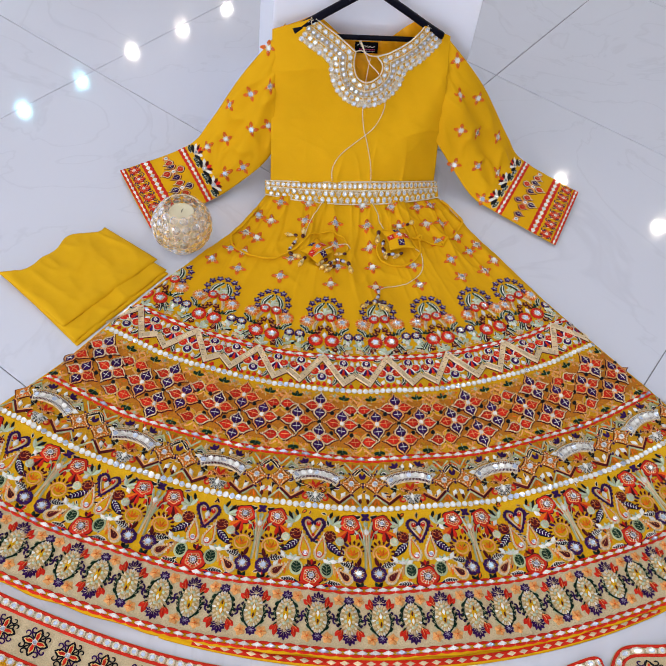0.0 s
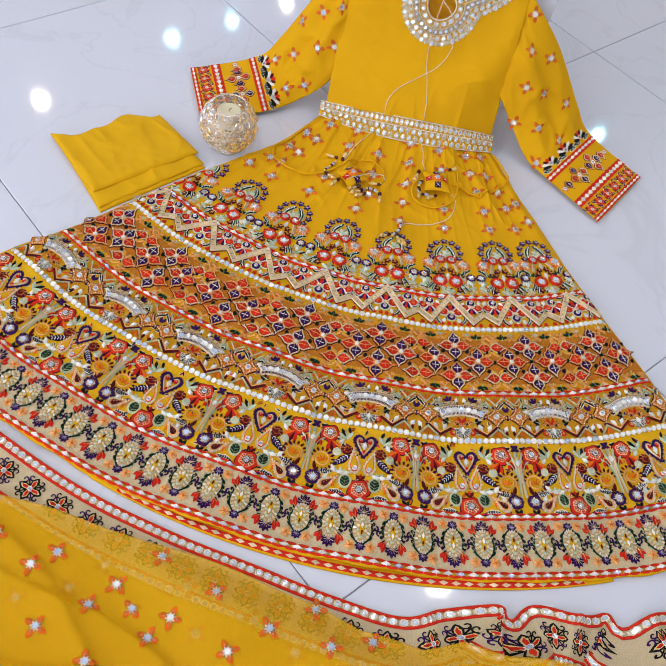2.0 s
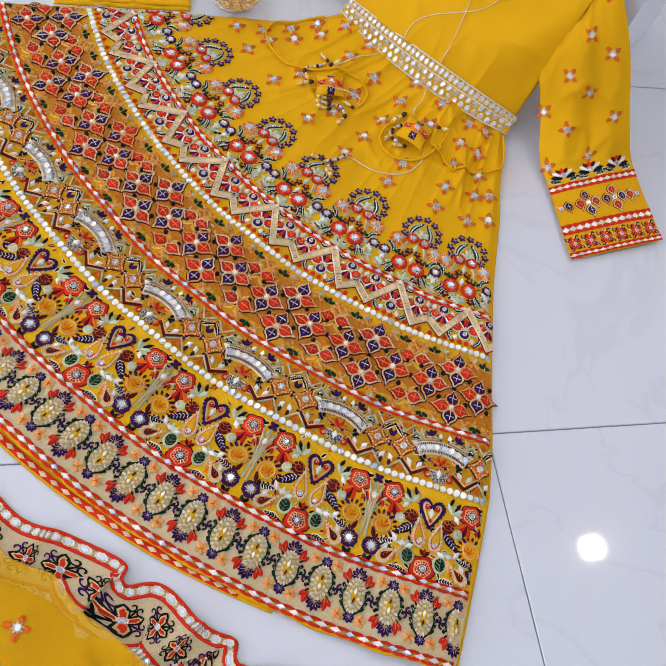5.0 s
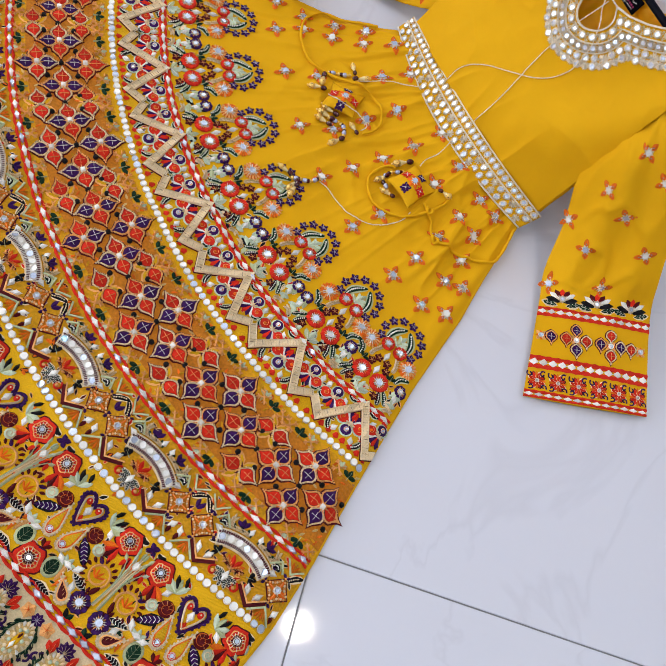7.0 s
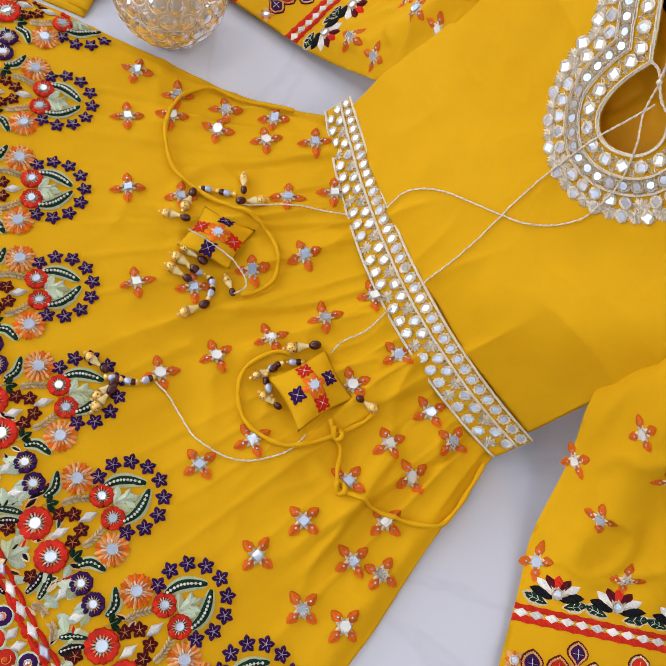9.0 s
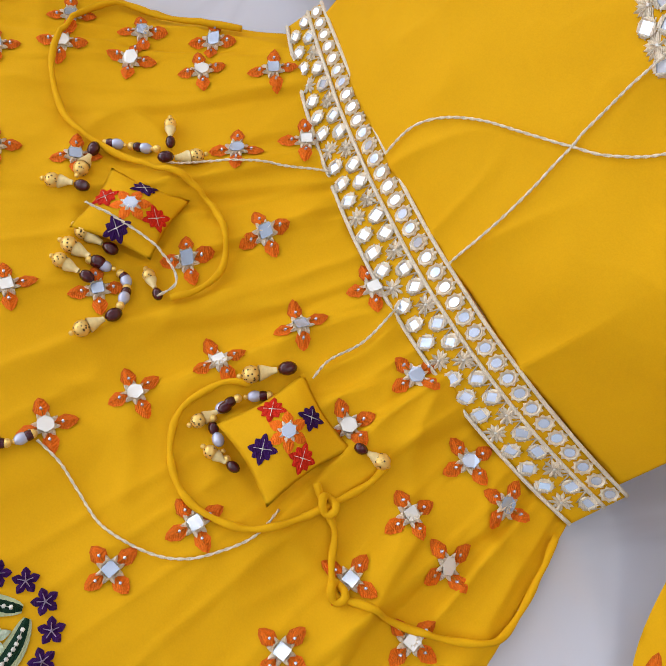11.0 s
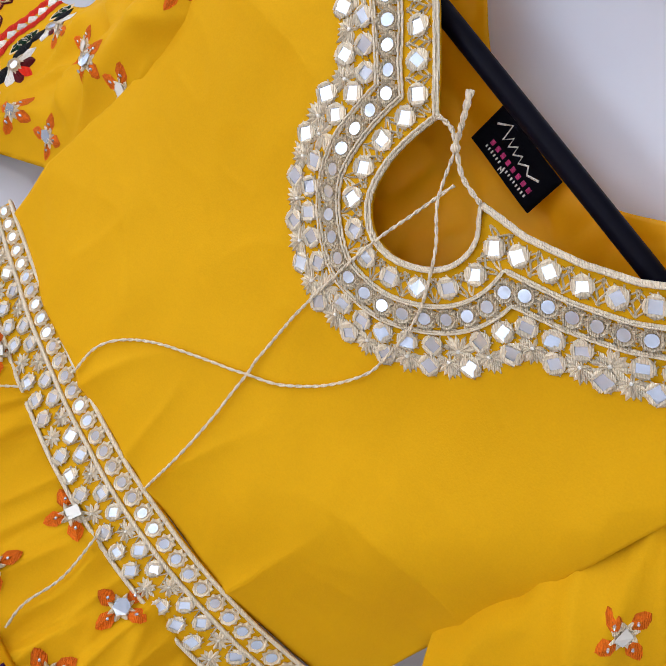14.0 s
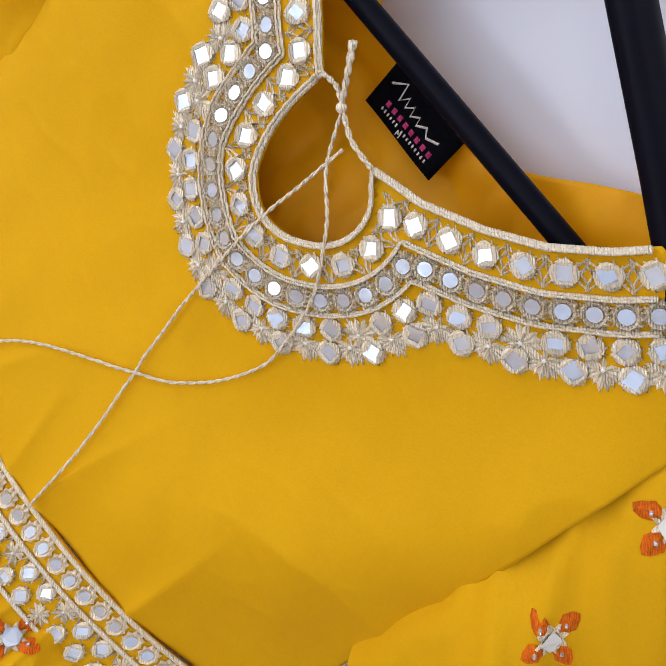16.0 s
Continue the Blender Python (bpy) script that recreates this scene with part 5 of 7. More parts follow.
def oval_motif(a0, up):
    """Bead medallion in a dark serrated frame; red leaves and a purple bloom at one end, a star at the other."""
    st = on_unit(a0, 1.450)
    f = 1 if up else -1
    for sg in (1, -1):
        st.line(bend_path(mm((sg * 4, -f * 27), (sg * 14, -f * 16), (sg * 17, -f * 2), (sg * 14, f * 10)), 4), 0.0030, "green", 0.0015)
        for k in range(5):
            y = -0.020 + 0.0085 * k
            st.petal(sg * (0.0165 - abs(y + 0.003) * 0.26), f * y, 90 * f - sg * f * 42, 0.0100, 0.0050, "black" if k % 2 else "green", 0.0014)
            st.line([(sg * 0.0155, f * y), (sg * 0.0185, f * (y + 0.004))], 0.0009, "sage", 0.0020)
        for d, l in ((12, 0.020), (48, 0.016)):
            st.petal(sg * 0.0125, f * 0.0165, 90 * f - sg * f * d, l, 0.0085, "red", 0.0016)
            t = radians(90 * f - sg * f * d)
            st.line([(sg * 0.0125, f * 0.0165), (sg * 0.0125 + l * 0.6 * math.cos(t), f * 0.0165 + l * 0.6 * math.sin(t))], 0.0010, "peach", 0.0023)
        st.curl(sg * 0.0225, f * 0.0030, 0.0052, 90 * f, -sg * f * 0.8, 0.0030, "purple", 0.0015)
        st.line([(sg * 0.0175, f * 0.013), (sg * 0.0212, f * 0.009)], 0.0028, "purple", 0.0014)
        st.star(sg * 0.0165, -f * 0.0315, 0.0098, "peach", 5, "orange", turn=random.uniform(0, 72), wide=0.85)
    st.pad([(0.0128 * math.sin(t), 0.0262 * math.cos(t)) for t in [2 * math.pi * k / 16 for k in range(16)]], "gold", 0.0007, inner=0.85)
    for k in range(20):
        t = 2 * math.pi * k / 20
        st.petal(0.0085 * math.sin(t), 0.0200 * math.cos(t), 90 - math.degrees(t), 0.0070, 0.0046, "cream" if k % 3 else "white", 0.0022, tip=0.6)
    for k in range(12):
        t = 2 * math.pi * (k + 0.5) / 12
        st.disc(0.0064 * math.sin(t), 0.0160 * math.cos(t), 0.0028, "cream" if k % 2 else "pale", 0.0022, 7)
    st.pad([(0.0046 * math.sin(t), 0.0135 * math.cos(t)) for t in [2 * math.pi * k / 12 for k in range(12)]], "olive", 0.0016, inner=0.8)
    st.diamond(0, f * 0.0055, 0.0068, 0.0150, "white", 0.0028)
    st.petal(0, -f * 0.0020, -90 * f, 0.0095, 0.0072, "maroon", 0.0028)
    for k in range(7):
        st.petal(0, f * 0.0275, 90 * f + (k - 3) * 32, 0.0155 - 0.0012 * abs(k - 3), 0.0064, "purple", 0.0017)
        t = radians(90 * f + (k - 3) * 32)
        st.line([(0, f * 0.0275), (0.009 * math.cos(t), f * 0.0275 + 0.009 * math.sin(t))], 0.0011, "cream", 0.0024)
    st.star(0, -f * 0.0305, 0.0092, "purple", 8, "lilac", wide=0.6)
    st.done("oval_medallion", skirt, "oval medallion of cream beads with purple and red leaves")


for k, a0 in enumerate(UNITS):
    dome_motif(min(a0, 22.9))
    zigzag_motif(a0)
    lattice_motif(a0)
    arch_motif(a0)
    floral_motif(a0)
for k in range(-18, 14):
    oval_motif(0.53 + 2.0375 * k, k % 2 == 0)


def star_flower(place, parent, size=1.0, turn=0.0):
    """Four orange petals round a mirror, with a few tiny beads."""
    st = Stitch(place)
    st.at(0, 0, turn, size)
    for k in range(4):
        d = 90 * k + random.uniform(-9, 9)
        l = 0.0155 * random.uniform(0.9, 1.08)
        st.petal(0.004 * math.cos(radians(d)), 0.004 * math.sin(radians(d)), d, l, 0.0108, "orange", 0.0008, tip=0.5)
        st.petal(0.004 * math.cos(radians(d)), 0.004 * math.sin(radians(d)), d, l * 0.93, 0.0090, "orange", 0.0013, tip=0.5)
        st.line([(0.005 * math.cos(radians(d)), 0.005 * math.sin(radians(d))), (0.013 * math.cos(radians(d)), 0.013 * math.sin(radians(d)))], 0.0012, "rust", 0.0018)
        st.disc(0.0105 * math.cos(radians(d)), 0.0105 * math.sin(radians(d)), 0.0013, "mirror", 0.0022, 6)
    for k in range(8):
        d = 45 * k + 22
        st.petal(0, 0, d, 0.0092, 0.0042, "silver", 0.0018)
    st.ring(0, 0, 0.0042, 0.0068, "silver", 0.0022, 12, 0.25)
    st.mirror(0, 0, 0.0058, 4 if random.random() < 0.6 else 6, None, 0.0023, turn=45, lean=0.12, mat="mirror" if random.random() < 0.6 else "pearl")
    return st.done("star_flower", parent, "orange four-petal flower with a small mirror")


YOKE = [(-27.3, 0.668), (-24.5, 0.670), (-26.2, 0.612), (-25.5, 0.557), (-22.2, 0.565), (-23.5, 0.619), (-21.7, 0.512), (-14.5, 0.494), (-14.5, 0.545), (-15.5, 0.658),
        (-7.0, 0.540), (-6.8, 0.596), (-7.6, 0.715), (-6.3, 0.659), (0.3, 0.485), (0.7, 0.541), (0.6, 0.600), (8.3, 0.491), (0.5, 0.658), (0.4, 0.716),
        (8.7, 0.547), (16.0, 0.495), (20.4, 0.496), (8.7, 0.662), (16.0, 0.549), (8.4, 0.718), (20.2, 0.552), (16.4, 0.605), (21.5, 0.602), (16.7, 0.664),
        (-16.5, 0.713), (-24.0, 0.718), (-29.0, 0.718), (16.6, 0.719), (21.8, 0.717), (21.9, 0.651), (24.9, 0.700), (24.4, 0.640)]
for a, r in YOKE:
    star_flower(on_skirt(a, r), skirt, 1.0, random.uniform(-14, 14))
for which, spots in (("right", [(0.14, 0.64), (0.24, 0.82), (0.19, 0.36), (0.31, 0.56), (0.40, 0.30), (0.44, 0.82), (0.60, 0.52), (0.61, 0.06), (0.25, 0.04), (0.10, 0.90)]),
                     ("left", [(0.11, 0.96), (0.22, 0.74), (0.10, 0.60), (0.14, 0.28), (0.45, 0.62), (0.60, 0.74), (0.56, 0.22), (0.25, 0.42), (0.35, 0.88), (0.41, 0.14)])):
    for u, v in spots:
        star_flower(on_sleeve(which, u, v), SLEEVES[which]["ob"], 0.95, random.uniform(-14, 14))


def cuff(which):
    """Braids, squares and flowers of a cuff."""
    ob = SLEEVES[which]["ob"]

    def band(u, du=0.012):
        def f(x, y, h):
            return sleeve_at(which, u + y, x, h)
        return f
    for u in (0.985, 0.897, 0.772):
        st = Stitch(band(u))
        n = 13
        for sg in (1, -1):
            P, F = [], []
            for k in range(n * 3 + 1):
                y = sg * (0.0072 + 0.0030 * abs(math.cos(math.pi * k / 3)))
                P += [(k / (n * 3), y + 0.0055, 0.0004), (k / (n * 3), y, 0.0016), (k / (n * 3), y - 0.0055, 0.0004)]
            for i in range(n * 3):
                F += [(i * 3, i * 3 + 3, i * 3 + 4, i * 3 + 1), (i * 3 + 1, i * 3 + 4, i * 3 + 5, i * 3 + 2)]
            st.add(P, F, "red")
        for k in range(n):
            x = (k + 0.5) / n
            st.pad([(x + 0.037, 0), (x, 0.0105), (x - 0.037, 0), (x, -0.0105)], "white", 0.002)
        st.done("cuff_braid", ob, "red braid with white diamonds")
    for k in range(6):
        v = (k + 0.5) / 6
        st = Stitch(on_sleeve(which, 0.942, v))
        for k8 in range(8):
            st.petal(0, 0, 45 * k8 + 22, 0.0165, 0.0085, "cream" if k8 % 2 else "maroon", 0.0005)
        for k8 in range(8):
            st.petal(0, 0, 45 * k8 + 22, 0.0148, 0.0066, "red", 0.0018)
            t8 = radians(45 * k8 + 22)
            st.line([(0, 0), (0.009 * math.cos(t8), 0.009 * math.sin(t8))], 0.0012, "cream", 0.0024)
        for d in range(4):
            t = radians(90 * d + 45)
            st.curl(0.0155 * math.cos(t), 0.0155 * math.sin(t), 0.0055, math.degrees(t), 0.9, 0.0026, "purple", 0.0014)
            st.petal(0, 0, 90 * d, 0.016, 0.006, "orange", 0.0009)
        st.mirror(0, 0, 0.0035, 8, "white", 0.002)
        st.done("cuff_flower", ob, "red and orange cuff flower")
    for k, v in enumerate((0.06, 0.36, 0.66, 0.93)):
        st = Stitch(on_sleeve(which, 0.836, v))
        for d in range(4):
            x, y = 0.0175 * math.cos(radians(90 * d)), 0.0175 * math.sin(radians(90 * d))
            if not 0.1 < v < 0.9 and (d % 2 == 0 or (d == 1) == (v > 0.5)):
                continue
            petal_square(st, x, y, 0.0105, ("red", "purple")[(d + k) % 2], 0)
        for d in range(4):
            st.petal(0, 0, 90 * d + 45, 0.011, 0.006, "peach")
            st.petal(0, 0, 90 * d, 0.009, 0.004, "orange")
        st.mirror(0, 0, 0.0046, 8, "white", 0.002)
        st.done("cuff_square_motif", ob, "red and purple four-square motif")
    for v in (0.19, 0.50, 0.81):
        st = Stitch(on_sleeve(which, 0.722, v, 90))
        st.at(0, 0.002, 0, 1.05)
        for d, m in ((-80, "black"), (-52, "white"), (-26, "maroon"), (0, "red"), (26, "maroon"), (52, "white"), (80, "black")):
            st.petal(0, -0.004, 90 + d, 0.026, 0.0105, m, 0.0013)
        for d in (-60, -30, 0, 30, 60):
            st.petal(0, -0.004, 90 + d, 0.0135, 0.0055, "silver", 0.0018)
        for sg in (1, -1):
            st.leaf(sg * 0.008, -0.010, 90 - sg * 78, 0.022, 0.008, "green", "white")
        st.mirror(0, 0, 0.0058, 10, "silver", 0.0022)
        st.done("cuff_fan_motif", ob, "fan flower above the cuff braid")


cuff("left")
cuff("right")

st = Stitch(lambda x, y, h: (*fan(x, 1.5185 - y - 0.010 * abs(x / 17) ** 2), 0.0050 + h))
P, F = [], []
for k in range(61):
    P += [(-15 + 0.5 * k, 0.0056, 0.0002), (-15 + 0.5 * k, 0.0, 0.0010), (-15 + 0.5 * k, -0.0050, 0.0002)]
for k in range(60):
    F += [(k * 3, k * 3 + 3, k * 3 + 4, k * 3 + 1), (k * 3 + 1, k * 3 + 4, k * 3 + 5, k * 3 + 2)]
st.add(P, F, "red")
for k in range(38):
    a = -14.6 + 0.79 * k
    st.pad([(a + 0.38, 0), (a, 0.0042), (a - 0.38, 0), (a, -0.0042)], "cream", 0.0018)
st.done("back_hem_braid", dress, "red braid with cream diamonds")

# ---- neckline ----
def cord(name, pts, mat, parent, radius=0.0016, label="", sides=6, twist=True):
    V, F = tube(pts, radius, sides)
    return mesh_object(name, V, F, [mat], None, parent, label)


def edge_line():
    """The neck's edge from the left shoulder, round the keyhole and up to the right shoulder."""
    left = [Vector((x, neck_top(x))) for x in np.linspace(-0.108, -0.016, 60)]
    right = [Vector((x, neck_top(x))) for x in np.linspace(0.0305, 0.132, 66)]
    return left + KEY_RIM[1:-1] + right


EDGE_LINE = edge_line()


def yoke_path(d, pitch):
    """Even steps along the edge line, d metres into the cloth."""
    P = []
    n = len(EDGE_LINE)
    for i, p in enumerate(EDGE_LINE):
        t = (EDGE_LINE[min(i + 1, n - 1)] - EDGE_LINE[max(i - 1, 0)]).normalized()
        q = p + Vector((t.y, -t.x)) * d
        if min((q - e).length for e in EDGE_LINE) > d - 0.0006:
            P.append(q)
    cum = [0.0]
    for a, b in zip(P, P[1:]):
        cum.append(cum[-1] + (b - a).length)
    m = max(2, round(cum[-1] / pitch))
    xs, ys = [p.x for p in P], [p.y for p in P]
    out = []
    for k in range(m + 1):
        c = cum[-1] * k / m
        lo, hi = max(c - 0.003, 0), min(c + 0.003, cum[-1])
        turn = math.degrees(math.atan2(np.interp(hi, cum, ys) - np.interp(lo, cum, ys), np.interp(hi, cum, xs) - np.interp(lo, cum, xs)))
        out.append((float(np.interp(c, cum, xs)), float(np.interp(c, cum, ys)), turn))
    return out


def cut_mirror(st, x, y, r, turn=0.0, lean=0.10):
    """Square glass held at its four corners by satin stitches."""
    a, b = random.gauss(0, lean), random.gauss(0, lean)
    t0 = radians(turn)
    st.disc(x, y, r * 0.98, "silver", 0.0006, 12, 0.0, 0.9)

    def rot(px, py, h):
        return (x + px * math.cos(t0) - py * math.sin(t0), y + px * math.sin(t0) + py * math.cos(t0), h)
    q = r * 0.66
    st.add([rot(px, py, 0.0017 + a * px + b * py) for px, py in ((q, q), (-q, q), (-q, -q), (q, -q))], [(0, 1, 2, 3)], "mirror")
    wide = random.uniform(0.40, 0.62)
    for d in range(4):
        c, s_ = math.cos(math.pi / 2 * d), math.sin(math.pi / 2 * d)
        k = wide if d % 2 else random.uniform(0.50, 0.66)
        flat = [(k * r, -0.62 * r, 0.0020), (k * r, 0.62 * r, 0.0020), (0.82 * r, 0.66 * r, 0.0026), (1.08 * r, 0.22 * r, 0.0014), (1.08 * r, -0.22 * r, 0.0014), (0.82 * r, -0.66 * r, 0.0026)]
        st.add([rot(px * c - py * s_, px * s_ + py * c, h) for px, py, h in flat], [(0, 1, 2, 5), (5, 2, 3, 4)], "silver")
    for k in range(10):
        t = 2 * math.pi * (k + random.uniform(-0.2, 0.2)) / 10
        st.line([(x + r * 0.85 * math.cos(t), y + r * 0.85 * math.sin(t)), (x + r * 1.22 * math.cos(t + 0.25), y + r * 1.22 * math.sin(t + 0.25))], 0.0009, "silver", 0.0011)


def sprig(st, x, y, r, turn, spread=360.0, n=13):
    """Burst of raised silver-gold stitches round a tiny bead."""
    for q in range(n):
        d = turn + spread * (q / n - 0.5) if spread < 360 else 360 * q / n + random.uniform(-9, 9)
        st.petal(x, y, d, r * random.uniform(0.82, 1.08), r * 0.30, "silver", 0.0011 + 0.0006 * random.random(), tip=0.7)
    for q in range(n // 2):
        st.petal(x, y, 360 * q / (n // 2) + 20, r * 0.55, r * 0.24, "silver", 0.0020)
    st.disc(x, y, r * 0.14, "pearl", 0.0026, 6)


for d, rad in ((0.0006, 0.0013), (0.0195, 0.0009), (0.0335, 0.0009)):
    for lift in (0.0012, 0.0026):
        path = yoke_path(d + (0.0010 if lift > 0.002 else 0.0), 0.0024)
        cord("neck_cord", [front_at(x, s, lift + 0.0004 * math.sin(k * 2.4)) for k, (x, s, _) in enumerate(path)], "silver", bodice, rad * (1.0 if lift < 0.002 else 0.7), "twisted silver-gold cord")
for x, s, t in yoke_path(0.0268, 0.0123):
    st = Stitch(on_front(x, s, t))
    st.mirror(0, 0, 0.0058, 14, "silver", 0.0020, lean=0.09)
    for k in range(16):
        q = 2 * math.pi * k / 16
        st.line([(0.0040 * math.cos(q), 0.0040 * math.sin(q)), (0.0070 * math.cos(q + 0.2), 0.0070 * math.sin(q + 0.2))], 0.0010, "silver", 0.0030)
    st.done("round_mirror", bodice)
for k, (x, s, t) in enumerate(yoke_path(0.0108, 0.0166)):
    st = Stitch(on_front(x, s, t))
    cut_mirror(st, 0, 0, 0.0055, random.choice((0, 45, 20)))
    for q in (1, -1):
        for y1 in (0.0066, -0.0066):
            st.line([(q * 0.0060, 0.0), (q * 0.0085, y1 * 0.6), (q * 0.0090, y1)], 0.0012, "silver", 0.0015)
            st.line([(q * 0.0050, y1 * 0.5), (q * 0.0088, y1)], 0.0010, "silver", 0.0013)
    st.done("cut_mirror", bodice)
for k, (x, s, t) in enumerate(yoke_path(0.0412, 0.0142)):
    st = Stitch(on_front(x, s, t))
    if k % 6 == 3:
        sprig(st, 0, -0.003, 0.0105, 0)
        st.done("silver_sprig", bodice)
        continue
    cut_mirror(st, 0, 0, 0.0055, random.choice((0, 45, 20)))
    for q in (1, -1):
        st.line([(0, 0.0055), (q * 0.0045, 0.0085)], 0.0012, "silver", 0.0014)
    st.done("cut_mirror", bodice)
for k, (x, s, t) in enumerate(yoke_path(0.0518, 0.0120)):
    st = Stitch(on_front(x, s, t))
    if k % 2:
        sprig(st, 0, 0.002, 0.0098, 270, 230, 11)
        st.done("silver_sprig", bodice)
    else:
        cut_mirror(st, 0, -0.001, 0.0057, 45 + random.uniform(-12, 12))
        st.done("cut_mirror", bodice)

# ---- belt ----
belt = thing("belt", "narrow gold belt with rows of small mirrors at the waist", "belt")
BX0, BX1 = -0.213, 0.211
band = sheet("band", lambda u, v: belt_at(BX0 + (BX1 - BX0) * u, v), 120, 8, "yellow", belt, lambda p, u, v: belt_at(BX0 + (BX1 - BX0) * u, v, -0.0025))


def on_belt(x, y, h):
    return belt_at(x, y / 0.038, h + 0.0006)


for w in (0.01, 0.60, 0.985):
    cord("edging_cord", [belt_at(BX0 + (BX1 - BX0) * k / 80, w, 0.0012) for k in range(81)], "silver", belt, 0.0016)
n = 36
for k in range(n):
    x = BX0 + 0.006 + (BX1 - BX0 - 0.012) * k / (n - 1)
    st = Stitch(on_belt)
    st.mirror(x, 0.0305, 0.0051, 12, "silver", 0.0020, lean=0.09)
    st.done("round_mirror", belt)
n = 29
for k in range(n):
    x = BX0 + 0.007 + (BX1 - BX0 - 0.014) * k / (n - 1)
    for row, y in ((0, 0.0175), (1, 0.0065)):
        st = Stitch(on_belt)
        xx = x + (0.0066 if row else 0)
        if row and k == n - 1:
            continue
        if (k + row) % 3 == 2 and row == 0 or (row == 1 and k % 4 == 3):
            sprig(st, xx, y, 0.0072, 90, 360, 11)
            st.done("silver_sprig", belt)
        else:
            cut_mirror(st, xx, y, 0.0048, random.choice((0, 45, 25)))
            st.done("cut_mirror", belt)
st = Stitch(on_belt)
for k in range(58):
    x = BX0 + (BX1 - BX0) * k / 58
    st.line([(x, 0.022), (x + 0.0036, 0.013), (x + 0.0072, 0.022)], 0.0011, "silver", 0.0012)
st.done("lattice_thread", belt)

# ---- neck ties ----
ties = thing("neck_tie", "thin twisted pale gold cord tied across the keyhole neck", "tie cord")
TIE_A = [(-0.061, 0.004), (-0.062, 0.030), (-0.053, 0.053), (-0.034, 0.076), (-0.011, 0.095), (0.0143, 0.1168), (0.030, 0.131), (0.0462, 0.1536), (0.0570, 0.182), (0.0576, 0.1994), (0.0523, 0.2324), (0.0351, 0.2622), (0.0159, 0.2804), (0.0027, 0.3042)]
TIE_B = [(0.030, 0.004), (0.028, 0.040), (0.022, 0.080), (0.0143, 0.1168), (0.0107, 0.1313), (0.0062, 0.1763), (0.0081, 0.2346), (0.0120, 0.266), (0.0160, 0.292)]


def on_neck(pts, lift=0.0032):
    return [front_at(p.x, p.y, lift) for p in smooth_path([(x, s, 0) for x, s in pts], 8)]


def twisted(name, pts, parent, radius=0.0008):
    """Two strands wound round one another."""
    P = [Vector(p) for p in pts]
    dense = []
    for a, b in zip(P, P[1:]):
        m = max(1, int((b - a).length / 0.0016))
        dense += [a.lerp(b, k / m) for k in range(m)]
    dense.append(P[-1])
    V, F = [], []
    for ph in (0, math.pi):
        Q = []
        for i, p in enumerate(dense):
            d = (dense[min(i + 1, len(dense) - 1)] - dense[max(i - 1, 0)]).normalized()
            s = d.cross(Vector((0, 0, 1)))
            s = s.normalized() if s.length > 1e-3 else Vector((1, 0, 0))
            u = s.cross(d)
            t = i * 1.05 + ph
            Q.append(p + (s * math.cos(t) + u * math.sin(t)) * radius * 0.62)
        v, f = tube(Q, radius * 0.72, 5)
        o = len(V)
        V += v
        F += [tuple(o + k for k in q) for q in f]
    return mesh_object(name, V, F, ["silver"], None, parent)


twisted("strand", on_neck(TIE_A), ties)
twisted("strand", on_neck(TIE_B), ties)
twisted("strand", on_neck([(-0.017, 0.306), (-0.006, 0.308), (0.003, 0.304)]), ties, 0.0011)
twisted("strand", on_neck([(0.0315, 0.297), (0.016, 0.298), (0.003, 0.304)]), ties, 0.0011)
twisted("strand", [front_at(0.003, 0.304, 0.004), front_at(-0.004, 0.317, 0.006), front_at(-0.0115, 0.3273, 0.009)], ties, 0.0012)
twisted("strand", [front_at(0.003, 0.304, 0.004), front_at(-0.003, 0.318, 0.008), front_at(-0.0095, 0.3290, 0.011)], ties, 0.0012)
bm = bmesh.new()
bmesh.ops.create_icosphere(bm, subdivisions=2, radius=0.0026, matrix=Matrix.Translation(front_at(0.003, 0.304, 0.004)))
part("knot", bm, "silver", ties)

# ---- hanger and label ----
hanger = thing("clothes_hanger", "black plastic clothes hanger inside the dress neck", "hanger")


def deep(x, s, d):
    return B0 + BV * s + BN * d + Vector((x, 0, 0))


V, F = tube([deep(-0.135 + 0.29 * k / 12, 0.332, -0.020) for k in range(13)], 0.0056, 12)
mesh_object("trouser_bar", V, F, ["hanger"], None, hanger)
for side in (-1, 1):
    off = 0.012 if side > 0 else 0.0
    V, F = tube(smooth_path([deep(NECK_X, 0.437, -0.004), deep(NECK_X + side * 0.050, 0.409, -0.006), deep(NECK_X + side * 0.096, 0.383, -0.008), deep(NECK_X + side * 0.125, 0.366, -0.010), deep(NECK_X + side * 0.168, 0.343, -0.012)], 6), 0.0112, 12, flat=0.7)
    mesh_object("arm", V, F, ["hanger"], None, hanger)
V, F = tube(smooth_path([(NECK_X, 0.186, 0.447), (NECK_X, 0.194, 0.485), (NECK_X, 0.206, 0.514), (NECK_X, 0.226, 0.522), (NECK_X, 0.244, 0.5045)], 8), 0.0035, 10)
mesh_object("hook", V, F, ["hanger"], None, hanger)

label = thing("garment_label", "small black woven size label sewn inside the neck", "label")
LX, LS, LD, LW, LH = 0.0140, 0.3085, -0.038, 0.0520, 0.0240


def label_at(x, y, h):
    return deep(LX + x, LS + y, LD + h + 0.0015 * math.sin(x * 70))


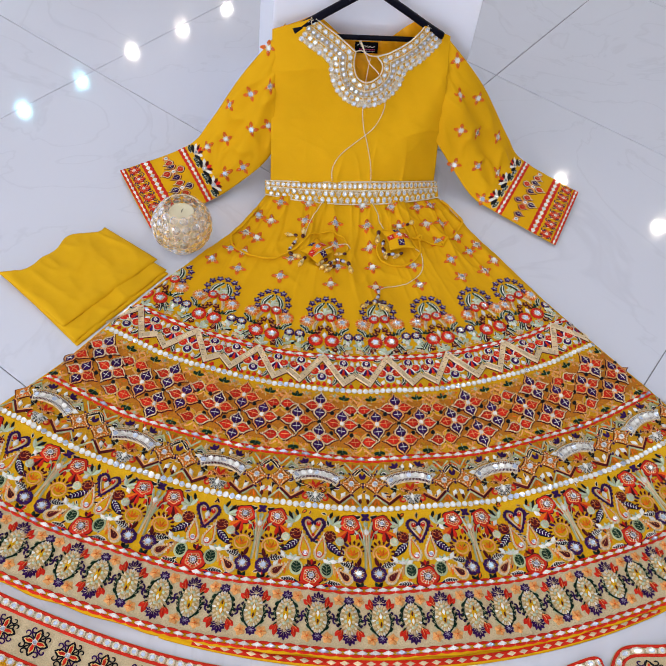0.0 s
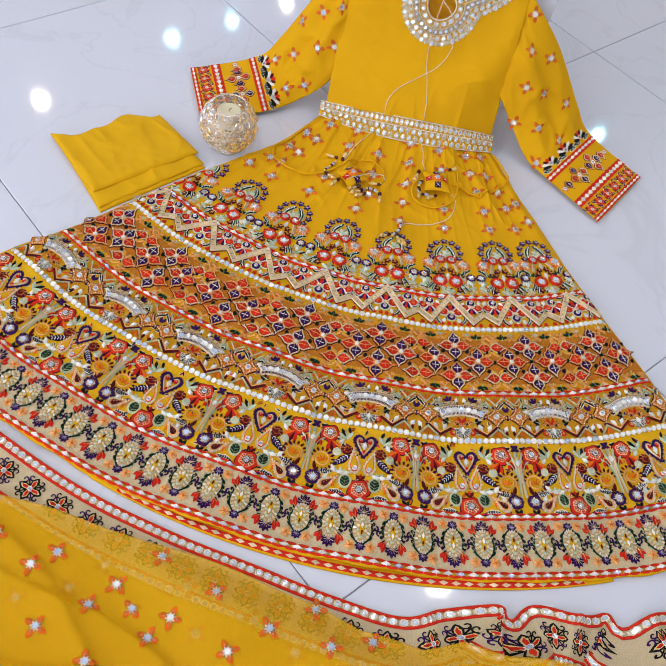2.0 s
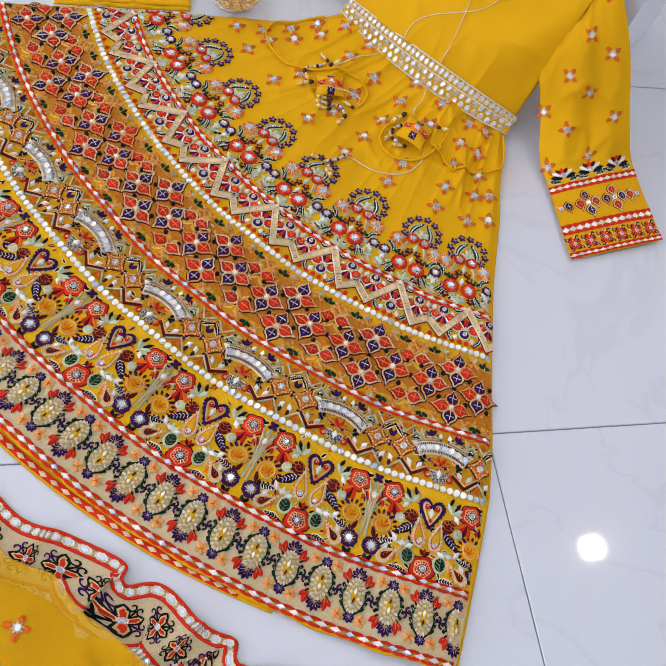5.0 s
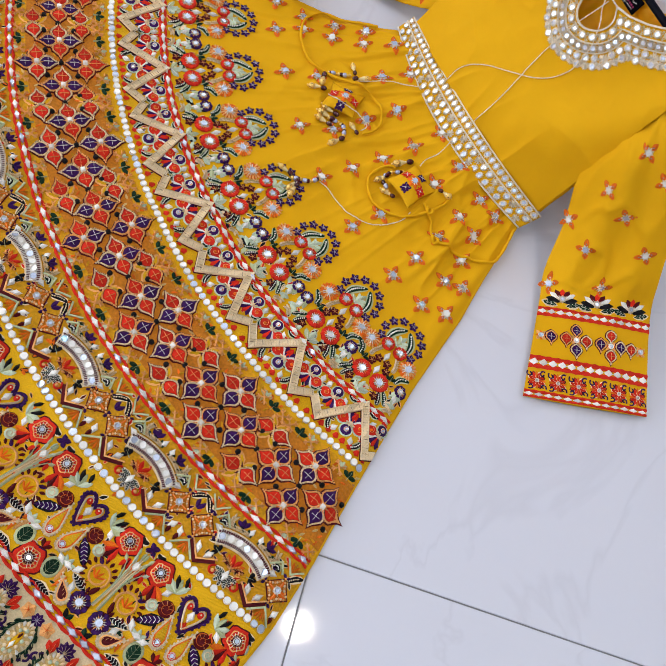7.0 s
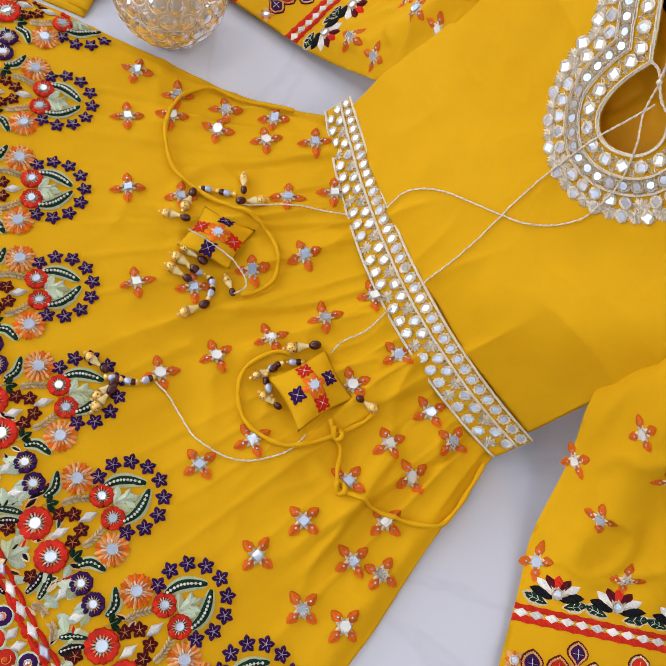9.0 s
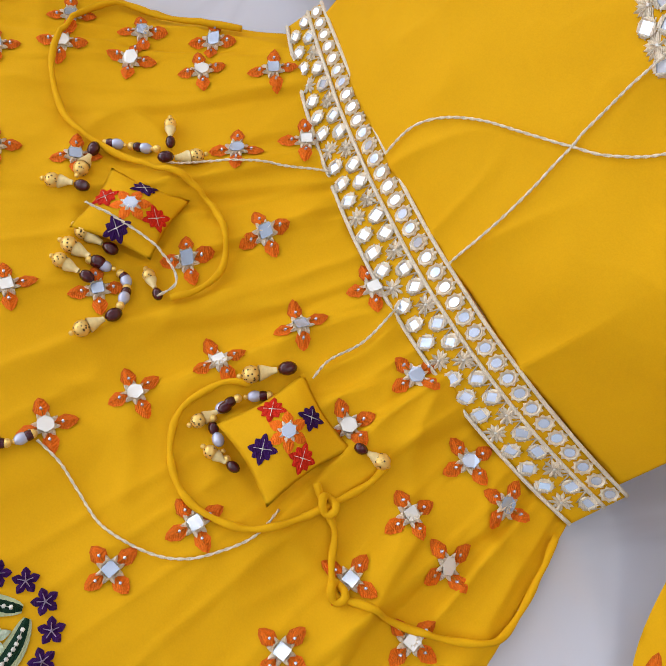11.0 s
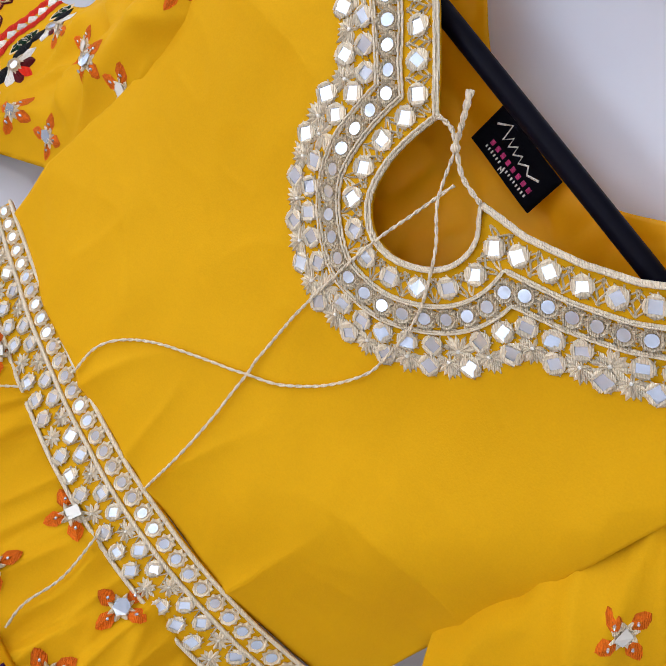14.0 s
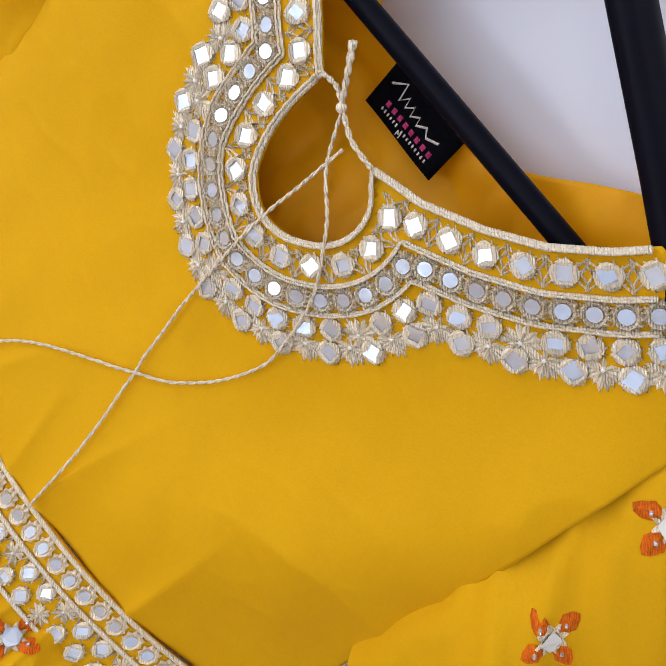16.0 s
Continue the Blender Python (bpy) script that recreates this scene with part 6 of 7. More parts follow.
sheet("patch", lambda u, v: label_at(LW * (u - 0.5), LH * (v - 0.5), 0.0), 16, 8, "label", label, lambda p, u, v: label_at(LW * (u - 0.5), LH * (v - 0.5), -0.0012))
st = Stitch(label_at)
zig = [(-0.021, 0.004), (-0.014, 0.0095), (-0.0125, 0.001), (-0.0085, 0.006), (-0.0075, 0.001), (-0.0035, 0.005), (-0.0025, 0.0005), (0.002, 0.004), (0.003, 0.0), (0.008, 0.0035), (0.011, 0.0), (0.018, 0.003)]
st.line(zig, 0.0013, "white", 0.0009)
st.done("stitched_mark", label, "white stitched flourish")
st = Stitch(label_at)
for k in range(8):
    x = -0.0165 + 0.0047 * k
    st.pad([(x, -0.0055), (x + 0.0026, -0.0055), (x + 0.0026, -0.0026), (x, -0.0026)], "pink", 0.0006)
st.done("stitched_bar", label, "pink stitched bars")
st = Stitch(label_at)
for k in range(16):
    x = -0.017 + 0.0023 * k
    if abs(k - 6) < 1:
        continue
    st.pad([(x, -0.0085), (x + 0.0010, -0.0085), (x + 0.0010, -0.0068), (x, -0.0068)], "white", 0.0006)
st.done("stitched_dashes", label, "row of fine white dashes")
fc = bpy.data.curves.new("size_letter", "FONT")
fc.body, fc.size, fc.extrude, fc.align_x = "M", 0.0042, 0.0002, "CENTER"
fo = new("size_letter", fc)
fo.parent = label
fo.matrix_local = Matrix.Translation(label_at(-0.001, -0.0108, 0.0007)) @ Matrix(((1, 0, 0, 0), (0, BV.y, BN.y, 0), (0, BV.z, BN.z, 0), (0, 0, 0, 1)))
fc.materials.append(MAT["white"])

# ---- drawstrings, sachets and bead tassels ----
def lay(pts, lift=0.004, steps=6):
    return [Vector((p.x, p.y, skirt_z(p.x, p.y) + lift)) for p in smooth_path([(x, y, 0) for x, y in pts], steps)]


def fabric_cord(pts, label, lift=0.0045):
    ob = thing("drawstring", label, "drawstring", "waist drawstrings")
    P = lay(pts, lift, 8)
    V, F = tube(P, lambda f: 0.0024 + 0.0004 * math.sin(f * 60), 8)
    mesh_object("cord", V, F, ["yellow"], None, ob)
    return ob


cR = fabric_cord([(0.040, -0.158), (0.032, -0.176), (0.037, -0.205), (0.055, -0.220), (0.077, -0.226), (0.098, -0.223), (0.120, -0.207), (0.131, -0.188), (0.134, -0.166), (0.134, -0.140), (0.132, -0.115), (0.126, -0.100)], "yellow fabric drawstring looped round a small sachet")
cR2 = fabric_cord([(0.118, -0.147), (0.133, -0.148), (0.150, -0.147), (0.168, -0.158), (0.184, -0.164), (0.198, -0.152), (0.222, -0.130), (0.241, -0.107), (0.253, -0.082), (0.245, -0.058), (0.230, -0.035), (0.214, -0.012)], "yellow fabric drawstring knotted and led to the waist")
cL = fabric_cord([(-0.230, -0.050), (-0.261, -0.094), (-0.285, -0.113), (-0.295, -0.130), (-0.291, -0.162), (-0.264, -0.188), (-0.234, -0.199), (-0.198, -0.200), (-0.164, -0.184), (-0.135, -0.162), (-0.114, -0.142), (-0.090, -0.132), (-0.062, -0.134), (-0.042, -0.146), (-0.035, -0.167), (-0.037, -0.184)], "yellow fabric drawstring looped over the skirt", 0.006)
for x, y in ((0.134, -0.146), (0.184, -0.163)):
    V, F = tube([Vector((x + 0.006 * math.cos(t), y + 0.004 * math.sin(t), skirt_z(x, y) + 0.007 + 0.003 * math.sin(2 * t))) for t in [2 * math.pi * k / 16 for k in range(16)]], 0.0028, 8, closed=True)
    mesh_object("knot", V, F, ["yellow"], None, cR2)
for pts, lift in (([(-0.080, -0.044), (-0.108, -0.092), (-0.124, -0.125), (-0.132, -0.151)], 0.004), ([(-0.118, -0.214), (-0.101, -0.200), (-0.080, -0.186), (-0.056, -0.178), (-0.039, -0.180), (-0.034, -0.195)], 0.022),
                  ([(0.032, -0.046), (0.045, -0.078), (0.047, -0.104), (0.054, -0.120)], 0.004),
                  ([(0.123, -0.174), (0.132, -0.194), (0.132, -0.217), (0.127, -0.240), (0.113, -0.259), (0.088, -0.277), (0.061, -0.283), (0.041, -0.287), (0.022, -0.295)], 0.0025)):
    ob = thing("gold_string", "thin twisted pale gold string laid on the skirt", "string", "gold strings")
    twisted("strand", lay(pts, lift), ob, 0.0008)


def sachet(corners, name_label, turn):
    """Small stuffed square with a mirror flower and four stitched squares."""
    ob = thing("sachet", name_label, "sachet", "sachets")
    C = [Vector((x, y)) for x, y in corners]
    mid = sum(C, Vector((0, 0))) / 4
    base = skirt_z(mid.x, mid.y) + 0.003

    def pt(u, v, side):
        a = C[0].lerp(C[3], v)
        b = C[1].lerp(C[2], v)
        p = a.lerp(b, u)
        pinch = 1 - 0.10 * math.sin(math.pi * u) * (abs(v - 0.5) * 2) - 0.10 * math.sin(math.pi * v) * (abs(u - 0.5) * 2)
        p = mid + (p - mid) * pinch
        w = max(0.0, math.sin(math.pi * u) * math.sin(math.pi * v)) ** 0.8
        z = base + 0.008 + side * 0.0125 * w + 0.0022 * noise.noise((p.x * 70, p.y * 70, 2)) * w + 0.0012 * noise.noise((p.x * 190, p.y * 190, 5)) * (1 - w)
        return Vector((p.x, p.y, z))
    sheet("cushion", lambda u, v: pt(u, v, 1), 24, 24, "yellow", ob, lambda p, u, v: pt(u, v, -0.55))
    e1, e2 = (C[1] - C[0]).length, (C[3] - C[0]).length

    def place(x, y, h):
        return pt(0.5 + x / e1, 0.5 + y / e2, 1) + Vector((0, 0, h + 0.0006))
    for k, (sx, sy) in enumerate(((0, -1), (1, 0), (0, 1), (-1, 0))):
        st = Stitch(place)
        x, y = sx * 0.0205, sy * 0.0205
        m = ("red", "purple")[k % 2]
        for d in range(4):
            st.petal(x, y, 90 * d + 45, 0.0108, 0.0062, m, 0.0014, tip=0.5)
            st.petal(x, y, 90 * d, 0.0088, 0.0058, m, 0.0012)
            t = radians(90 * d + 45)
            st.line([(x, y), (x + 0.0065 * math.cos(t), y + 0.0065 * math.sin(t))], 0.0009, "white", 0.002)
        st.done("stitched_square", ob)
    st = Stitch(place)
    for d in range(6):
        st.petal(0, 0, 60 * d, 0.0150, 0.0080, "orange", 0.0015)
    for d in range(8):
        st.petal(0, 0, 45 * d, 0.0078, 0.004, "silver", 0.002)
    st.mirror(0, 0, 0.0052, 6, None, 0.0024)
    st.done("mirror_flower", ob)
    return ob


sachet([(0.059, -0.191), (0.048, -0.124), (0.107, -0.117), (0.120, -0.183)], "stuffed yellow square sachet with mirror flower, on the skirt", 0)
sachet([(-0.109, -0.229), (-0.145, -0.186), (-0.102, -0.144), (-0.067, -0.187)], "stuffed yellow square sachet among bead tassels, on the skirt", 0)


def bead(pos, r, mat, parent, name, stretch=1.0, axis=(1, 0)):
    bm = bmesh.new()
    bmesh.ops.create_uvsphere(bm, u_segments=12, v_segments=8, radius=r)
    ang = math.atan2(axis[1], axis[0])
    bmesh.ops.transform(bm, matrix=Matrix.Translation(pos) @ Matrix.Rotation(ang, 4, "Z") @ Matrix.Diagonal((stretch, 1, 1, 1)), verts=bm.verts)
    return part(name, bm, mat, parent)


def tassel(a, b, big=False, lift=0.006):
    """Dark bead, cream cone and filigree gold ball on a thread, from a to b."""
    ob = thing("bead_tassel", "gold filigree bead tassel with garnet bead on the skirt", "tassel", "bead tassels")
    A, B = Vector(a), Vector(b)
    d = (B - A)
    L = d.length
    d.normalize()
    P = lambda f: Vector((A.x + (B.x - A.x) * f, A.y + (B.y - A.y) * f, skirt_z(A.x + (B.x - A.x) * f, A.y + (B.y - A.y) * f) + lift))
    ax = (d.x, d.y)
    k = max(0.9, min(1.25, L / 0.030))
    bead(P(0.10), 0.0040 * k, "bead_dark", ob, "garnet_bead", 1.35, ax)
    V, F = [], []
    m = 12
    c0, c1 = P(0.30), P(0.62)
    side = Vector((-d.y, d.x, 0))
    for i, (f, r) in enumerate(((0, 0.0016), (0.3, 0.0022), (0.8, 0.0042), (1, 0.0046))):
        c = c0.lerp(c1, f)
        V += [c + (side * math.cos(2 * math.pi * j / m) + Vector((0, 0, 1)) * math.sin(2 * math.pi * j / m)) * r * k for j in range(m)]
    for i in range(3):
        F += [(i * m + j, i * m + (j + 1) % m, (i + 1) * m + (j + 1) % m, (i + 1) * m + j) for j in range(m)]
    F += [tuple(range(m)), tuple(3 * m + j for j in range(m))[::-1]]
    mesh_object("cone_cap", V, F, ["ivory"], None, ob)
    bead(P(0.76), (0.0062 if big else 0.0050) * k, "filigree", ob, "filigree_ball", 1.05, ax)
    bead(P(0.97), 0.0018, "bead_gold", ob, "end_bead")
    bead(P(0.22), 0.0015, "bead_gold", ob, "spacer_bead")
    return ob


for a, b in (((0.042, -0.129), (0.033, -0.165)), ((0.048, -0.177), (0.050, -0.206)), ((0.089, -0.189), (0.066, -0.203))):
    tassel(a, b)
tassel((0.109, -0.115), (0.128, -0.100), True)
for a, b in (((-0.134, -0.208), (-0.152, -0.234)), ((-0.168, -0.190), (-0.143, -0.212)), ((-0.148, -0.141), (-0.174, -0.131)), ((-0.136, -0.153), (-0.130, -0.120)),
             ((-0.078, -0.217), (-0.105, -0.238)), ((-0.085, -0.206), (-0.112, -0.226)), ((-0.070, -0.228), (-0.095, -0.247)), ((-0.041, -0.191), (-0.066, -0.191)), ((-0.039, -0.220), (-0.035, -0.254)),
             ((0.010, -0.330), (0.022, -0.358)), ((-0.002, -0.336), (-0.026, -0.350)), ((0.016, -0.334), (0.034, -0.362))):
    tassel(a, b)


def bead_chain(pts, label):
    ob = thing("bead_chain", label, "beads", "bead chains")
    P = lay(pts, 0.005, 4)
    for k, p in enumerate(P):
        j = k % 4
        q = P[min(k + 1, len(P) - 1)] - P[max(k - 1, 0)]
        bead(p, (0.0030, 0.0036, 0.0040, 0.0016)[j], ("bead_gold", "bead_dark", "bead_clear", "bead_gold")[j], ob, ("gold_bead", "garnet_bead", "crystal_bead", "spacer_bead")[j], 1.3 if j in (1, 2) else 1.0, (q.x, q.y))


bead_chain([(-0.169, -0.182), (-0.160, -0.166), (-0.149, -0.151)], "crystal and garnet beads above a sachet")
bead_chain([(-0.084, -0.224), (-0.068, -0.208), (-0.056, -0.208), (-0.044, -0.217)], "crystal and garnet beads below a sachet")
bead_chain([(0.052, -0.150), (0.046, -0.170), (0.052, -0.190), (0.080, -0.192)], "crystal and garnet beads beside a sachet")
bead_chain([(0.018, -0.296), (0.018, -0.312), (0.010, -0.326), (0.004, -0.338)], "gold and crystal beads at a string end")

# ---- folded trousers ----
trousers = thing("folded_trousers", "plain yellow cotton trousers folded in layers on the floor", "trousers")


def fold_layer(name, z0, z1, A, B, C, D, seed):
    A, B, C, D = (Vector(p) for p in (A, B, C, D))

    def pt(u, v):
        p = A.lerp(B, u).lerp(D.lerp(C, u), v)
        wave = 0.012 * math.sin(u * 9 + seed) * (1 - v) ** 3 + 0.006 * math.sin(u * 17 + seed) * (1 - v) ** 6
        out = (A - D).normalized()
        p = p + out * wave
        e = min(1.0, 14 * min(u, 1 - u, v, 1 - v))
        h = math.sqrt(max(0.0, 1 - (1 - e) ** 2))
        z = z0 + (z1 - z0) * (0.35 + 0.65 * h) + 0.0035 * noise.noise((p.x * 14, p.y * 14, seed)) * h + 0.0030 * (1 - abs(noise.noise((p.x * 16 + p.y * 9, p.y * 13, seed)))) ** 6 * h + 0.0012 * noise.noise((p.x * 45, p.y * 45, seed)) * h
        return Vector((p.x, p.y, z))
    sheet(name, pt, 60, 50, "cotton", trousers, lambda p, u, v: (p[0], p[1], z0))


fold_layer("folded_layer", 0.001, 0.006, (-0.752, -0.256), (-0.590, -0.116), (-0.432, -0.232), (-0.606, -0.430), 1.0)
fold_layer("folded_layer", 0.006, 0.012, (-0.760, -0.254), (-0.584, -0.104), (-0.436, -0.226), (-0.610, -0.422), 1.6)
fold_layer("folded_layer", 0.012, 0.019, (-0.768, -0.250), (-0.581, -0.092), (-0.456, -0.200), (-0.634, -0.388), 2.0)

# ---- candle holder ----
holder = thing("candle_holder", "round crystal disc candle holder with champagne wire, on the floor", "candle holder", at=(-0.402, -0.140, 0))
R, CZ = 0.0635, 0.0615


def crystal_mesh():
    V, F = [], []
    m = 10
    for r, z in ((0.0, 0.0028), (0.0058, 0.0022), (0.0092, 0.0), (0.0058, -0.0022), (0.0, -0.0028)):
        V += [(r * math.cos(2 * math.pi * k / m), r * math.sin(2 * math.pi * k / m), z) for k in range(m)]
    for j in range(4):
        F += [(j * m + k, j * m + (k + 1) % m, (j + 1) * m + (k + 1) % m, (j + 1) * m + k) for k in range(m)]
    me = bpy.data.meshes.new("crystal")
    me.from_pydata(V, [], F)
    me.materials.append(MAT["crystal"])
    return me


def wire_mesh():
    V, F = tube([(0.0108 * math.cos(2 * math.pi * k / 14), 0.0108 * math.sin(2 * math.pi * k / 14), 0) for k in range(14)], 0.0007, 5, closed=True)
    me = bpy.data.meshes.new("wire_ring")
    me.from_pydata([tuple(v) for v in V], [], F)
    me.materials.append(MAT["wire"])
    me.polygons.foreach_set("use_smooth", [True] * len(me.polygons))
    return me


CR, WR = crystal_mesh(), wire_mesh()
for j in range(7):
    el = -58 + 17.5 * j
    n = max(5, round(2 * math.pi * R * math.cos(radians(el)) / 0.0212))
    for k in range(n):
        az = 2 * math.pi * (k + 0.5 * (j % 2)) / n
        d = Vector((math.cos(radians(el)) * math.cos(az), math.cos(radians(el)) * math.sin(az), math.sin(radians(el))))
        m = Matrix.Translation(Vector((0, 0, CZ)) + d * R) @ d.to_track_quat("Z", "Y").to_matrix().to_4x4()
        a = new("crystal", CR)
        a.parent, a.matrix_local = holder, m
        b = new("wire_ring", WR)
        b.parent, b.matrix_local = holder, m
V, F = tube([(0.034 * math.cos(2 * math.pi * k / 32), 0.034 * math.sin(2 * math.pi * k / 32), 0.0045) for k in range(32)], 0.003, 8, closed=True)
mesh_object("base_ring", V, F, ["wire"], None, holder)
V, F = tube([(0.040 * math.cos(2 * math.pi * k / 32), 0.040 * math.sin(2 * math.pi * k / 32), CZ + 0.050) for k in range(32)], 0.0012, 6, closed=True)
mesh_object("rim_wire", V, F, ["wire"], None, holder)
V, F = [], []
for r, z in ((0.0, 0.0035), (0.033, 0.0035), (0.034, 0.006), (0.033, 0.008), (0.0, 0.008)):
    V += [(r * math.cos(2 * math.pi * k / 32), r * math.sin(2 * math.pi * k / 32), z) for k in range(32)]
for j in range(4):
    F += [(j * 32 + k, j * 32 + (k + 1) % 32, (j + 1) * 32 + (k + 1) % 32, (j + 1) * 32 + k) for k in range(32)]
mesh_object("candle_plate", V, F, ["wire"], None, holder)

candle = thing("candle", "ivory pillar candle with a short wick in the crystal holder", "candle", at=(-0.402, -0.140, 0.0082))
V, F = [], []
n = 32
prof = ((0.0, 0.0), (0.0265, 0.0), (0.0275, 0.002), (0.0275, 0.088), (0.0265, 0.091), (0.0245, 0.0915), (0.020, 0.0895), (0.008, 0.0885), (0.0, 0.0885))
for r, z in prof:
    V += [(r * math.cos(2 * math.pi * k / n), r * math.sin(2 * math.pi * k / n), z) for k in range(n)]
for j in range(len(prof) - 1):
    F += [(j * n + k, j * n + (k + 1) % n, (j + 1) * n + (k + 1) % n, (j + 1) * n + k) for k in range(n)]
mesh_object("wax", V, F, ["wax"], None, candle)
V, F = tube([(0, 0, 0.087), (0.001, 0, 0.093), (0.004, 0.001, 0.097)], 0.0009, 6)
mesh_object("wick", V, F, ["black"], None, candle)

# ---- dupatta (long scarf) ----
scarf = thing("scarf", "sheer yellow scarf with mirrored border, bunched on the floor", "scarf")
EDGE = [(-1.30, -0.62), (-1.05, -0.745), (-0.80, -0.868), (-0.592, -0.974), (-0.430, -1.042), (-0.280, -1.083), (-0.137, -1.111), (0.002, -1.137), (0.107, -1.147),
        (0.176, -1.120), (0.248, -1.102), (0.279, -1.116), (0.317, -1.086), (0.386, -1.090), (0.444, -1.080), (0.460, -1.094), (0.534, -1.056), (0.66, -1.035), (0.82, -1.03)]
EP = smooth_path([(x, y, 0) for x, y in EDGE], 14)
cumE = [0.0]
for a, b in zip(EP, EP[1:]):
    cumE.append(cumE[-1] + (b - a).length)
LEN = cumE[-1]
EX, EY = [p.x for p in EP], [p.y for p in EP]
START = float(np.interp(0.10, EX, cumE))


def border_at(c, y, h=0.0):
    """A point c metres along the scarf's edge, y metres in from it."""
    def e(q):
        return Vector((float(np.interp(q, cumE, EX)), float(np.interp(q, cumE, EY))))
    p, d = e(c), e(min(c + 0.012, LEN)) - e(max(c - 0.012, 0))
    d.normalize()
    n = Vector((d.y, -d.x))
    ruf = smoothstep(START - 0.02, START + 0.10, c)
    f = 0.5 + 0.5 * math.sin((c - START) * 46 + y * 14)
    z = 0.004 + 0.002 * noise.noise((c * 9, y * 9, 0)) + ruf * (0.017 * f * (0.4 + 5 * y) + 0.004 * f)
    q = p + n * y + d * (ruf * 0.018 * math.sin((c - START) * 46 + 1.2 + y * 10))
    return Vector((q.x, q.y, z + h))


BW = 0.098
sheet("border", lambda u, v: border_at(LEN * u, BW * v), 420, 10, "beige", scarf, lambda p, u, v: (p[0], p[1], max(0.0005, p[2] - 0.003)), "beige gold scarf border")


def on_border(c0, y0):
    return lambda x, y, h: border_at(c0 + x, y0 + y, h + 0.0008)


for y in (0.0035, 0.0185, BW - 0.019, BW - 0.004):
    V, F = tube([border_at(LEN * k / 400, y, 0.001) for k in range(401)], 0.0026, 6, flat=0.7)
    mesh_object("red_edging", V, F, ["red"], None, scarf)
c = 0.2
k = 0
while c < LEN - 0.02:
    st = Stitch(on_border(c, 0.0))
    st.mirror(0, 0.011, 0.0062, 12, "silver", 0.0016, lean=0.06)
    st.done("edge_mirror", scarf)
    if True:
        st = Stitch(on_border(c, 0.0))
        st.mirror(0, BW - 0.0115, 0.0062, 12, "silver", 0.0016, lean=0.06)
        st.done("edge_mirror", scarf)
    c += 0.0146
    k += 1
c = 0.35
while c < LEN - 0.05:
    st = Stitch(on_border(c, BW / 2 - 0.001))
    for d in range(4):
        st.petal(0, 0, 90 * d, 0.022, 0.0135, "black", 0.0008)
        st.petal(0, 0, 90 * d, 0.0195, 0.0105, "gold", 0.0012)
        st.petal(0, 0, 90 * d, 0.0170, 0.0075, "red", 0.0017)
        t = radians(90 * d + 45)
        for sg in (1, -1):
            st.line([(0.006 * math.cos(t), 0.006 * math.sin(t)), (0.017 * math.cos(t), 0.017 * math.sin(t))], 0.0022, "black" if d % 2 else "purple", 0.0012)
            st.curl(0.020 * math.cos(t + sg * 0.28), 0.020 * math.sin(t + sg * 0.28), 0.0055, math.degrees(t) + 180, sg * 0.8, 0.0022, "black" if d % 2 else "purple", 0.0012)
    st.mirror(0, 0, 0.0042, 8, "white", 0.0022)
    st.done("border_flower", scarf, "red border flower with black scrolls")
    c += 0.0545

# under cloth and the sheer fold over it
TOPX = (-1.4, -0.80, -0.555, -0.445, -0.341, -0.238, -0.136, -0.030, 0.040, 0.14, 0.20, 0.27, 0.40, 0.9)
TOPY = (-0.78, -0.99, -1.084, -1.098, -1.106, -1.123, -1.138, -1.158, -1.190, -1.197, -1.170, -1.185, -1.18, -1.14)


def cloth_z(x, y, seed, amp):
    d = smoothstep(0.0, 0.06, ramp(x, TOPX, TOPY) - y)
    f = math.sin(7 * x + 16 * y + seed + 2.0 * noise.noise((x * 3, y * 3, seed)))
    g = (x * 0.45 + y * 1.0) * 11 + seed * 2 + 1.5 * noise.noise((x * 2.5, y * 2.5, seed + 5))
    crease = (g / math.pi) % 1.0
    step = 0.0
    if seed > 2:
        for off, bow in ((0.085, 5.0), (0.20, 7.0)):
            line = ramp(x, TOPX, TOPY) - off - 0.05 * (0.5 + 0.5 * math.sin(x * bow + off * 30)) - 0.18 * smoothstep(-0.35, 0.15, x)
            step += 0.010 * smoothstep(-0.004, 0.006, line - y)
    return step + amp * d * (0.5 + 0.5 * f) ** 2 + 0.009 * d * crease ** 4 + 0.004 * noise.noise((x * 8, y * 8, seed))


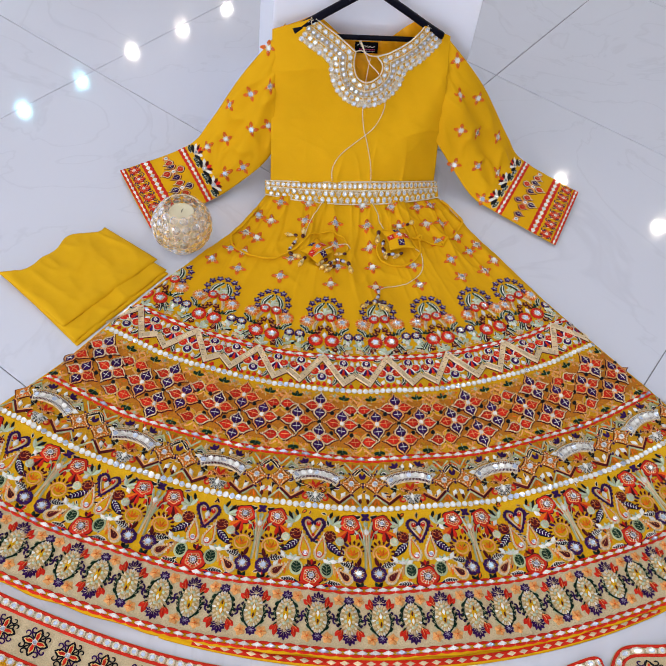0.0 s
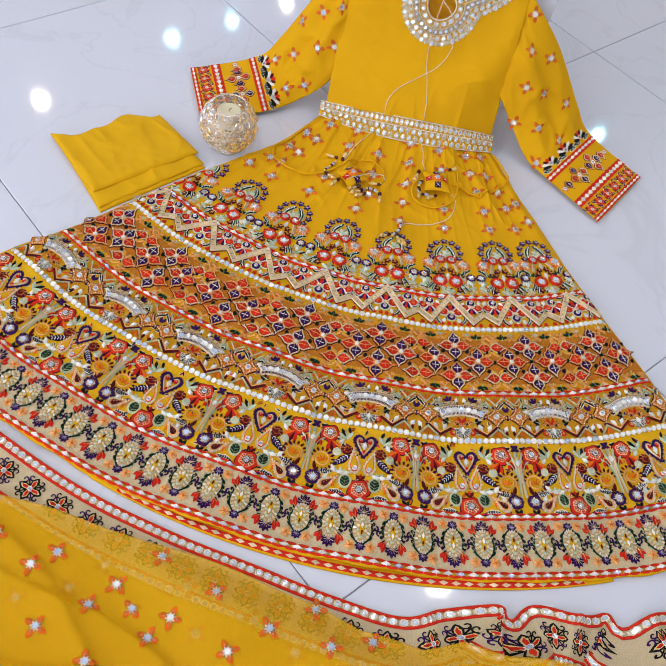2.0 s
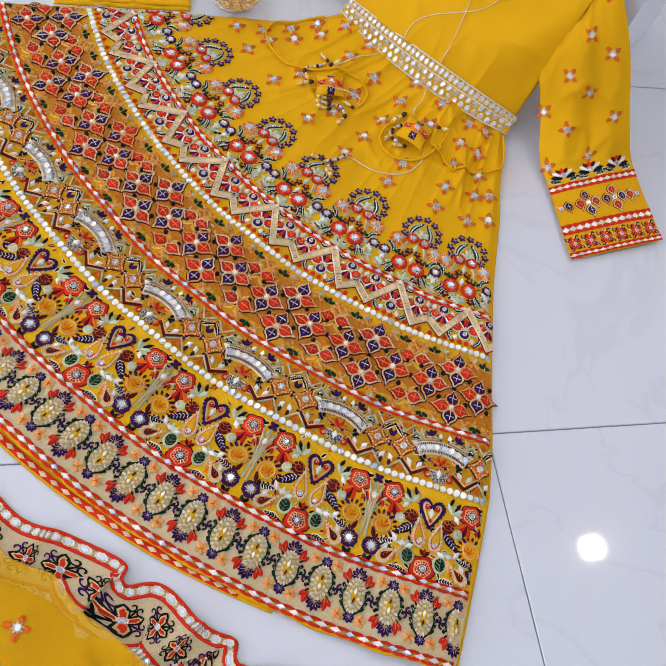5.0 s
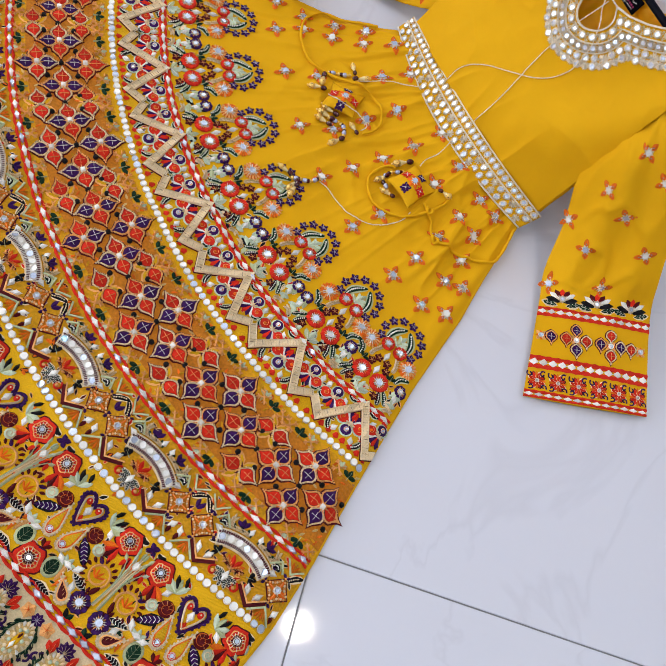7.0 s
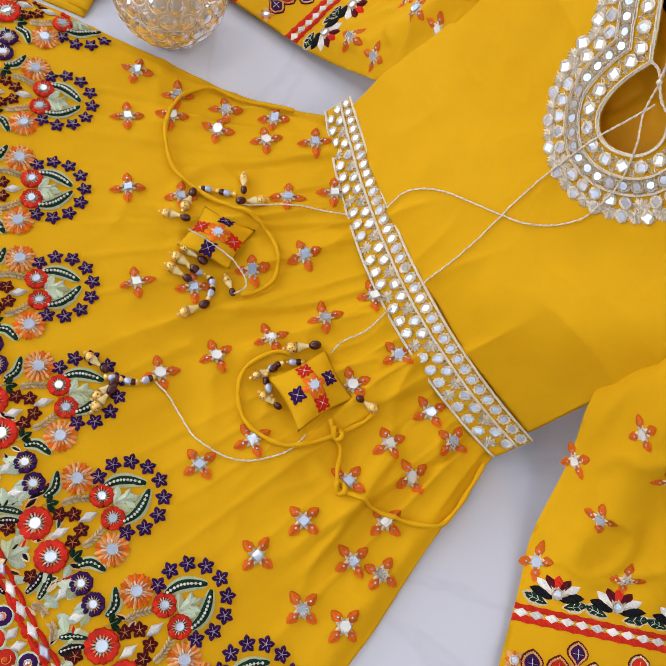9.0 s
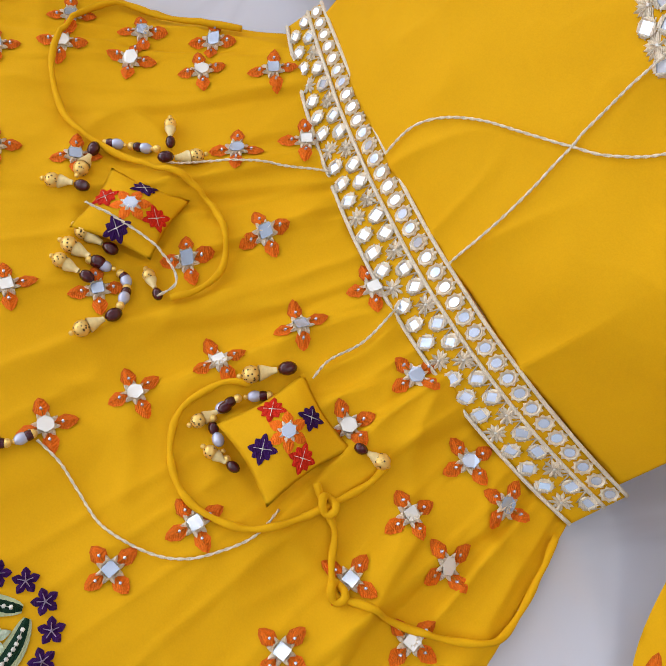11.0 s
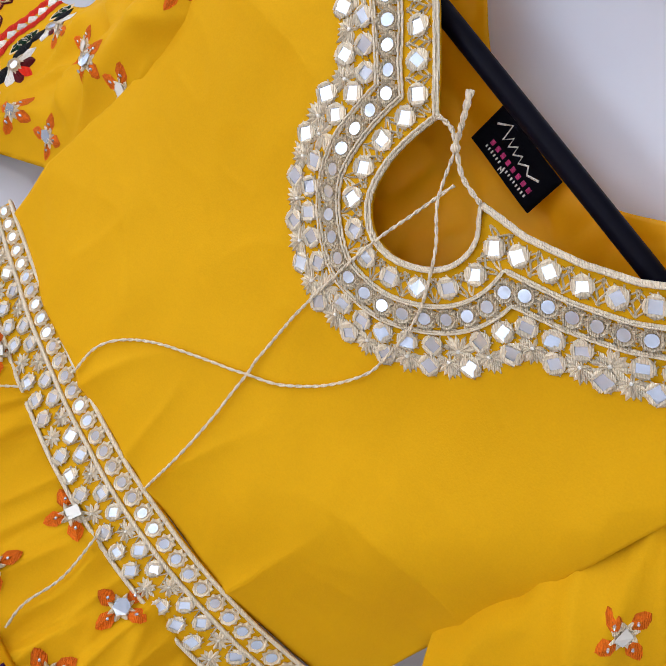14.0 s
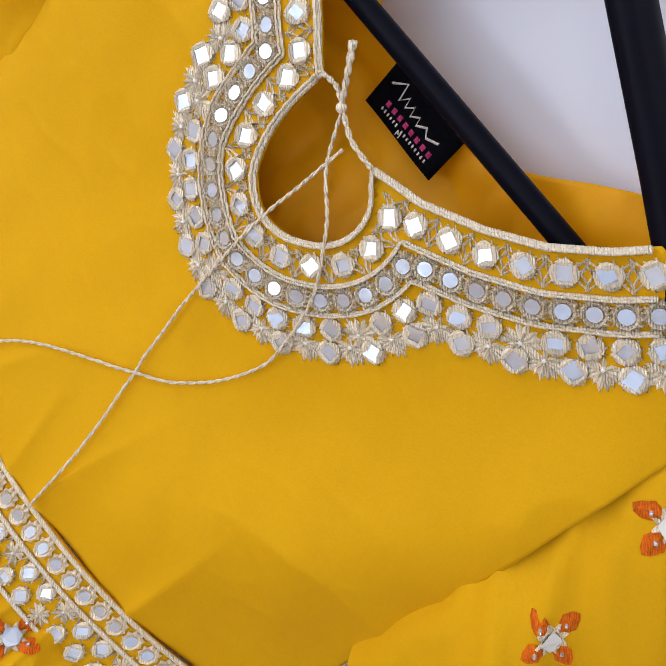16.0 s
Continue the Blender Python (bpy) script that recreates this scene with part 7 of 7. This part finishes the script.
def under_pt(u, v):
    x = -1.25 + 2.05 * u
    top = ramp(x, EX, EY) - BW + 0.004
    y = top + (-1.95 + 0.05 * math.sin(x * 5) + 0.03 * math.sin(x * 13) - top) * v
    return Vector((x, y, 0.008 + max(-0.003, cloth_z(x, y, 1.0, 0.012))))


def over_pt(u, v):
    x = -1.28 + 2.00 * u
    top = ramp(x, TOPX, TOPY) + 0.004 * math.sin(x * 23)
    y = top + (-1.9 + 0.07 * math.sin(x * 4 + 1) + 0.03 * math.sin(x * 11) - top) * v
    z = 0.019 + cloth_z(x, y, 3.0, 0.018) + smoothstep(0.12, 0.3, x) * 0.012
    return Vector((x, y, z))


sheet("under_layer", under_pt, 110, 60, "yellow", scarf, lambda p, u, v: (p[0], p[1], max(0.0008, p[2] - 0.003)))
sheet("sheer_layer", over_pt, 220, 150, "sheer", scarf, lambda p, u, v: (p[0], p[1], p[2] - 0.0012), "sheer yellow chiffon layer")


def on_scarf(x0, y0):
    def f(x, y, h):
        X, Y = x0 + x, y0 + y
        z = 0.019 + cloth_z(X, Y, 3.0, 0.018) + smoothstep(0.12, 0.3, X) * 0.012
        return (X, Y, z + 0.001 + h)
    return f


SPOTS = [(-0.463, -1.188), (-0.433, -1.160), (-0.363, -1.227), (-0.423, -1.275), (-0.333, -1.190), (-0.266, -1.258), (-0.278, -1.135), (-0.241, -1.225), (-0.184, -1.176),
         (-0.095, -1.216), (-0.148, -1.260), (-0.031, -1.169), (-0.001, -1.225), (0.062, -1.202), (-0.53, -1.15), (-0.55, -1.24), (-0.62, -1.12), (-0.64, -1.20), (0.14, -1.24),
         (-0.34, -1.31), (-0.20, -1.31), (-0.06, -1.29), (0.06, -1.28), (-0.50, -1.33), (0.22, -1.25), (0.31, -1.25)]
for x, y in SPOTS:
    star_flower(on_scarf(x, y), scarf, 0.95, random.uniform(0, 90))
for x, y in ((-0.40, -1.205), (-0.30, -1.22), (-0.20, -1.235), (-0.12, -1.20), (-0.05, -1.235), (-0.47, -1.235), (-0.36, -1.16), (-0.23, -1.17)):
    star_flower(lambda a, b, h, x=x, y=y: (x + a, y + b, 0.010 + max(-0.003, cloth_z(x + a, y + b, 1.0, 0.012)) + h), scarf, 0.95, random.uniform(0, 90))
